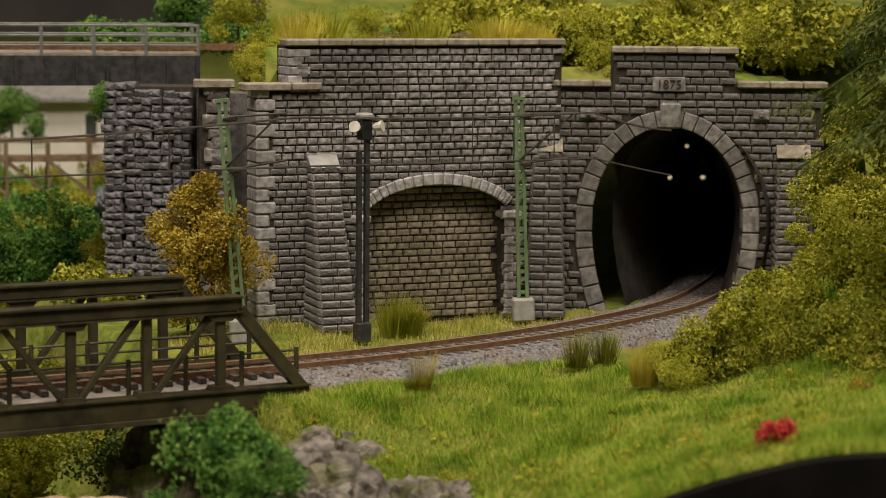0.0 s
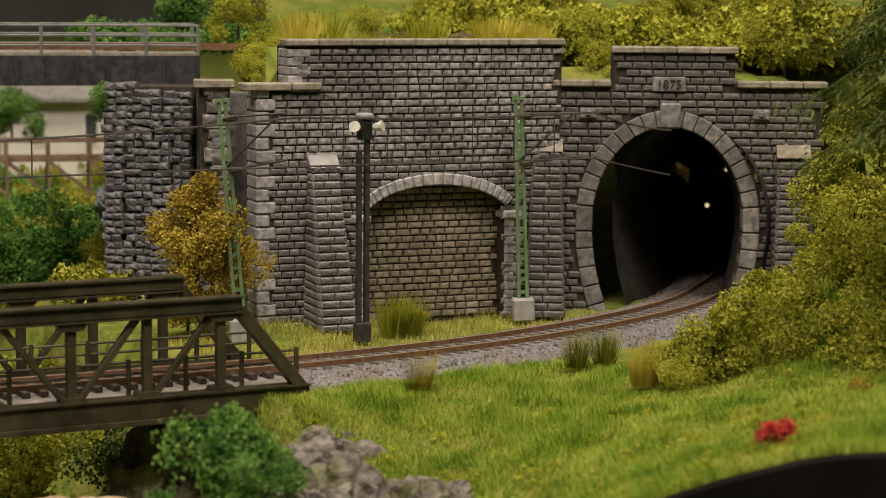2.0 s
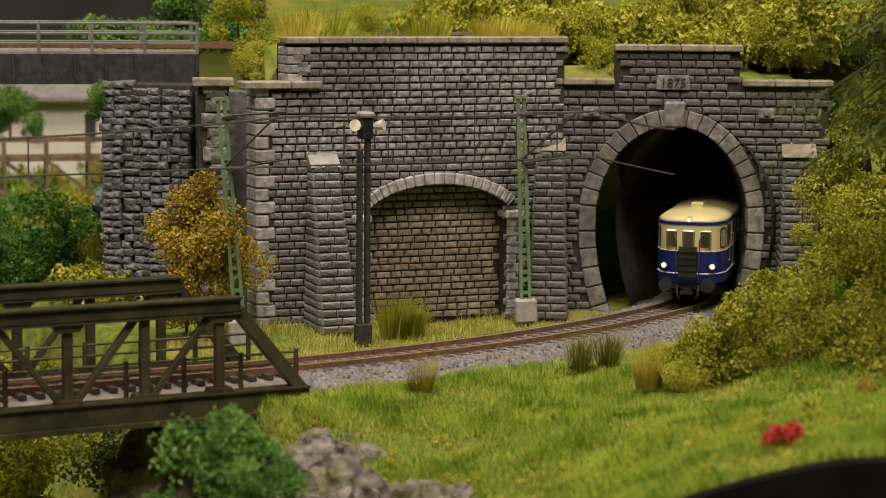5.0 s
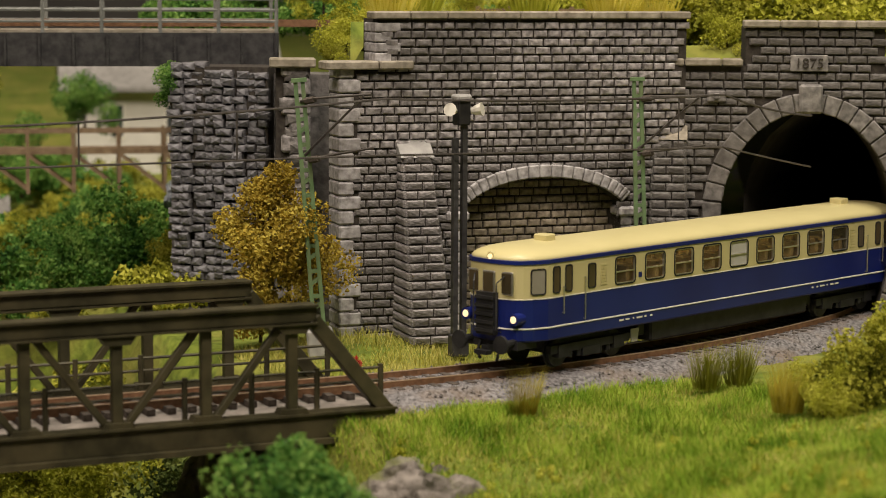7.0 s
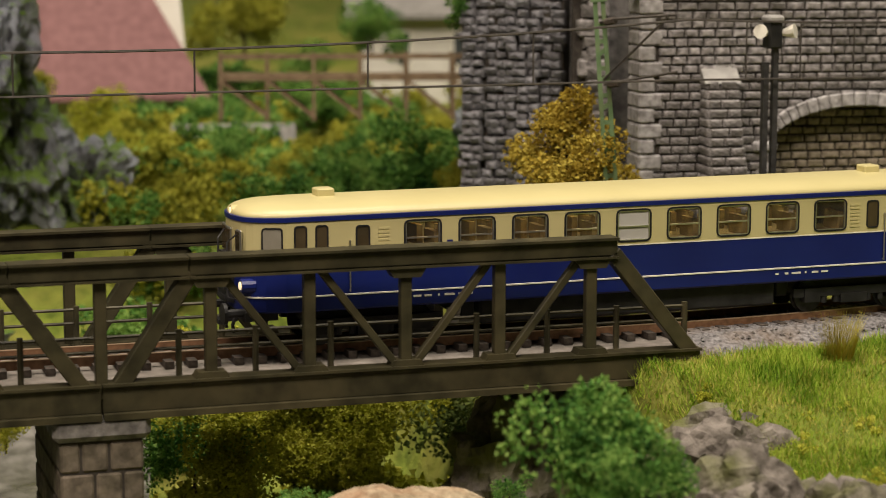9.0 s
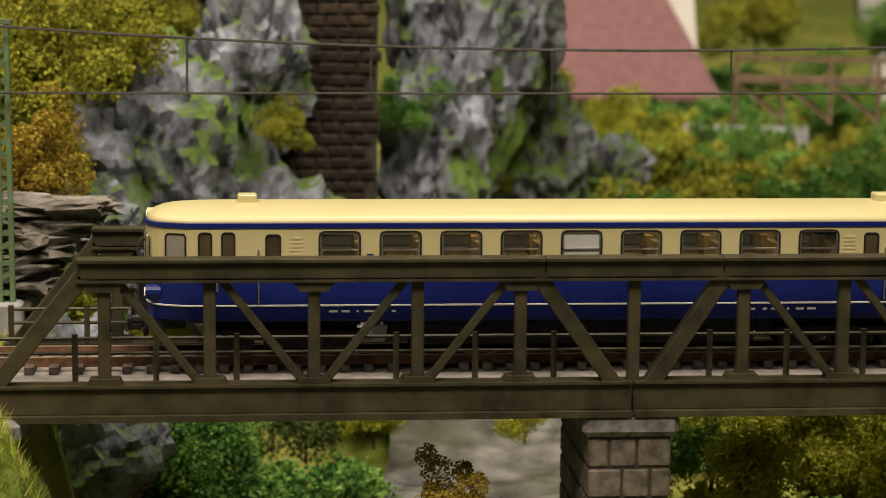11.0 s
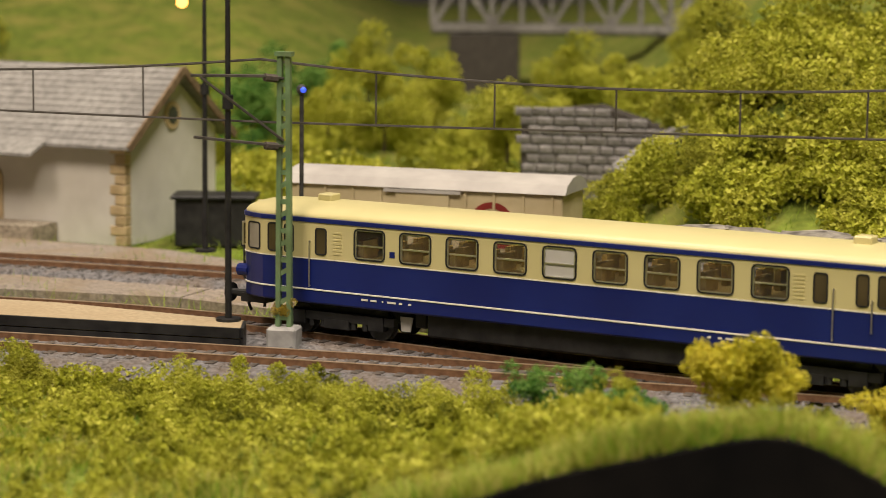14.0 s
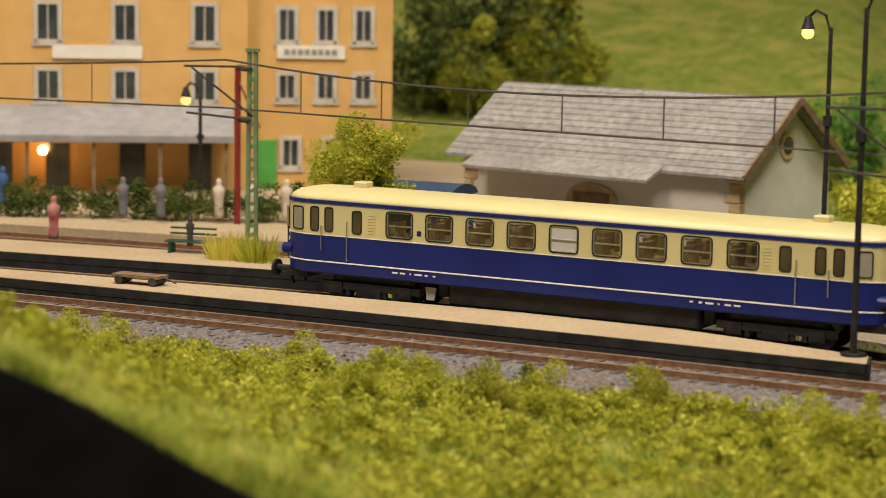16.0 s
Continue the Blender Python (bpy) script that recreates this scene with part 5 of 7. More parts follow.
thicket("hill_undergrowth", "olive shrubs covering the hill", BUSHY["OLIVE"], scatter(110, 4, -1, 14.5, lambda b, t: t + 10, lambda b, t: t + 50, 0.9, 1.8))
thicket("hill_undergrowth", "light green low shrubs above the rock ledge", BUSHY["LIGHT"], scatter(46, 18, 4, 15.5, lambda b, t: t + 7.5, lambda b, t: t + 13, 0.6, 1.1))
thicket("hill_undergrowth", "light green shrubs on the hill slope", BUSHY["LIGHT"], scatter(40, 19, 8, 14.5, lambda b, t: t + 12, lambda b, t: t + 25, 0.9, 1.5))
thicket("far_undergrowth", "light green shrubs on the far slopes", BUSHY["LIGHT"], scatter(60, 5, 14, 27, lambda b, t: t + 44, lambda b, t: t + 95, 1.2, 2.6))
thicket("gorge_floor_growth", "green shrubs on the gorge floor", BUSHY["GREEN"], [(x, y, -8.2, r, a) for x, y, r, a in ((-1.5, 83, 2.0, 4), (1.2, 84.5, 1.8, 5), (-3, 86, 2.2, 1.5), (2.6, 86.5, 1.7, 2.2), (4.4, 88.5, 1.5, 0.4), (0.4, 88, 1.9, 3.3), (-4.2, 81, 1.6, 2.0))])
thicket("gorge_floor_growth", "light green shrubs below the bridge pier", BUSHY["LIGHT"], [(x, y, -8.2, r, a) for x, y, r, a in ((15.5, 80, 1.7, 0), (17.5, 82.5, 2.0, 1), (20.5, 81, 1.9, 2), (22.5, 84, 2.2, 3), (15.2, 77.5, 1.8, 0.7), (19.0, 79.5, 1.9, 2.9), (24.5, 82, 2.0, 1.1))])
thicket("gorge_undergrowth", "green shrubs on the slopes behind the gorge", BUSHY["GREEN"], scatter(45, 6, -13, -6, lambda b, t: t + 42, lambda b, t: t + 95, 1.2, 2.6))
thicket("gorge_undergrowth", "olive shrubs on the slopes behind the gorge", BUSHY["OLIVE"], scatter(40, 7, -13.5, -6, lambda b, t: t + 36, lambda b, t: t + 85, 1.0, 2.4))
thicket("valley_undergrowth", "olive shrubs on the valley floor behind the bridge", BUSHY["OLIVE"], scatter(75, 16, -19, -10, lambda b, t: t + 22, lambda b, t: t + 90, 1.0, 1.9))
thicket("valley_undergrowth", "green shrubs on the valley floor behind the bridge", BUSHY["GREEN"], scatter(55, 17, -19, -10, lambda b, t: t + 22, lambda b, t: t + 90, 1.0, 2.0))


def flank(n, seed, x0, x1, dy0, dy1, r0, r1):
    """Spots on the mountain top behind the walls."""
    g = random.Random(seed)
    out = []
    for _ in range(n):
        x = g.uniform(x0, x1)
        y = float(np.interp(x, [36, 50.5, 63, 66, 110], [88, 86.6, 79.4, 76, 60])) + g.uniform(dy0, dy1)
        r = g.uniform(r0, r1)
        out.append((x, y, 11.3 + r * 0.55, r, g.uniform(0, 6.28)))
    return out


thicket("mountain_undergrowth", "light green shrubs on the mountain over the tunnel", BUSHY["LIGHT"], flank(46, 8, 54, 68, 7, 26, 1.2, 2.4))
thicket("mountain_undergrowth", "olive shrubs on the mountain over the tunnel", BUSHY["OLIVE"], flank(34, 9, 56, 74, 8, 30, 1.4, 2.8))
thicket("mountain_undergrowth", "fresh green low shrubs behind the retaining wall", BUSHY["GREEN"], flank(26, 10, 37, 54, 18, 40, 0.8, 1.5))


# ---- rocks ----
def crag(x, y, z, sx, sy, sz, seed, mat=ROCK, name="rock", label="jagged grey crag with moss", layers=0.0, tilt=0):
    bm = B()
    bmesh.ops.create_icosphere(bm, subdivisions=5, radius=1)
    off = Vector((seed * 3.1, seed * 1.7, seed * 0.9))
    for v in bm.verts:
        p = v.co.copy()
        n1 = noise.noise(Vector((p.x, p.y, p.z * 0.6)) * 1.4 + off)
        cell = noise.cell(p * 2.6 + off)
        n2 = noise.turbulence(p * 3.2 + off, 3, True)
        k = 1 + 0.34 * n1 + 0.12 * cell - (0.20 if mat is ROCK else 0.14) * n2
        if mat is ROCK:
            k += 0.13 * (noise.ridged_multi_fractal(Vector((p.x + p.z * 0.5, p.y, p.z * 0.7)) * 1.7 + off, 0.9, 2.1, 5, 1.0, 2.0) - 1.0)
            k += 0.14 * (1 - 2 * abs(noise.noise(Vector((p.x + p.z * 0.8, p.y, p.z * 0.8)) * 2.9 + off))) + 0.06 * noise.cell(Vector((p.x + p.z * 0.4, p.y, p.z * 0.5)) * 6 + off)
        if layers:
            k += layers * (((p.z * 4.5 + n1) % 1.0) - 0.5)
        v.co = p * k
        v.co.x *= sx
        v.co.y *= sy
        v.co.z *= sz
    return solid(name, bm, mat, label, "rock", "rocks", m=put(x, y, z, seed * 37 % 360 if not layers else 10, tilt, tilt))


for i, (x, y, z, sx, sy, sz) in enumerate(((-3.4, 96, 3.4, 3.4, 2.6, 4.6), (0.6, 99.5, 6.2, 2.2, 2.4, 4.2), (-5.6, 90, 0.4, 2.4, 2.2, 3.0), (8.8, 105, 2.8, 2.4, 2.4, 4.8), (11.4, 108, 6.2, 2.6, 2.0, 4.6), (9.6, 106, 9.0, 2.6, 2.2, 5.2), (13.0, 109, 8.0, 1.9, 1.8, 4.0), (14.6, 111.5, 1.6, 2.8, 2.0, 3.6), (17.4, 112, 0.2, 2.2, 2.0, 2.8), (1.8, 98, -1.0, 4.2, 2.0, 3.2), (8.0, 100, -4.5, 5.5, 2.4, 3.6), (42, 117, -1.0, 2.0, 2.0, 3.6), (-5.8, 80.5, -4.5, 1.8, 3.6, 3.4), (36.5, 108, 2.5, 1.4, 1.4, 2.2))):
    crag(x, y, z, sx, sy, sz, i + 1)
for i, (x, y, z, sx, sy, sz) in enumerate(((27.6, 60.5, -3.6, 2.2, 2.6, 2.4), (29.8, 65.6, -3.4, 2.0, 3.0, 2.4), (27.2, 75.6, -5.6, 2.0, 4.4, 4.2), (25.6, 64.0, -6.5, 2.2, 3.0, 3.0), (30.2, 58.6, -3.2, 1.8, 1.6, 1.6))):
    crag(x, y, z, sx, sy, sz, i + 21, ROCK_BANK, label="mossy brown-grey cast rock below the bridge end")


def ledge(x0, y0, x1, y1, h, seed):
    """Weathered rock bank: beds of flat broken slabs, stepping back as they rise."""
    rng = random.Random(seed)
    t = thing("rock_ledge", "tan layered rock ledge behind the track", "rock", group="rocks")
    n = 9
    for r in range(n):
        z = -1.0 + r * (h + 1.0) / n
        u = -0.02 * r
        while u < 1.0:
            w = rng.uniform(0.06, 0.17)
            c = min(u + w / 2, 0.99)
            x, y = x0 + (x1 - x0) * c, y0 + (y1 - y0) * c
            fall = min(1.0, 5.0 * (1 - c) + 0.2)
            u += w
            if z > h * fall:
                continue
            bm = B()
            bmesh.ops.create_icosphere(bm, subdivisions=3, radius=1)
            off = Vector((rng.uniform(0, 90), rng.uniform(0, 90), r))
            for v in bm.verts:
                p = v.co.copy()
                k = 1 + 0.40 * noise.noise(p * 1.7 + off) + 0.34 * noise.noise(p * 4.5 + off) + 0.14 * noise.cell(p * 3 + off)
                v.co = Vector((math.copysign(abs(p.x) ** 0.5, p.x) * k * 1.35, math.copysign(abs(p.y) ** 0.7, p.y) * k * 1.5, math.copysign(abs(p.z) ** 0.6, p.z) * k * 0.36))
            part("slab", bm, ROCK_TAN, t, at=put(x, y + 0.16 * r + rng.uniform(-0.3, 0.3), z + 0.3, rng.uniform(-25, 25), rng.uniform(-5, 5), rng.uniform(-5, 5)))


ledge(-7.5, 82.0, -25.5, 82.6, 3.3, 3)
bm = B()
bmesh.ops.create_icosphere(bm, subdivisions=5, radius=1)
for v in bm.verts:
    p = v.co.copy()
    k = 1 + 0.12 * noise.noise(p * 1.5) + 0.03 * noise.noise(p * 9) + 0.015 * noise.noise(p * 25)
    v.co = Vector((p.x * 4.6 * k, p.y * 2.8 * k, math.copysign(abs(p.z) ** 0.8, p.z) * 4.6 * k))
solid("sand_mound", bm, GRAVEL_TAN, "pinkish tan gravel mound beside the gorge", "mound", m=put(18.9, 64.3, -7.0))
for i, (x, y) in enumerate(((16.3, 65.0), (17.0, 64.4), (22.5, 64.6))):
    shrub("GREEN", x, y, -2.9, 0.5, i)
crag(-31.5, 61.3, -0.9, 2.2, 1.6, 0.4, 41, ROCK_TAN, "gravel_patch", "flat tan gravel patch on the bank")
crag(-50.5, 48.0, 0.2, 2.2, 1.6, 0.5, 42, ROCK_TAN, "gravel_patch", "flat tan gravel patch on the bank")


def river():
    bm = B()
    n = 30
    rows = []
    for j in range(n):
        y = 56 + j * 1.6
        c = 8 + 4 * math.sin(y * 0.08)
        rows.append([bm.verts.new((c + u * 5.5, y, -8.6 + max(0, y - 92) * 0.25 + 0.06 * math.sin(y * 2 + u * 5))) for u in (-1, -0.6, -0.2, 0.2, 0.6, 1)])
    for A, C in zip(rows, rows[1:]):
        for k in range(5):
            bm.faces.new((A[k], A[k + 1], C[k + 1], C[k]))
    solid("water", bm, WATER, "pale painted river with white water", "river", kind="structure", smooth=True)


river()


def brick_pier():
    t = thing("viaduct_pier", "tall dark brown brick viaduct pier", "pier")
    o, ang = (-1.3, 100.7), -3
    part("core", wall_slab(o, ang, [(0, -6), (7.4, -6), (7.4, 16), (0, 16)], 0, 3.0), MORTAR, t)
    masonry(t, o, ang, lambda u, z: 0.2 < u < 7.2, 0, 7.4, -3, 15, 0.5, 0.8, STONE_TARRY, singles=200, seed=33)


brick_pier()


# ---- station ----
def platform(name, front, back, z, label):
    """Sand-topped platform with a dark plank edge."""
    t = thing(name, label, "platform", kind="structure")
    bm = B()
    pts = front + back[::-1]
    slab(bm, [(x, y, -0.7) for x, y in pts], (0, 0, z + 0.7))
    part("platform_body", bm, SAND, t, "pale sand surface")
    for (xa, ya), (xb, yb) in zip(front, front[1:]):
        for k in range(3):
            bm = B()
            beam(bm, (xa, ya - 0.06, -0.52 + k * 0.38), (xb, yb - 0.06, -0.52 + k * 0.38), 0.12, 0.34, (0, 1, 0))
            part("edge_plank", bm, BLACK, t, "dark timber edge plank")
    (xa, ya), (xb, yb) = front[0], back[0]
    for k in range(3):
        bm = B()
        beam(bm, (xa + 0.06, ya, -0.52 + k * 0.38), (xb + 0.06, yb, -0.52 + k * 0.38), 0.12, 0.34, (1, 0, 0))
        part("edge_plank", bm, BLACK, t)


platform("platform_island", [(-35.6, 73.95), (-45.7, 72.85), (-58.5, 71.1), (-80, 67.7), (-108, 63.2)], [(-36.2, 75.4), (-44, 76.1), (-50.5, 75.5), (-61.9, 73.5), (-80, 69.3), (-108, 64.0)], 0.42, "long sand-topped island platform with dark timber edge")
platform("platform_station", [(-62.5, 79.0), (-80, 74.2), (-110, 66)], [(-66, 82), (-82, 77.6), (-112, 70)], 0.42, "station platform with sand surface and dark edge")
bm = B()
slab(bm, [(-64, 90, -0.55), (-86, 84, -0.55), (-125, 73, -0.55), (-140, 120, -0.55), (-90, 130, -0.55)], (0, 0, 0.7))
solid("forecourt", bm, SAND, "pale sandy station forecourt", "forecourt", kind="structure")
bm = B()
slab(bm, [(-43, 83.6, -1.2), (-52, 82.4, -1.2), (-60, 80.8, -1.2), (-62.5, 84, -1.2), (-65, 90, -1.2), (-70, 96.4, -1.2), (-50, 95.6, -1.2), (-43, 93, -1.2)], (0, 0, 0.78))
solid("yard_ground", bm, YARD_GRAVEL, "sandy grey gravel of the goods yard", "gravel", kind="structure")
bm = B()
slab(bm, [(-27, 80.4, -1.2), (-42.95, 83.6, -1.2), (-42.95, 93, -1.2), (-34, 94, -1.2), (-26, 90, -1.2)], (0, 0, 0.76))
solid("yard_ground", bm, YARD_GRAVEL, "sandy gravel between the running line and the siding", "gravel", kind="structure")


def station_lamp(x, y, h, arm, turn, label="black station lamp post with lit warm bulb"):
    t = thing("station_lamp", label, "lamp post", put(x, y, 0.4, turn), group="station lamps")
    bm = B()
    tube(bm, [(0, 0, 0), (0, 0, h)], 0.13, 8, 0.09)
    tube(bm, [(0, 0, h * 0.62), (0, 0, h * 0.66)], 0.2, 8)
    part("post", bm, BLACK, t)
    bm = B()
    tube(bm, [(0, 0, 0), (0, 0, 0.12)], 0.45, 10)
    part("base", bm, BLACK, t)
    for s in ((1, -1) if arm == 2 else (1,)):
        bm = B()
        tube(bm, [(0, 0, h - 0.2), (s * 0.25, 0, h + 0.5), (s * 0.7, 0, h + 0.7), (s * 1.05, 0, h + 0.4)], 0.07, 6)
        part("arm", bm, BLACK, t)
        bm = B()
        tube(bm, [(s * 1.05, 0, h + 0.45), (s * 1.05, 0, h + 0.15), (s * 1.05, 0, h - 0.1)], 0.12, 10, 0.3)
        shade = part("shade", bm, BLACK, t)
        bm = B()
        bmesh.ops.create_uvsphere(bm, u_segments=12, v_segments=8, radius=0.26)
        bmesh.ops.translate(bm, verts=bm.verts[:], vec=(s * 1.05, 0, h - 0.25))
        part("bulb", bm, LAMP_BULB, shade, "glowing warm bulb", smooth=True)


station_lamp(-36.65, 75.15, 11.9, 1, 0)
station_lamp(-45.4, 90.5, 10.8, 1, 180)
station_lamp(-84.0, 94.3, 6.0, 1, 180)
bm = B()
bmesh.ops.create_uvsphere(bm, u_segments=10, v_segments=6, radius=0.2)
tube(bm, [(0, 0, -8.5), (0, 0, -0.1)], 0.08, 6)
sig = solid("signal_post", bm, STEEL_DARK, "thin signal post with a small blue light", "signal", m=put(-36.0, 79.8, 8.2))
bm = B()
bmesh.ops.create_uvsphere(bm, u_segments=10, v_segments=6, radius=0.11)
part("blue_light", bm, LAMP_BLUE, sig, "glowing blue signal light", at=put(0.1, -0.1, 0))


def goods_shed():
    t = thing("goods_shed", "white plastered goods shed with grey slate roof and sandstone corners", "shed", put(-69.7, 98.7, -0.7, -4) @ Matrix.Diagonal((0.91, 0.91, 0.91, 1)))
    L, W, H, R = 18.2, 9.0, 5.6, 8.9
    bm = B()
    box(bm, 0, L, 0, W, 0, H)
    slab(bm, [(L, 0, H), (L, W, H), (L, W / 2, R - 0.2)], (-L, 0, 0))
    part("wall", bm, PLASTER, t, "white plastered walls")
    for s in (0, 1):
        n = 13
        for k in range(n):
            u0, u1 = k / n, (k + 1) / n
            def on(u, lift):
                y = -0.9 + u * (W / 2 + 0.9)
                z = H - 0.55 + u * (R - H + 0.55) + lift
                return (y if s == 0 else W - y), z
            ya, za = on(u0, 0.16)
            yb, zb = on(u1 + 0.01, 0.1)
            bm = B()
            slab(bm, [(-0.8, ya, za), (-0.8, yb, zb), (-0.8, yb, zb - 0.12), (-0.8, ya, za - 0.16)], (L + 1.6, 0, 0))
            part("slate_course", bm, SLATE, t)
    bm = B()
    slab(bm, [(1.5, -2.2, H - 0.85), (1.5, -0.3, H - 0.05), (1.5, -0.3, H - 0.25), (1.5, -2.2, H - 1.0)], (12.4, 0, 0))
    part("canopy", bm, SLATE, t, "grey slate canopy over the doors")
    for y in (-0.85, W + 0.85):
        bm = B()
        a, b = (y, H - 0.5), (W / 2, R + 0.02)
        beam(bm, (L + 0.78, a[0], a[1]), (L + 0.78, b[0], b[1]), 0.14, 0.4, (1, 0, 0))
        part("barge_board", bm, WOOD, t, "brown barge board")
    for x in (0, L):
        for k in range(10):
            w = 0.9 if k % 2 else 0.6
            bm = B()
            box(bm, x - 0.06 if x == 0 else x - w, x + w if x == 0 else x + 0.06, -0.08, 0.5, k * 0.53, k * 0.53 + 0.5)
            part("quoin", bm, SANDSTONE, t, bevel=0.05)
    bm = B()
    pts = [(7.2, 0.9), (7.2, 3.2)] + [(8.9 - 1.7 * math.cos(math.radians(a)), 3.2 + 0.9 * math.sin(math.radians(a))) for a in range(20, 180, 20)] + [(10.6, 3.2), (10.6, 0.9)]
    slab(bm, [(x, -0.10, z) for x, z in pts], (0, 0.2, 0))
    d = part("door_surround", bm, SANDSTONE, t, "sandstone arch round the doors")
    for x0, x1 in ((7.7, 8.86), (8.94, 10.1)):
        bm = B()
        box(bm, x0, x1, -0.16, -0.08, 1.0, 3.6)
        part("door_leaf", bm, WOOD, d, "brown plank door leaf")
    bm = B()
    tube(bm, [(L - 0.05, W / 2, 6.5), (L + 0.1, W / 2, 6.5)], 0.75, 16)
    o = part("oval_window", bm, SANDSTONE, t, at=put(0, 0, 0))
    bm = B()
    tube(bm, [(L + 0.05, W / 2, 6.5), (L + 0.13, W / 2, 6.5)], 0.48, 16)
    part("pane", bm, DARK_GLASS, o, "dark window pane")
    bm = B()
    box(bm, 1.5, 14, -2.2, 0, 0, 1.0)
    part("loading_ramp", bm, STONE_BROWN, t, "low stone loading ramp")
    bm = B()
    box(bm, 5.2, 7.4, -1.9, -0.5, 1.0, 1.6)
    solid("crate", bm, WOOD, "pinkish-brown wooden crate on the loading ramp", "crate", m=put(-71.4, 98.8, -0.7, -4), bevel=0.05)


DARK_GLASS = surface("dark_window", (0.03, 0.035, 0.04), (0.07, 0.08, 0.085), 60, 0.15, 0, spec=0.6)
goods_shed()


def station_house():
    t = thing("station_house", "ochre plastered station building with grey canopy and white window frames", "house", put(-100.9, 95.2, -0.3, 42) @ Matrix.Diagonal((0.84, 0.84, 0.84, 1)))
    L = 27.8
    bm = B()
    box(bm, -6, 17.5, 0, 16, 0, 24)
    part("wall", bm, OCHRE, t, "ochre plaster wall of the main block")
    bm = B()
    box(bm, 17.52, L, 1.2, 16, 0, 21)
    part("wall", bm, OCHRE, t, "ochre plaster wall of the side block")

    def window(x, y, z, w, h):
        z += 1.4
        bm = B()
        for q in ((x - w / 2 - 0.3, x - w / 2, z - 0.3, z + h + 0.3), (x + w / 2, x + w / 2 + 0.3, z - 0.3, z + h + 0.3), (x - w / 2, x + w / 2, z + h, z + h + 0.3), (x - w / 2 - 0.45, x + w / 2 + 0.45, z - 0.45, z)):
            box(bm, q[0], q[1], y - 0.14, y + 0.05, q[2], q[3])
        f = part("window", bm, FRAME_STONE, t, "pale stone window frame")
        bm = B()
        box(bm, x - w / 2, x + w / 2, y - 0.05, y + 0.03, z, z + h)
        part("pane", bm, DARK_GLASS, f, "dark window pane")
        bm = B()
        box(bm, x - 0.05, x + 0.05, y - 0.09, y - 0.05, z, z + h)
        part("glazing_bar", bm, FRAME_STONE, f)
    for z, h in ((5.5, 1.9), (9.6, 2.4), (13.9, 2.2)):
        for x in (-2.0, 3.7, 9.0, 14.5):
            window(x, 0, z, 1.35, h)
        for x in (20.3, 23.05, 25.7):
            window(x, 1.2, z + 0.1, 1.0, h - 0.3)
    for z in (0.2,):
        for x in (20.6, 23.6):
            window(x, 1.2, z + 0.6, 1.0, 1.8)
    bm = B()
    slab(bm, [(-8, -4.2, 4.6), (-8, 0.1, 6.5), (-8, 0.1, 6.3), (-8, -4.2, 4.4)], (24.5, 0, 0))
    c = part("canopy", bm, SHEET, t, "grey sheet canopy")
    bm = B()
    box(bm, -8, 16.5, -4.3, -4.15, 4.2, 4.65)
    part("fascia_strip", bm, SHEET, c)
    for x in (-6.5, -2, 2.5, 7, 11.5, 16):
        bm = B()
        box(bm, x - 0.12, x + 0.12, -3.9, -3.66, 0, 4.6)
        part("post", bm, WOOD, c)
    for x, w in ((-4.5, 1.5), (0.5, 1.4), (4.3, 1.6), (9.5, 1.8), (14.2, 1.6)):
        bm = B()
        box(bm, x - w / 2, x + w / 2, -0.1, 0.05, 0, 3.8)
        part("door", bm, DARK_GLASS, t, "dark glazed door")
    bm = B()
    bmesh.ops.create_uvsphere(bm, u_segments=12, v_segments=8, radius=0.3)
    part("porch_bulb", bm, glow("porch_bulb", (1.0, 0.5, 0.16), 45.0), t, "glowing porch bulb under the canopy", at=put(3.4, -1.5, 3.4))
    bm = B()
    box(bm, 19.6, 24.4, 1.0, 1.2, 9.8, 10.7)
    s = part("name_board", bm, WHITE, t, "white name board with unreadable grey lettering")
    bm = B()
    for k in range(8):
        box(bm, 20.1 + k * 0.48, 20.1 + k * 0.48 + 0.36, 0.96, 1.0, 10.05, 10.45)
    part("lettering_bar", bm, SLATE, s)
    bm = B()
    box(bm, 4.0, 10.2, -0.2, 0.0, 9.7, 10.6)
    part("name_board", bm, WHITE, t, "white name board")
    bm = B()
    box(bm, 18.2, 19.6, 0.9, 1.2, 0, 4.0)
    part("green_door", bm, surface("green_door", (0.06, 0.3, 0.05), (0.09, 0.36, 0.07), 60, 0.6, 0), t, "bright green door")


station_house()


def figure(x, y, h, coat, label, seated=False, z=0.42):
    """A painted figurine as one plain turned shape."""
    bm = B()
    prof = [(0.0, 0.16), (0.12, 0.2), (0.3, 0.16), (0.5, 0.19), (0.62, 0.22), (0.76, 0.24), (0.83, 0.1), (0.86, 0.11), (0.93, 0.13), (1.0, 0.05)]
    rings = [[bm.verts.new((r * h * 0.62 * math.cos(k * math.tau / 10), r * h * 0.45 * math.sin(k * math.tau / 10), u * h)) for k in range(10)] for u, r in prof]
    for A, C in zip(rings, rings[1:]):
        for k in range(10):
            bm.faces.new((A[k], A[(k + 1) % 10], C[(k + 1) % 10], C[k]))
    bm.faces.new(rings[0][::-1])
    bm.faces.new(rings[-1])
    ob = solid("figurine", bm, coat, label, "figurine", "figurines", m=put(x, y, z, 40), smooth=True)
    return ob


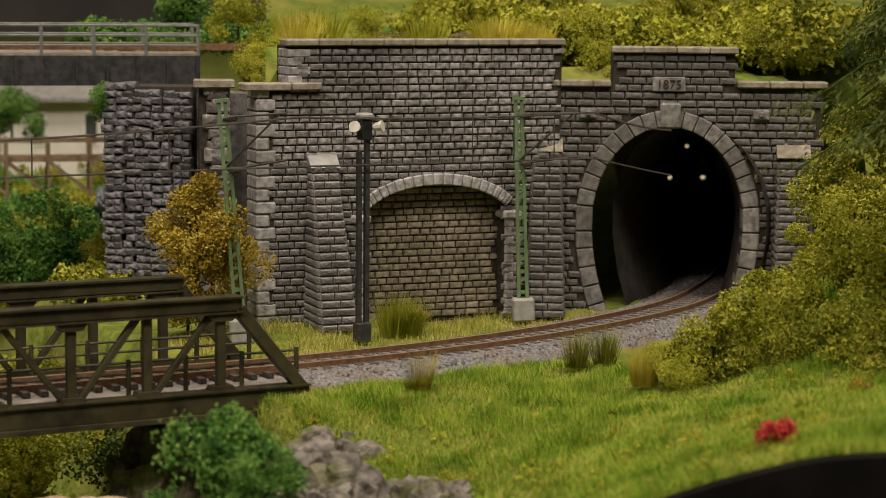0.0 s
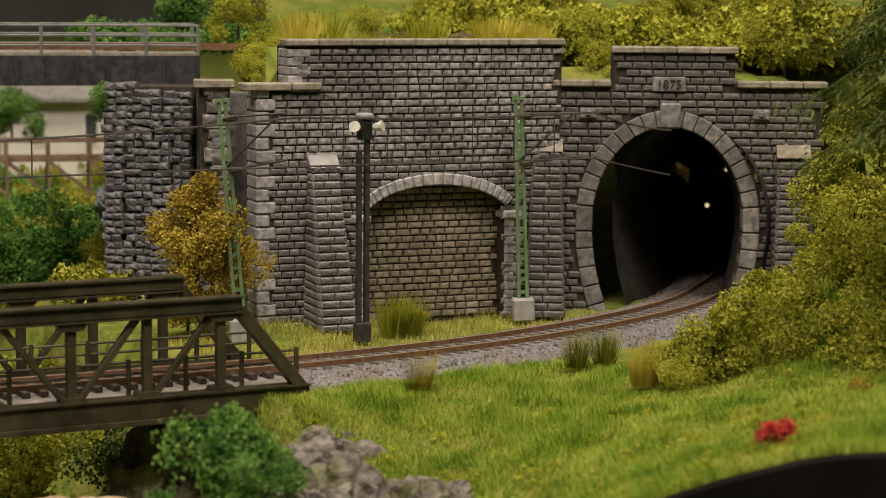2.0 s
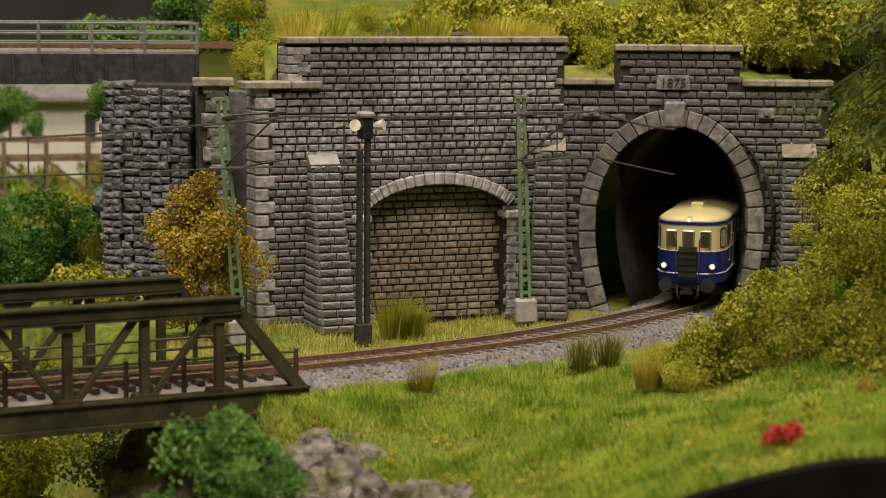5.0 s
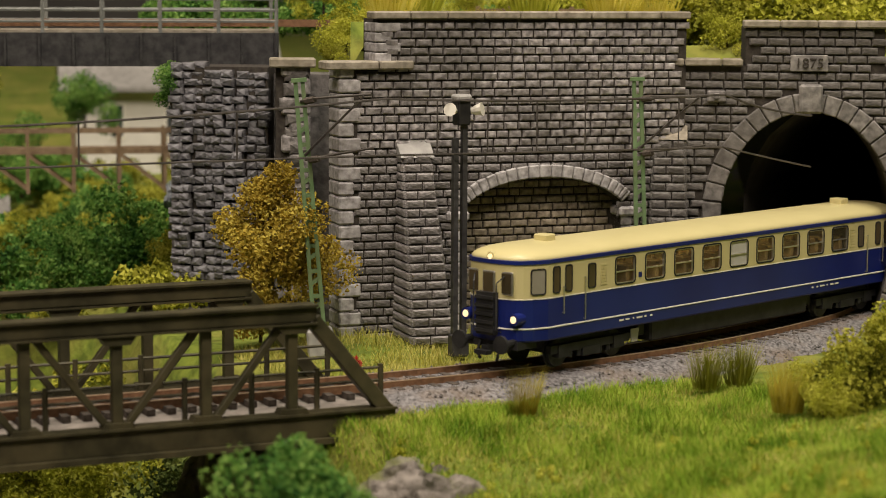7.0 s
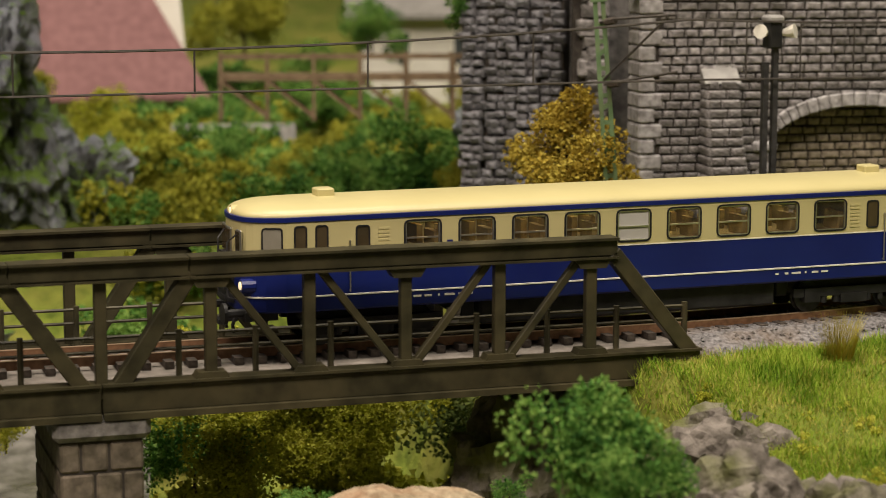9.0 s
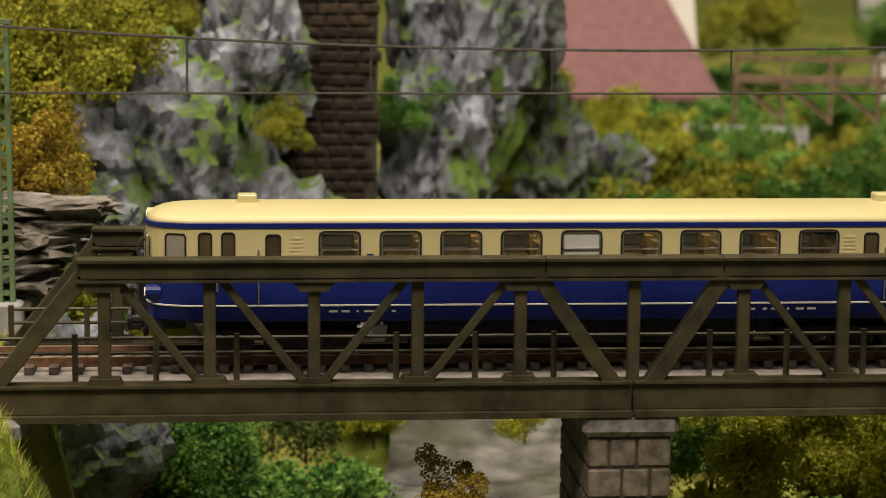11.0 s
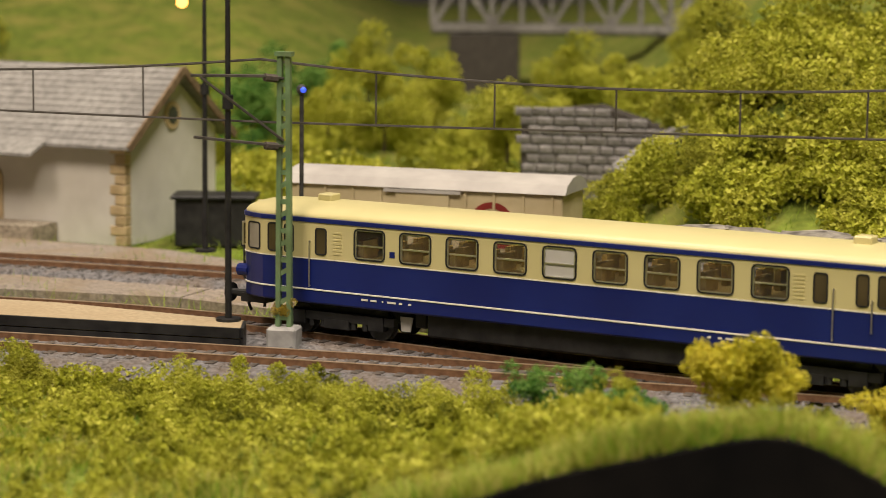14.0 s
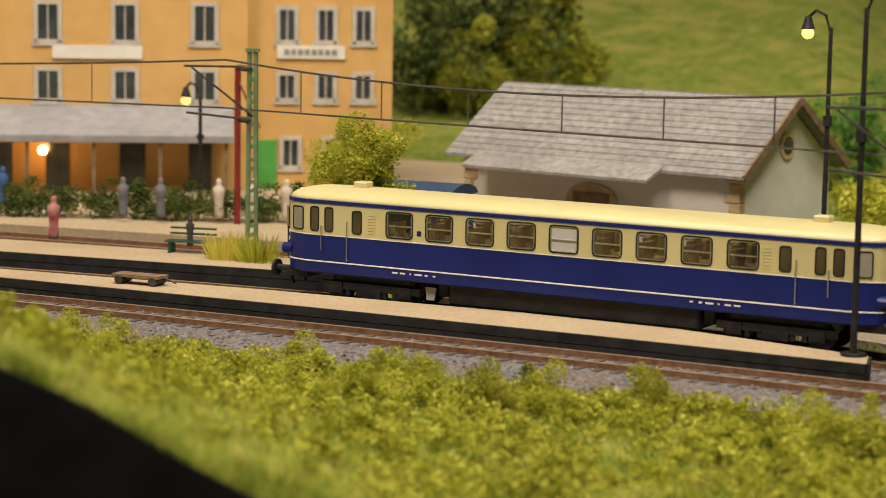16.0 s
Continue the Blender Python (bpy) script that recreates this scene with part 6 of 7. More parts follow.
COATS = {c: surface(c + "_figure_paint", a, b, 140, 0.7, 0) for c, a, b in (("red", (0.28, 0.03, 0.04), (0.5, 0.3, 0.26)), ("blue", (0.03, 0.09, 0.22), (0.05, 0.13, 0.3)), ("grey", (0.10, 0.11, 0.13), (0.2, 0.19, 0.19)), ("pale", (0.5, 0.42, 0.34), (0.62, 0.56, 0.48)), ("dark", (0.03, 0.03, 0.035), (0.09, 0.07, 0.06)))}
for x, y, c in ((-79.8, 79.4, "red"), (-92.5, 88.0, "blue"), (-84.0, 88.4, "grey"), (-82.3, 89.4, "grey"), (-79.9, 91.2, "pale"), (-78.6, 92.4, "pale"), (-77.2, 93.4, "pale"), (-74.0, 95.4, "blue"), (-72.2, 96.0, "pale")):
    figure(x, y, 2.05, COATS[c], "small painted %s platform figurine standing" % c)
figure(-71.6, 79.9, 1.3, COATS["dark"], "small dark figurine on the bench", z=0.75)


def bench(x, y, turn):
    t = thing("bench", "dark green slatted platform bench", "bench", put(x, y, 0.42, turn))
    for y0, z in ((-0.25, 0.5), (0, 0.5), (0.25, 0.5), (0.38, 0.8), (0.42, 1.05)):
        bm = B()
        box(bm, -1.1, 1.1, y0 - 0.1, y0 + 0.06, z, z + 0.08)
        part("slat", bm, LEG_GREEN, t)
    for px in (-0.9, 0.9):
        bm = B()
        box(bm, px - 0.06, px + 0.06, -0.3, 0.3, 0, 0.5)
        part("leg", bm, LEG_GREEN, t)


LEG_GREEN = surface("bench_green", (0.02, 0.06, 0.04), (0.05, 0.11, 0.07), 90, 0.6, 0)
bench(-71.6, 79.9, 20)


def luggage_cart(x, y, turn):
    t = thing("luggage_cart", "low brown wooden luggage cart on the platform", "cart", put(x, y, 0.42, turn))
    bm = B()
    box(bm, -1.1, 1.1, -0.4, 0.4, 0.3, 0.42)
    part("bed", bm, WOOD, t)
    for px in (-0.8, 0.8):
        bm = B()
        tube(bm, [(px, -0.42, 0.18), (px, 0.42, 0.18)], 0.18, 10)
        part("wheel", bm, STEEL_DARK, t)
    bm = B()
    tube(bm, [(1.1, 0, 0.35), (1.7, 0, 0.15)], 0.04, 5)
    part("drawbar", bm, STEEL_DARK, t)


luggage_cart(-66.5, 71.3, 12)


def hedge():
    t = thing("hedge", "clipped dark green hedge before the station", "hedge", put(-82.5, 91.0, 0.2, 30))
    for k in range(9):
        ob = new("crown", CROWNS["DARK"][k % 4])
        ob.parent = t
        ob.matrix_basis = Matrix.Translation((-0.085 + k * 0.021, 0, 0.007)) @ Matrix.Diagonal((0.018, 0.011, 0.012, 1))


hedge()
shrub("LIGHT", -63.7, 82.3, 4.7, 1.9, 7)
shrub("LIGHT", -63.0, 82.8, 2.6, 1.5, 8)
bm = B()
tube(bm, [(0, 0, 0), (0, 0, 8.2)], 0.16, 8)
tube(bm, [(0, 0, 7.6), (1.5, 0, 5.2)], 0.06, 5)
solid("crane_post", bm, RED_PAINT, "slim dark red post on the platform", "post", m=put(-79.0, 91.6, 0))


def goods_van(x, y, turn, length=12.0, tint=None, label="cream goods van with grey roof on the siding"):
    t = thing("goods_van", label, "wagon", put(x, y, 0, turn) @ Matrix.Diagonal((1, 1, 0.82 if tint else 1, 1)), group="goods wagons")
    body = tint or VAN
    bm = B()
    box(bm, -length / 2, length / 2, -1.5, 1.5, 1.2, 4.0)
    part("body", bm, body, t, bevel=0.05)
    bm = B()
    prof = [(-1.65, 3.95), (-1.3, 4.3), (-0.6, 4.52), (0, 4.58), (0.6, 4.52), (1.3, 4.3), (1.65, 3.95)]
    slab(bm, [(-length / 2 - 0.15, yy, z) for yy, z in prof], (length + 0.3, 0, 0))
    part("roof", bm, tint or PALE_ROOF, t, "curved roof")
    for xx in [(-length / 2 + 0.4) + k * (length - 0.8) / 9 for k in range(10)]:
        bm = B()
        box(bm, xx - 0.05, xx + 0.05, -1.56, -1.5, 1.2, 3.95)
        part("rib", bm, body, t)
    bm = B()
    box(bm, -1.1, 1.1, -1.6, -1.5, 1.3, 3.85)
    d = part("sliding_door", bm, body, t)
    bm = B()
    box(bm, -1.6, 1.6, -1.66, -1.6, 3.78, 3.92)
    part("door_rail", bm, PALE_ROOF, d)
    if tint is None:
        bm = B()
        for k in range(10):
            a, b = math.radians(18 * k), math.radians(18 * (k + 1))
            slab(bm, [(length * 0.25 + r * math.cos(q), -1.52, 2.6 + r * math.sin(q)) for r, q in ((0.7, a), (0.7, b), (0.95, b), (0.95, a))], (0, 0.03, 0))
        box(bm, length * 0.25 - 0.8, length * 0.25 + 0.8, -1.52, -1.49, 1.75, 2.0)
        box(bm, length * 0.25 - 5.0, length * 0.25 - 1.6, -1.52, -1.49, 3.0, 3.12)
        part("emblem", bm, RED_PAINT, t, "red ring emblem and bars")
    bm = B()
    box(bm, -length / 2, length / 2, -1.2, 1.2, 0.85, 1.2)
    part("underframe", bm, BLACK, t)
    for xx in (-length / 2 + 2.2, length / 2 - 2.2):
        bm = B()
        for yy in (-0.9, 0.9):
            tube(bm, [(xx, yy - 0.08, 0.55), (xx, yy + 0.08, 0.55)], 0.55, 14)
        part("wheelset", bm, STEEL_DARK, t)
    for xx in (-length / 2 - 0.5, length / 2):
        bm = B()
        for yy in (-1, 1):
            tube(bm, [(xx, yy, 1.1), (xx + 0.5, yy, 1.1)], 0.2, 8)
        part("buffer", bm, BLACK, t)


VAN = surface("cream_van_planks", (0.46, 0.38, 0.22), (0.58, 0.5, 0.31), 80, 0.7, 0.1, c3=(0.38, 0.3, 0.17), scale3=40, amount3=0.4)
PALE_ROOF = surface("pale_grey_roof", (0.34, 0.32, 0.30), (0.44, 0.42, 0.39), 80, 0.7, 0.1)
goods_van(-34.3, 88.9, 2, 11.4)
goods_van(-63.9, 86.7, 12, 4.4, TARP, "dark blue covered wagon beside the goods shed")
# Plain black box standing in for a small dark wagon.
bm = B()
box(bm, -1.8, 1.8, -1.0, 1.0, -0.6, 1.6)
box(bm, -2.0, 2.0, -1.2, 1.2, 1.6, 1.8)
solid("black_wagon_box", bm, BLACK, "low black box standing in for a wagon beside the siding", "bunker", m=put(-49.4, 99.4, 0, 20), bevel=0.06)


# ---- far things ----
def far_truss():
    t = thing("far_truss_bridge", "distant grey lattice girder bridge on the hillside", "bridge", put(-71.5, 184, 6.3, 18))
    L = 23
    for y in (0, 4):
        for z in (0, 4.2):
            bm = B()
            box(bm, 0, L, y - 0.3, y + 0.3, z, z + 0.6)
            part("chord", bm, STONE_SOOT, t)
        for k in range(9):
            x0, x1 = k * L / 9, (k + 1) * L / 9
            bm = B()
            beam(bm, (x0, y, 0.4), (x0, y, 4.4), 0.3, 0.3)
            part("post", bm, STONE_SOOT, t)
            bm = B()
            beam(bm, (x0, y, 4.3 if k % 2 else 0.4), (x1, y, 0.4 if k % 2 else 4.3), 0.3, 0.35)
            part("diagonal", bm, STONE_SOOT, t)
    bm = B()
    box(bm, 0, L, 0, 4, -0.3, 0.1)
    part("deck", bm, STONE_SOOT, t)
    bm = B()
    box(bm, 1.5, 7.5, -0.5, 4.5, -9, -0.3)
    part("abutment", bm, MORTAR, t, "dark stone abutment")


far_truss()


def stone_steps():
    t = thing("stone_stairs", "dark grey stone retaining wall with a sloping stone ramp", "retaining wall")
    o, ang = (-39.5, 114.5), 8
    part("backing", wall_slab(o, ang, [(0, -2), (9, -2), (9, 3.8), (4, 5.4), (0, 5.0)], 0, 2), MORTAR, t)
    masonry(t, o, ang, lambda u, z: 0.1 < u < 8.9 and z < 5.2 - max(0, u - 4) * 0.28, 0, 9, -1, 5.3, 0.5, 0.9, STONE, singles=200, seed=51)
    bm = B()
    beam(bm, wall_pose(o, ang, 5.2, 0.5, 2.2), wall_pose(o, ang, 9.6, 0.5, 5.0), 1.0, 0.8, (0.2, 1, 0))
    part("ramp", bm, STONE_LIGHT, t, "sloping stone parapet", bevel=0.1)


stone_steps()


def girder_bridge():
    """Upper line: plate girder with railings that ends on the rough stone pier."""
    t = thing("girder_bridge", "dark plate girder bridge of the upper line with grey railings", "bridge", put(37.2, 98.6, 10.0, 163))
    L = 24
    for y in (-2.0, 2.0):
        bm = B()
        box(bm, 0, L, y - 0.15, y + 0.15, 0.2, 1.7)
        g = part("girder", bm, STEEL_DARK, t)
        for k in range(16):
            bm = B()
            box(bm, k * 1.5 + 0.1, k * 1.5 + 0.2, y - 0.3, y + 0.3, 0.2, 1.7)
            part("stiffener", bm, STEEL_DARK, g)
        for z in (2.2, 2.7, 3.2):
            bm = B()
            tube(bm, [(0, y, z), (L, y, z)], 0.07, 5)
            part("hand_rail", bm, RAIL_GREY, t)
        for k in range(10):
            bm = B()
            tube(bm, [(k * 2.6 + 0.1, y, 1.7), (k * 2.6 + 0.1, y, 3.25)], 0.09, 5)
            part("rail_post", bm, RAIL_GREY, t)
    bm = B()
    box(bm, 0, L, -2, 2, 1.5, 1.8)
    part("deck", bm, COPING, t)
    for y in (-0.85, 0.85):
        bm = B()
        box(bm, -14, L, y - 0.08, y + 0.08, 1.95, 2.25)
        part("rail", bm, RUST, t)


girder_bridge()


def plank_bridge(x, y, z, turn, L, label):
    t = thing("timber_bridge", label, "footbridge", put(x, y, z, turn))
    bm = B()
    box(bm, 0, L, -0.8, 0.8, 0, 0.35)
    part("deck", bm, WOOD, t)
    for yy in (-0.8, 0.8):
        for k in range(8):
            bm = B()
            box(bm, k * L / 7 - 0.1, k * L / 7 + 0.1, yy - 0.1, yy + 0.1, -2.2, 1.5)
            part("post", bm, WOOD, t)
            if k < 7:
                bm = B()
                beam(bm, (k * L / 7, yy, 0), ((k + 1) * L / 7, yy, -2), 0.15, 0.18)
                part("brace", bm, WOOD, t)
        bm = B()
        box(bm, 0, L, yy - 0.07, yy + 0.07, 1.2, 1.4)
        part("hand_rail", bm, WOOD, t)


plank_bridge(27.5, 127.5, 4.2, -14, 18, "brown timber trestle footbridge in the valley")


def small_house(name, label, x, y, z, turn, L, W, H, R, wall, roof, hip=0.0):
    t = thing(name, label, "house", put(x, y, z, turn))
    bm = B()
    box(bm, 0, L, 0, W, -4, H)
    slab(bm, [(0, 0, H), (0, W, H), (0, W / 2, R - 0.3)], (L, 0, 0))
    part("wall", bm, wall, t)
    for s in (0, 1):
        bm = B()
        a, b = (-1.2, H - 0.9 * (R - H) / (W / 2)), (W / 2, R)
        pts = [a, b, (b[0], b[1] - 0.3), (a[0], a[1] - 0.3)]
        if s:
            pts = [(W - q[0], q[1]) for q in pts]
        slab(bm, [(-1.3, *pts[0]), (L + 1.3, *pts[0]), (L + 1.3 - hip, *pts[1]), (-1.3, *pts[1])], (0, 0, -0.3))
        part("roof", bm, roof, t)
    for k in range(3):
        bm = B()
        cx = L * (k + 0.7) / 3.4
        box(bm, cx - 0.6, cx + 0.6, -0.08, 0.05, H * 0.35, H * 0.75)
        w = part("window", bm, WHITE, t)
        bm = B()
        box(bm, cx - 0.45, cx + 0.45, -0.12, -0.06, H * 0.38, H * 0.72)
        part("pane", bm, DARK_GLASS, w)
    return t


small_house("cottage", "half-hidden white cottage with a broad faded red roof", 12.5, 148.5, 0.2, -5, 17, 14, 2.8, 11.5, PLASTER, ROOF_RED, 5.0)
small_house("cottage", "white cottage far behind the timber footbridge", 45.0, 161, 0.0, -14, 14, 10, 6.8, 10, PLASTER, SLATE)
small_house("lean_to_shed", "small grey-walled stone shed in the bushes", 26.8, 132.0, -2.2, -12, 4.6, 4, 2.0, 3.4, STONE_LIGHT, SLATE)


def rail_fence():
    t = thing("rail_fence", "brown two-rail wooden fence over the wall", "fence", put(46.5, 96.5, 11.9, -16))
    for k in range(5):
        bm = B()
        box(bm, k * 1.5 - 0.1, k * 1.5 + 0.1, -0.1, 0.1, -0.5, 1.0)
        part("post", bm, WOOD, t)
    for z in (0.35, 0.75):
        bm = B()
        box(bm, -0.1, 6.1, -0.06, 0.06, z, z + 0.14)
        part("rail", bm, WOOD, t)


rail_fence()


# ---- railcar ----
def railcar():
    """Four-axle diesel railcar, nose towards +x, on its rails at z = 0."""
    t = thing("railcar", "cream and dark blue diesel railcar model with lit headlamps", "railcar")
    L, W = 25.7, 3.3
    hx, hy = L / 2, W / 2

    def outline(inset, n=9):
        """Plan with bowed, rounded ends."""
        pts = []
        for sx in (1, -1):
            for k in range(-n, n + 1):
                u = k / n
                a = abs(u)
                y = u * (hy - inset)
                x = hx - inset - 0.42 * a**2 - 0.95 * a**7
                pts.append((sx * x, sx * y))
        return pts

    def shell(levels, close_top=False, close_bottom=False):
        bm = B()
        rings = [[bm.verts.new((x, y, z)) for x, y in outline(i)] for z, i in levels]
        for A, C in zip(rings, rings[1:]):
            for k in range(len(A)):
                bm.faces.new((A[k], A[(k + 1) % len(A)], C[(k + 1) % len(A)], C[k]))
        if close_top:
            bm.faces.new(rings[-1])
        if close_bottom:
            bm.faces.new(rings[0][::-1])
        return bm

    part("lower_body", shell([(1.16, 0.07), (1.22, 0.01), (2.72, 0.0), (2.76, 0.02)], True, True), BLUE, t, "dark blue lower body")
    part("white_line", shell([(1.62, 0.012), (1.63, -0.022), (1.67, -0.022), (1.68, 0.012)]), WHITE, t, "thin pale line round the body")
    part("belt_line", shell([(2.70, 0.012), (2.705, -0.018), (2.735, -0.018), (2.74, 0.012)]), WHITE, t)
    # window band: solid cabs, and piers between the saloon windows
    first, pitch, wide, zs, zt = 7.67 - 0.01, 1.81, 1.19, 2.85, 3.86
    wins = [first - i * pitch for i in range(9)]       # forward edges
    sides = 8.25
    for sx in (1, -1):
        band = B()
        pts = [p for p in outline(0.0) if p[0] * sx > sides]
        pts.sort(key=lambda p: p[1])
        pts = [(sx * sides, -hy), *pts, (sx * sides, hy)]
        slab(band, [(x, y, 2.74) for x, y in pts], (0, 0, 1.24))
        part("cab_wall", band, CREAM, t, "cream window band of the driving cab")
    for sy in (1, -1):
        bm = B()
        y0, y1 = (hy - 0.09, hy) if sy > 0 else (-hy, -hy + 0.09)
        box(bm, -sides, sides, y0, y1, 2.74, zs)
        box(bm, -sides, sides, y0, y1, zt, 3.98)
        edges = [sides] + [v for a in wins for v in (a, a - wide)] + [-sides]
        for a, b in zip(edges[::2], edges[1::2]):
            box(bm, b, a, y0, y1, zs - 0.001, zt + 0.001)
        part("side_wall", bm, CREAM, t, "cream window band")
        for i, a in enumerate(wins):
            b = a - wide
            yo = sy * (hy + 0.012)
            fr = B()
            for q in ((b, a, zs, zs + 0.05), (b, a, zt - 0.05, zt), (b, b + 0.06, zs, zt), (a - 0.06, a, zs, zt), (b, a, zs + 0.44, zs + 0.49)):
                box(fr, q[0] - 0.001, q[1] + 0.001, min(yo, yo - sy * 0.07), max(yo, yo - sy * 0.07), q[2], q[3])
            w = part("window", fr, CHROME, t, "bright metal window frame")
            pane = B()
            yp = sy * (hy - 0.04)
            box(pane, b, a, yp - 0.01, yp + 0.01, zs, zt)
            o = part("pane", pane, WINDOW_GREY if i == 4 else GLASS, w, "frosted white pane" if i == 4 else "")
            o.visible_shadow = i == 4
            rim = B()
            rings = []
            for g, yy in ((0.0, yo - sy * 0.03), (0.0, yo + sy * 0.012), (0.055, yo + sy * 0.012), (0.055, yo - sy * 0.03)):
                rr = 0.185 - g
                rings.append([rim.verts.new((cx + rr * math.cos(math.radians(q)), yy, cz + rr * math.sin(math.radians(q)))) for cx, cz, a0 in ((a - 0.15, zt - 0.15, 0), (b + 0.15, zt - 0.15, 90), (b + 0.15, zs + 0.15, 180), (a - 0.15, zs + 0.15, 270)) for q in range(a0, a0 + 91, 30)])
            for A, C in zip(rings, rings[1:]):
                for k in range(len(A)):
                    rim.faces.new((A[k], A[(k + 1) % len(A)], C[(k + 1) % len(A)], C[k]))
            part("gasket", rim, BLACK, w, "black rubber gasket")
    part("cornice", shell([(3.97, 0.03), (3.98, -0.035), (4.12, -0.035), (4.13, 0.05)]), BLUE, t, "dark blue line under the roof")
    roof = []
    for k in range(9):
        u = k / 8 * math.pi / 2
        roof.append((4.10 + 0.47 * math.sin(u), 0.02 + 1.55 * (1 - math.cos(u)) ** 1.15))
    part("roof", shell([(4.05, 0.06), *roof], True), CREAM, t, "smooth cream roof", smooth=True)
    for x in (hx - 3.05, -hx + 3.05):
        bm = B()
        box(bm, x - 0.29, x + 0.29, -0.3, 0.3, 4.5, 4.8)
        part("roof_vent", bm, CREAM, t, bevel=0.04)
    for sy in (1, -1):
        bm = B()
        for k in range(5):
            y = sy * (1.32 - k * 0.06)
            box(bm, 0.45 - 0.9, 0.45 + 0.28, min(y, y + sy * 0.03), max(y, y + sy * 0.03), 4.30 + k * 0.03, 4.325 + k * 0.03)
        part("roof_grille", bm, CREAM, t)
    # cab and door windows, both ends and sides
    def framed(name, x0, x1, y, z0, z1, sy, rnd=True, pane=None):
        bm = B()
        n = 5
        r = 0.12 if rnd else 0.05
        def ring(g):
            out = []
            for cx, cz, a0 in ((x1 - r, z1 - r, 0), (x0 + r, z1 - r, 90), (x0 + r, z0 + r, 180), (x1 - r, z0 + r, 270)):
                for k in range(n):
                    a = math.radians(a0 + 90 * k / (n - 1))
                    out.append((cx + (r - g) * math.cos(a), cz + (r - g) * math.sin(a)))
            return out
        o, i = ring(0), ring(0.05)
        ya, yb = y, y + sy * 0.03
        A = [bm.verts.new((x, ya, z)) for x, z in o]
        C = [bm.verts.new((x, yb, z)) for x, z in o]
        D = [bm.verts.new((x, yb, z)) for x, z in i]
        E = [bm.verts.new((x, ya, z)) for x, z in i]
        m = len(A)
        for k in range(m):
            j = (k + 1) % m
            for p, q in ((A, C), (C, D), (D, E)):
                bm.faces.new((p[k], p[j], q[j], q[k]))
        w = part(name, bm, BLACK if rnd else CREAM, t)
        bm = B()
        bm.faces.new([bm.verts.new((x, y + sy * 0.012, z)) for x, z in i])
        part("pane", bm, pane or DARK_PANE, w, "dark shiny pane" if pane is None else "pane with a pale reflection in its colour")
        return w
    for sx in (1, -1):
        for sy in (1, -1):
            y = sy * hy
            for c0, c1, nm, z0, z1 in ((1.60, 2.02, "door_window", 2.86, 3.86), (2.28, 2.70, "door_window", 2.86, 3.86), (3.58, 4.05, "door_window", 2.86, 3.80)):
                a, b = sorted((sx * (hx - c0), sx * (hx - c1)))
                framed(nm, a, b, y, z0, z1, sy, c0 > 1)
            w = framed("cab_window", 0, 0.66, 0, 2.86, 3.82, sx * sy, True, CAB_PANE)
            w.matrix_basis = put(sx * (hx - 1.26), sy * 1.625, 0, (0 if sx > 0 else 180) - sx * sy * math.degrees(math.atan2(0.19, 0.62)))
            for c, z0, z1 in ((2.16, 2.1, 3.1), (3.38, 1.75, 3.35)):
                bm = B()
                x = sx * (hx - c)
                tube(bm, [(x, y + sy * 0.08, z0), (x, y + sy * 0.08, z1)], 0.025, 5)
                tube(bm, [(x, y, z0 + 0.03), (x, y + sy * 0.08, z0 + 0.03)], 0.02, 4)
                tube(bm, [(x, y, z1 - 0.03), (x, y + sy * 0.08, z1 - 0.03)], 0.02, 4)
                part("grab_rail", bm, CHROME, t)
            bm = B()
            x = sx * (hx - 4.5)
            for k in range(7):
                box(bm, x - 0.18, x + 0.18, min(y, y + sy * 0.02), max(y, y + sy * 0.02), 2.92 + k * 0.12, 2.98 + k * 0.12)
            part("louvre", bm, CREAM, t)
            # plain bars for the lettering along the sill
            bm = B()
            x = sx * (hx - 5.6)
            for k, w in enumerate((0.26, 0.24, 0.06, 0.34, 0.13, 0.12)):
                x0 = x - sx * (k * 0.36)
                box(bm, x0 - w / 2, x0 + w / 2, min(y, y + sy * 0.012), max(y, y + sy * 0.012), 1.44, 1.505)
            part("lettering", bm, WHITE, t, "small white lettering bars")
        # front: three windows, headlamps, gangway, buffers, coupling
        x = sx * (hx - 0.05)
        for y0, y1 in ((-1.08, -0.5), (-0.3, 0.3), (0.5, 1.08)):
            bm = B()
            yc = (y0 + y1) / 2
            d = 0.42 * (abs(yc) / hy) ** 2
            box(bm, -0.03, 0.045, y0, y1, 2.86, 3.72)
            w = part("front_window", bm, CHROME, t, "bright front window frame", at=put(sx * (hx - d), 0, 0), bevel=0.03)
            bm = B()
            box(bm, -0.04, 0.06, y0 + 0.07, y1 - 0.07, 2.93, 3.65)
            part("pane", bm, DARK_PANE, w, "dark shiny pane")
        for y, z in ((-1.16, 2.02), (1.16, 2.02), (0, 4.22)):
            bm = B()
            d = 0.42 * (abs(y) / hy) ** 2 + (0.02 if z < 3 else 0.25)
            tube(bm, [(-0.25, y, z), (0.2, y, z)], 0.22 if z < 3 else 0.17, 12)
            h = part("headlamp", bm, BLUE if z < 3 else CREAM, t, at=put(sx * (hx - d), 0, 0, 0 if sx > 0 else 180), smooth=False)
            bm = B()
            tube(bm, [(0.19, y, z), (0.23, y, z)], 0.13 if z < 3 else 0.10, 12)
            part("lens", bm, LAMP_ON if sx > 0 else WINDOW_GREY, h, "lit warm lens" if sx > 0 else "unlit lens")
        bm = B()
        box(bm, -0.1, 0.28, -0.42, 0.42, 1.4, 2.95)
        for k in range(5):
            box(bm, 0.28, 0.34, -0.44, 0.44, 1.5 + k * 0.3, 1.62 + k * 0.3)
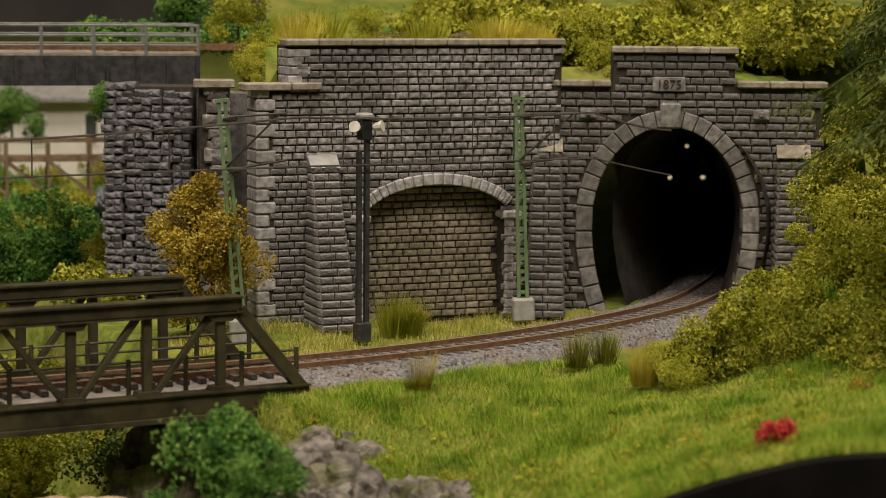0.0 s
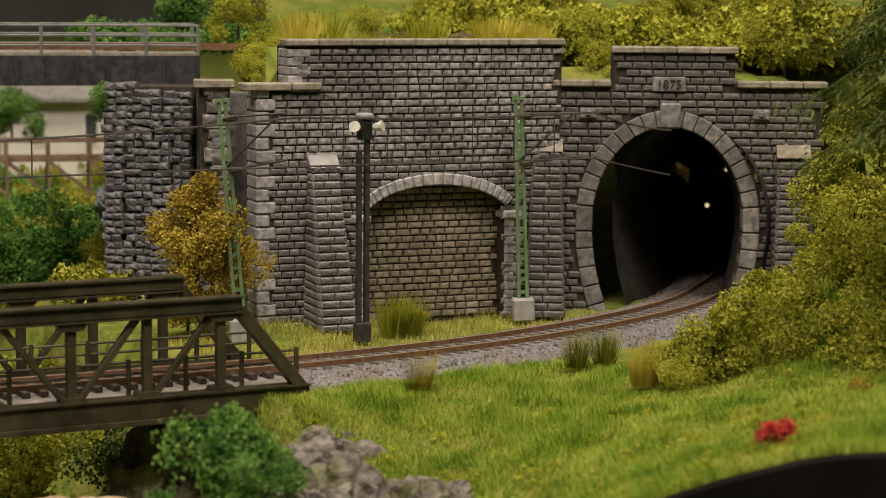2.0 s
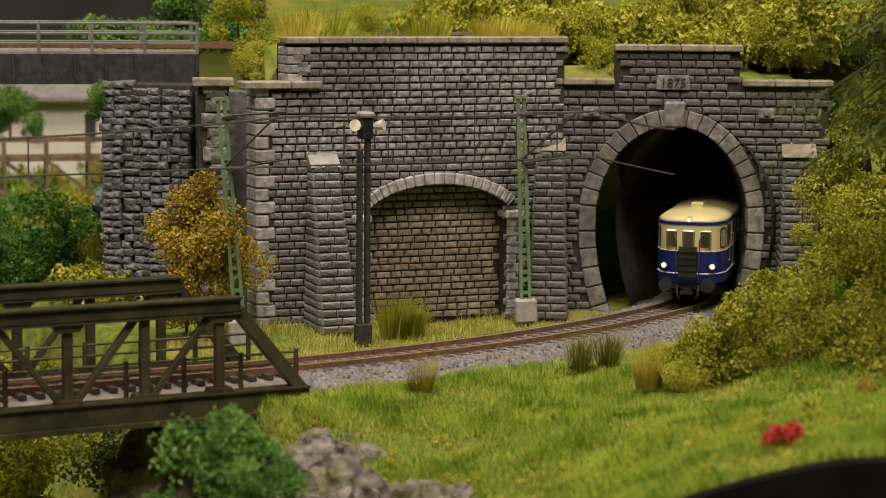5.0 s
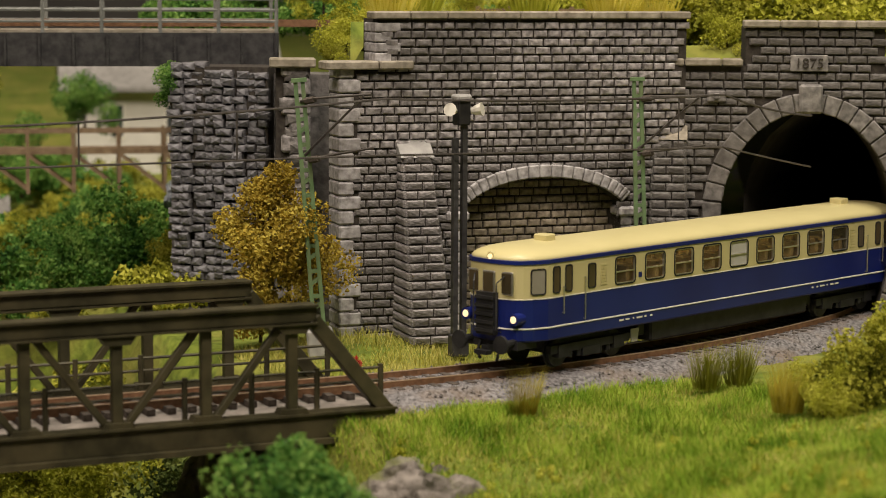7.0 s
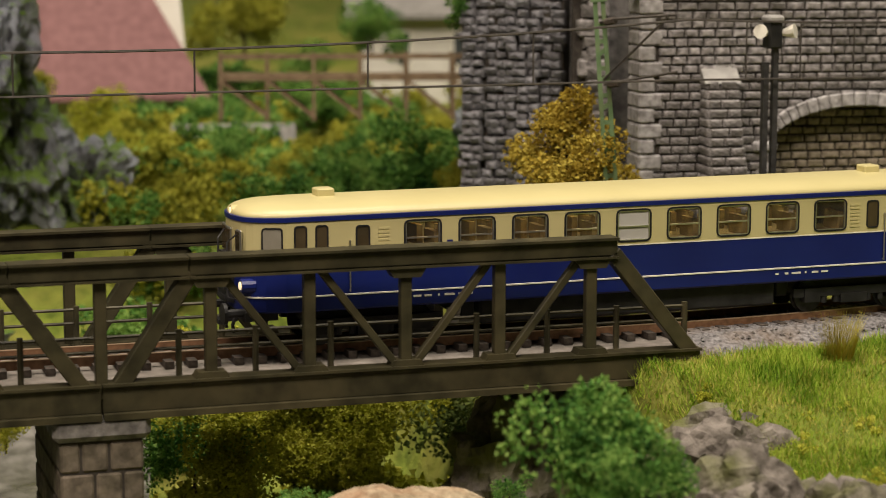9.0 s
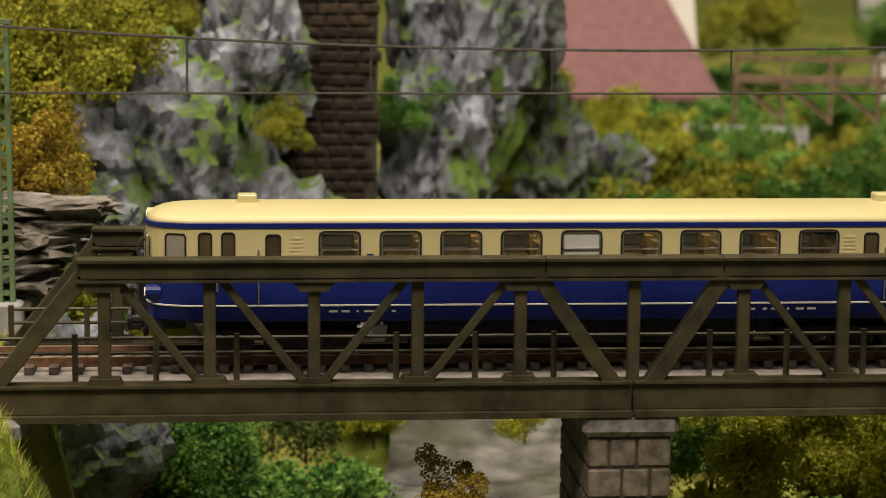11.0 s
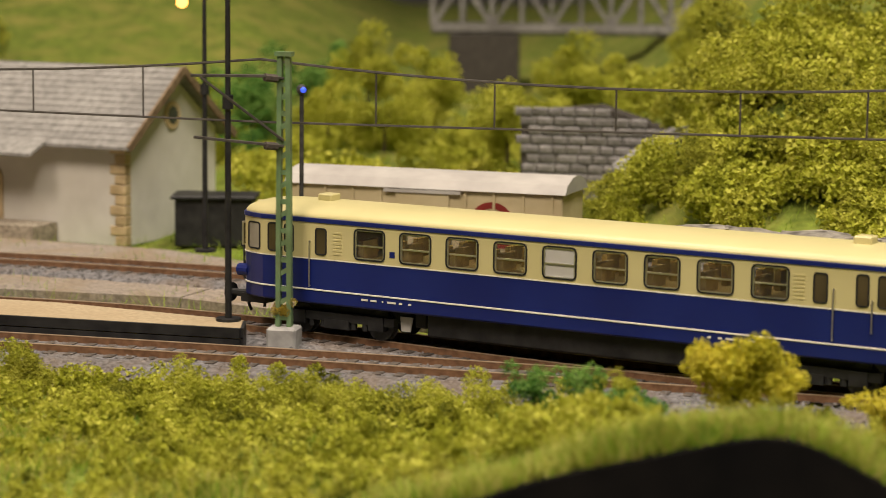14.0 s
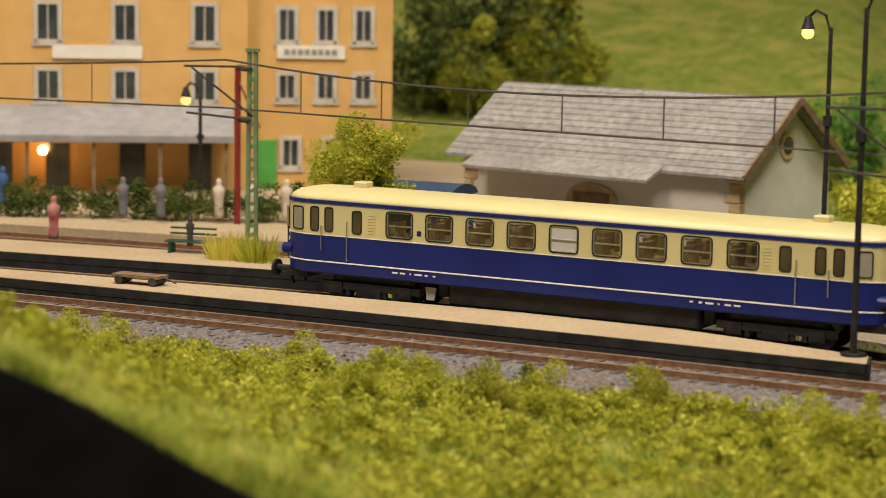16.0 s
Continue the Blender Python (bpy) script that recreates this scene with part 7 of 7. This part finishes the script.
        part("gangway_plate", bm, BLACK, t, "black folded gangway plate", at=put(sx * (hx - 0.05), 0, 0, 0 if sx > 0 else 180))
        for y in (-0.55, 0.55):
            bm = B()
            tube(bm, [(0, y, 1.5), (0.3, y, 1.6), (0.3, y, 3.3), (0.05, y * 1.3, 3.55)], 0.03, 5)
            part("grab_rail", bm, STEEL_DARK, t, at=put(sx * (hx - 0.08), 0, 0, 0 if sx > 0 else 180))
        for y in (-1.0, 1.0):
            bm = B()
            tube(bm, [(-0.5, y, 1.15), (0.55, y, 1.15)], 0.14, 8)
            tube(bm, [(0.55, y, 1.15), (0.66, y, 1.15)], 0.34, 14)
            part("buffer", bm, BLACK, t, "black round buffer", at=put(sx * (hx - 0.15), 0, 0, 0 if sx > 0 else 180))
        bm = B()
        box(bm, -0.9, 0.15, -1.25, 1.25, 0.9, 1.18)
        box(bm, 0.1, 0.5, -0.18, 0.18, 0.75, 1.0)
        box(bm, 0.45, 0.75, -0.3, 0.3, 0.7, 0.85)
        tube(bm, [(0.2, 0.5, 1.1), (0.35, 0.5, 0.7), (0.3, 0.4, 0.45)], 0.06, 5)
        tube(bm, [(0.2, -0.5, 1.1), (0.35, -0.5, 0.7), (0.3, -0.4, 0.45)], 0.06, 5)
        part("coupling", bm, BLACK, t, "black coupling and hoses", at=put(sx * (hx - 0.3), 0, 0, 0 if sx > 0 else 180))
    for sy in (1, -1):
        bm = B()
        x = sy * (wins[0] - wide - 0.31)
        box(bm, x - 0.1, x + 0.1, min(sy * hy, sy * (hy + 0.015)), max(sy * hy, sy * (hy + 0.015)), 3.0, 3.2)
        part("class_plate", bm, BLUE, t, "small blue enamel plate")
    # running gear
    bm = B()
    box(bm, -5.6, 5.0, -1.3, 1.3, 0.36, 1.2)
    part("engine_skirt", bm, BLACK, t, "black underfloor engine box", bevel=0.08)
    for x0, x1 in ((-6.2, -5.7), (5.1, 5.6)):
        bm = B()
        box(bm, x0, x1, -1.1, 1.1, 0.6, 1.2)
        part("air_tank", bm, BLACK, t, bevel=0.06)
    for sx in (1, -1):
        bx = sx * 8.6
        bg = B()
        for y in (-1.18, 1.18):
            box(bg, -2.3, 2.3, y - 0.12, y + 0.12, 0.55, 0.85)
            box(bg, -0.5, 0.5, y - 0.16, y + 0.16, 0.3, 0.62)
            for x in (-1.6, 1.6):
                box(bg, x - 0.3, x + 0.3, y - 0.17, y + 0.17, 0.38, 0.85)
            for x in (-1.1, 1.1, -0.62, 0.62):
                tube(bg, [(x, y, 0.32), (x, y, 0.8)], 0.12, 6)
        box(bg, -1.9, 1.9, -1.0, 1.0, 0.6, 1.15)
        bogie = part("bogie", bg, BLACK, t, "black bogie frame with springs", at=put(bx, 0, 0))
        for x in (-1.6, 1.6):
            bm = B()
            for y in (-0.95, 0.95):
                tube(bm, [(0, y - 0.08, 0), (0, y + 0.08, 0)], 0.52, 18)
                tube(bm, [(0, y * 0.86 - 0.03, 0), (0, y * 0.86 + 0.03, 0)], 0.58, 18)
                tube(bm, [(0, y + 0.05, 0), (0, y + (0.28 if y > 0 else -0.28), 0)], 0.13, 8)
            tube(bm, [(0, -0.9, 0), (0, 0.9, 0)], 0.09, 6)
            part("wheelset", bm, STEEL_DARK, bogie, at=put(x, 0, 0.52))
        if sx > 0:
            for sy in (1, -1):
                bm = B()
                slab(bm, [(bx - 3.0, sy * 1.15, 0.95), (bx - 2.5, sy * 1.15, 0.95), (bx - 2.55, sy * 1.15, 0.45), (bx - 2.9, sy * 1.15, 0.45)], (0, 0.05, 0))
                part("bright_step", bm, WINDOW_GREY, t, "pale steel step plate")
    # saloon
    bm = B()
    box(bm, -sides, sides, -hy + 0.1, hy - 0.1, 2.72, 2.78)
    box(bm, -sides - 0.05, -sides, -hy + 0.1, hy - 0.1, 2.75, 4.0)
    box(bm, sides, sides + 0.05, -hy + 0.1, hy - 0.1, 2.75, 4.0)
    box(bm, -sides, sides, -hy + 0.1, hy - 0.1, 3.96, 4.0)
    part("saloon", bm, INTERIOR, t, "beige saloon floor and bulkheads")
    for i, a in enumerate(wins):
        for dx in (-0.02, -1.2):
            for sy in (1, -1):
                bm = B()
                box(bm, a + dx - 0.1, a + dx + 0.1, min(sy * 0.35, sy * 1.3), max(sy * 0.35, sy * 1.3), 2.75, 3.42)
                part("seat_back", bm, SEAT, t, "ochre seat back")
    for x in (-6.3, -4.5, -2.7, -0.9, 0.9, 2.7, 4.5, 6.3):
        bm = B()
        box(bm, x - 0.3, x + 0.3, -0.5, -0.25, 3.9, 3.95)
        box(bm, x - 0.3, x + 0.3, 0.25, 0.5, 3.9, 3.95)
        part("ceiling_light", bm, STRIP_ON, t, "small warm saloon light")
    return t


DARK_PANE = surface("dark_pane", (0.05, 0.04, 0.022), (0.10, 0.075, 0.04), 60, 0.12, 0, spec=0.6)
# Cab glass: the pale reflection on it is put into the colour.
CAB_PANE = surface("pale_cab_pane", (0.24, 0.22, 0.17), (0.36, 0.34, 0.28), 60, 0.15, 0, spec=0.6)
CAR = railcar()
FRONT = 12.9   # nose to the middle of the car
# seconds, and how far the nose has come along its line, from the portal
RUN = [(0.0, -48.5), (1.5, -34.0), (3.5, -14.0), (5.8, 8.9), (6.5, 15.75), (7.0, 20.5), (7.5, 25.15), (8.0, 30.2), (8.2, 32.15), (9.2, 41.75), (10.3, 51.6), (10.5, 53.6), (11.0, 58.72), (12.0, 69.95), (12.5, 76.0), (13.0, 81.75), (13.5, 87.5), (14.0, 93.4), (14.5, 99.75), (15.0, 106.1), (15.5, 112.45), (16.0, 118.75)]


def car_pose(nose):
    s = S_PORTAL + nose
    a, b = s - FRONT + 8.6, s - FRONT - 8.6
    p, q = ROUTE.at(a), ROUTE.at(b)
    p.z, q.z = grade(a), grade(b)
    m, d = (p + q) / 2, p - q
    return put(m.x, m.y, m.z, math.degrees(math.atan2(d.y, d.x)), 0, -math.degrees(math.atan2(d.z, math.hypot(d.x, d.y))))


def motions():
    rows = []
    ts, ds = [r[0] for r in RUN], [r[1] for r in RUN]
    k = 0.0
    while k < 16.01:
        rows.append((k, car_pose(float(np.interp(k, ts, ds)))))
        k += 0.5
    walk(CAR, rows)
    # the focus travels with the tripod head's turn
    rows = []
    for r in PAN:
        d = float(np.interp(r[0], [f[0] for f in FOCUS], [f[1] for f in FOCUS]))
        rows.append((r[0], shot(*r[1:]) @ Matrix.Translation((0, 0, -d))))
    walk(focus_mark, rows)


motions()
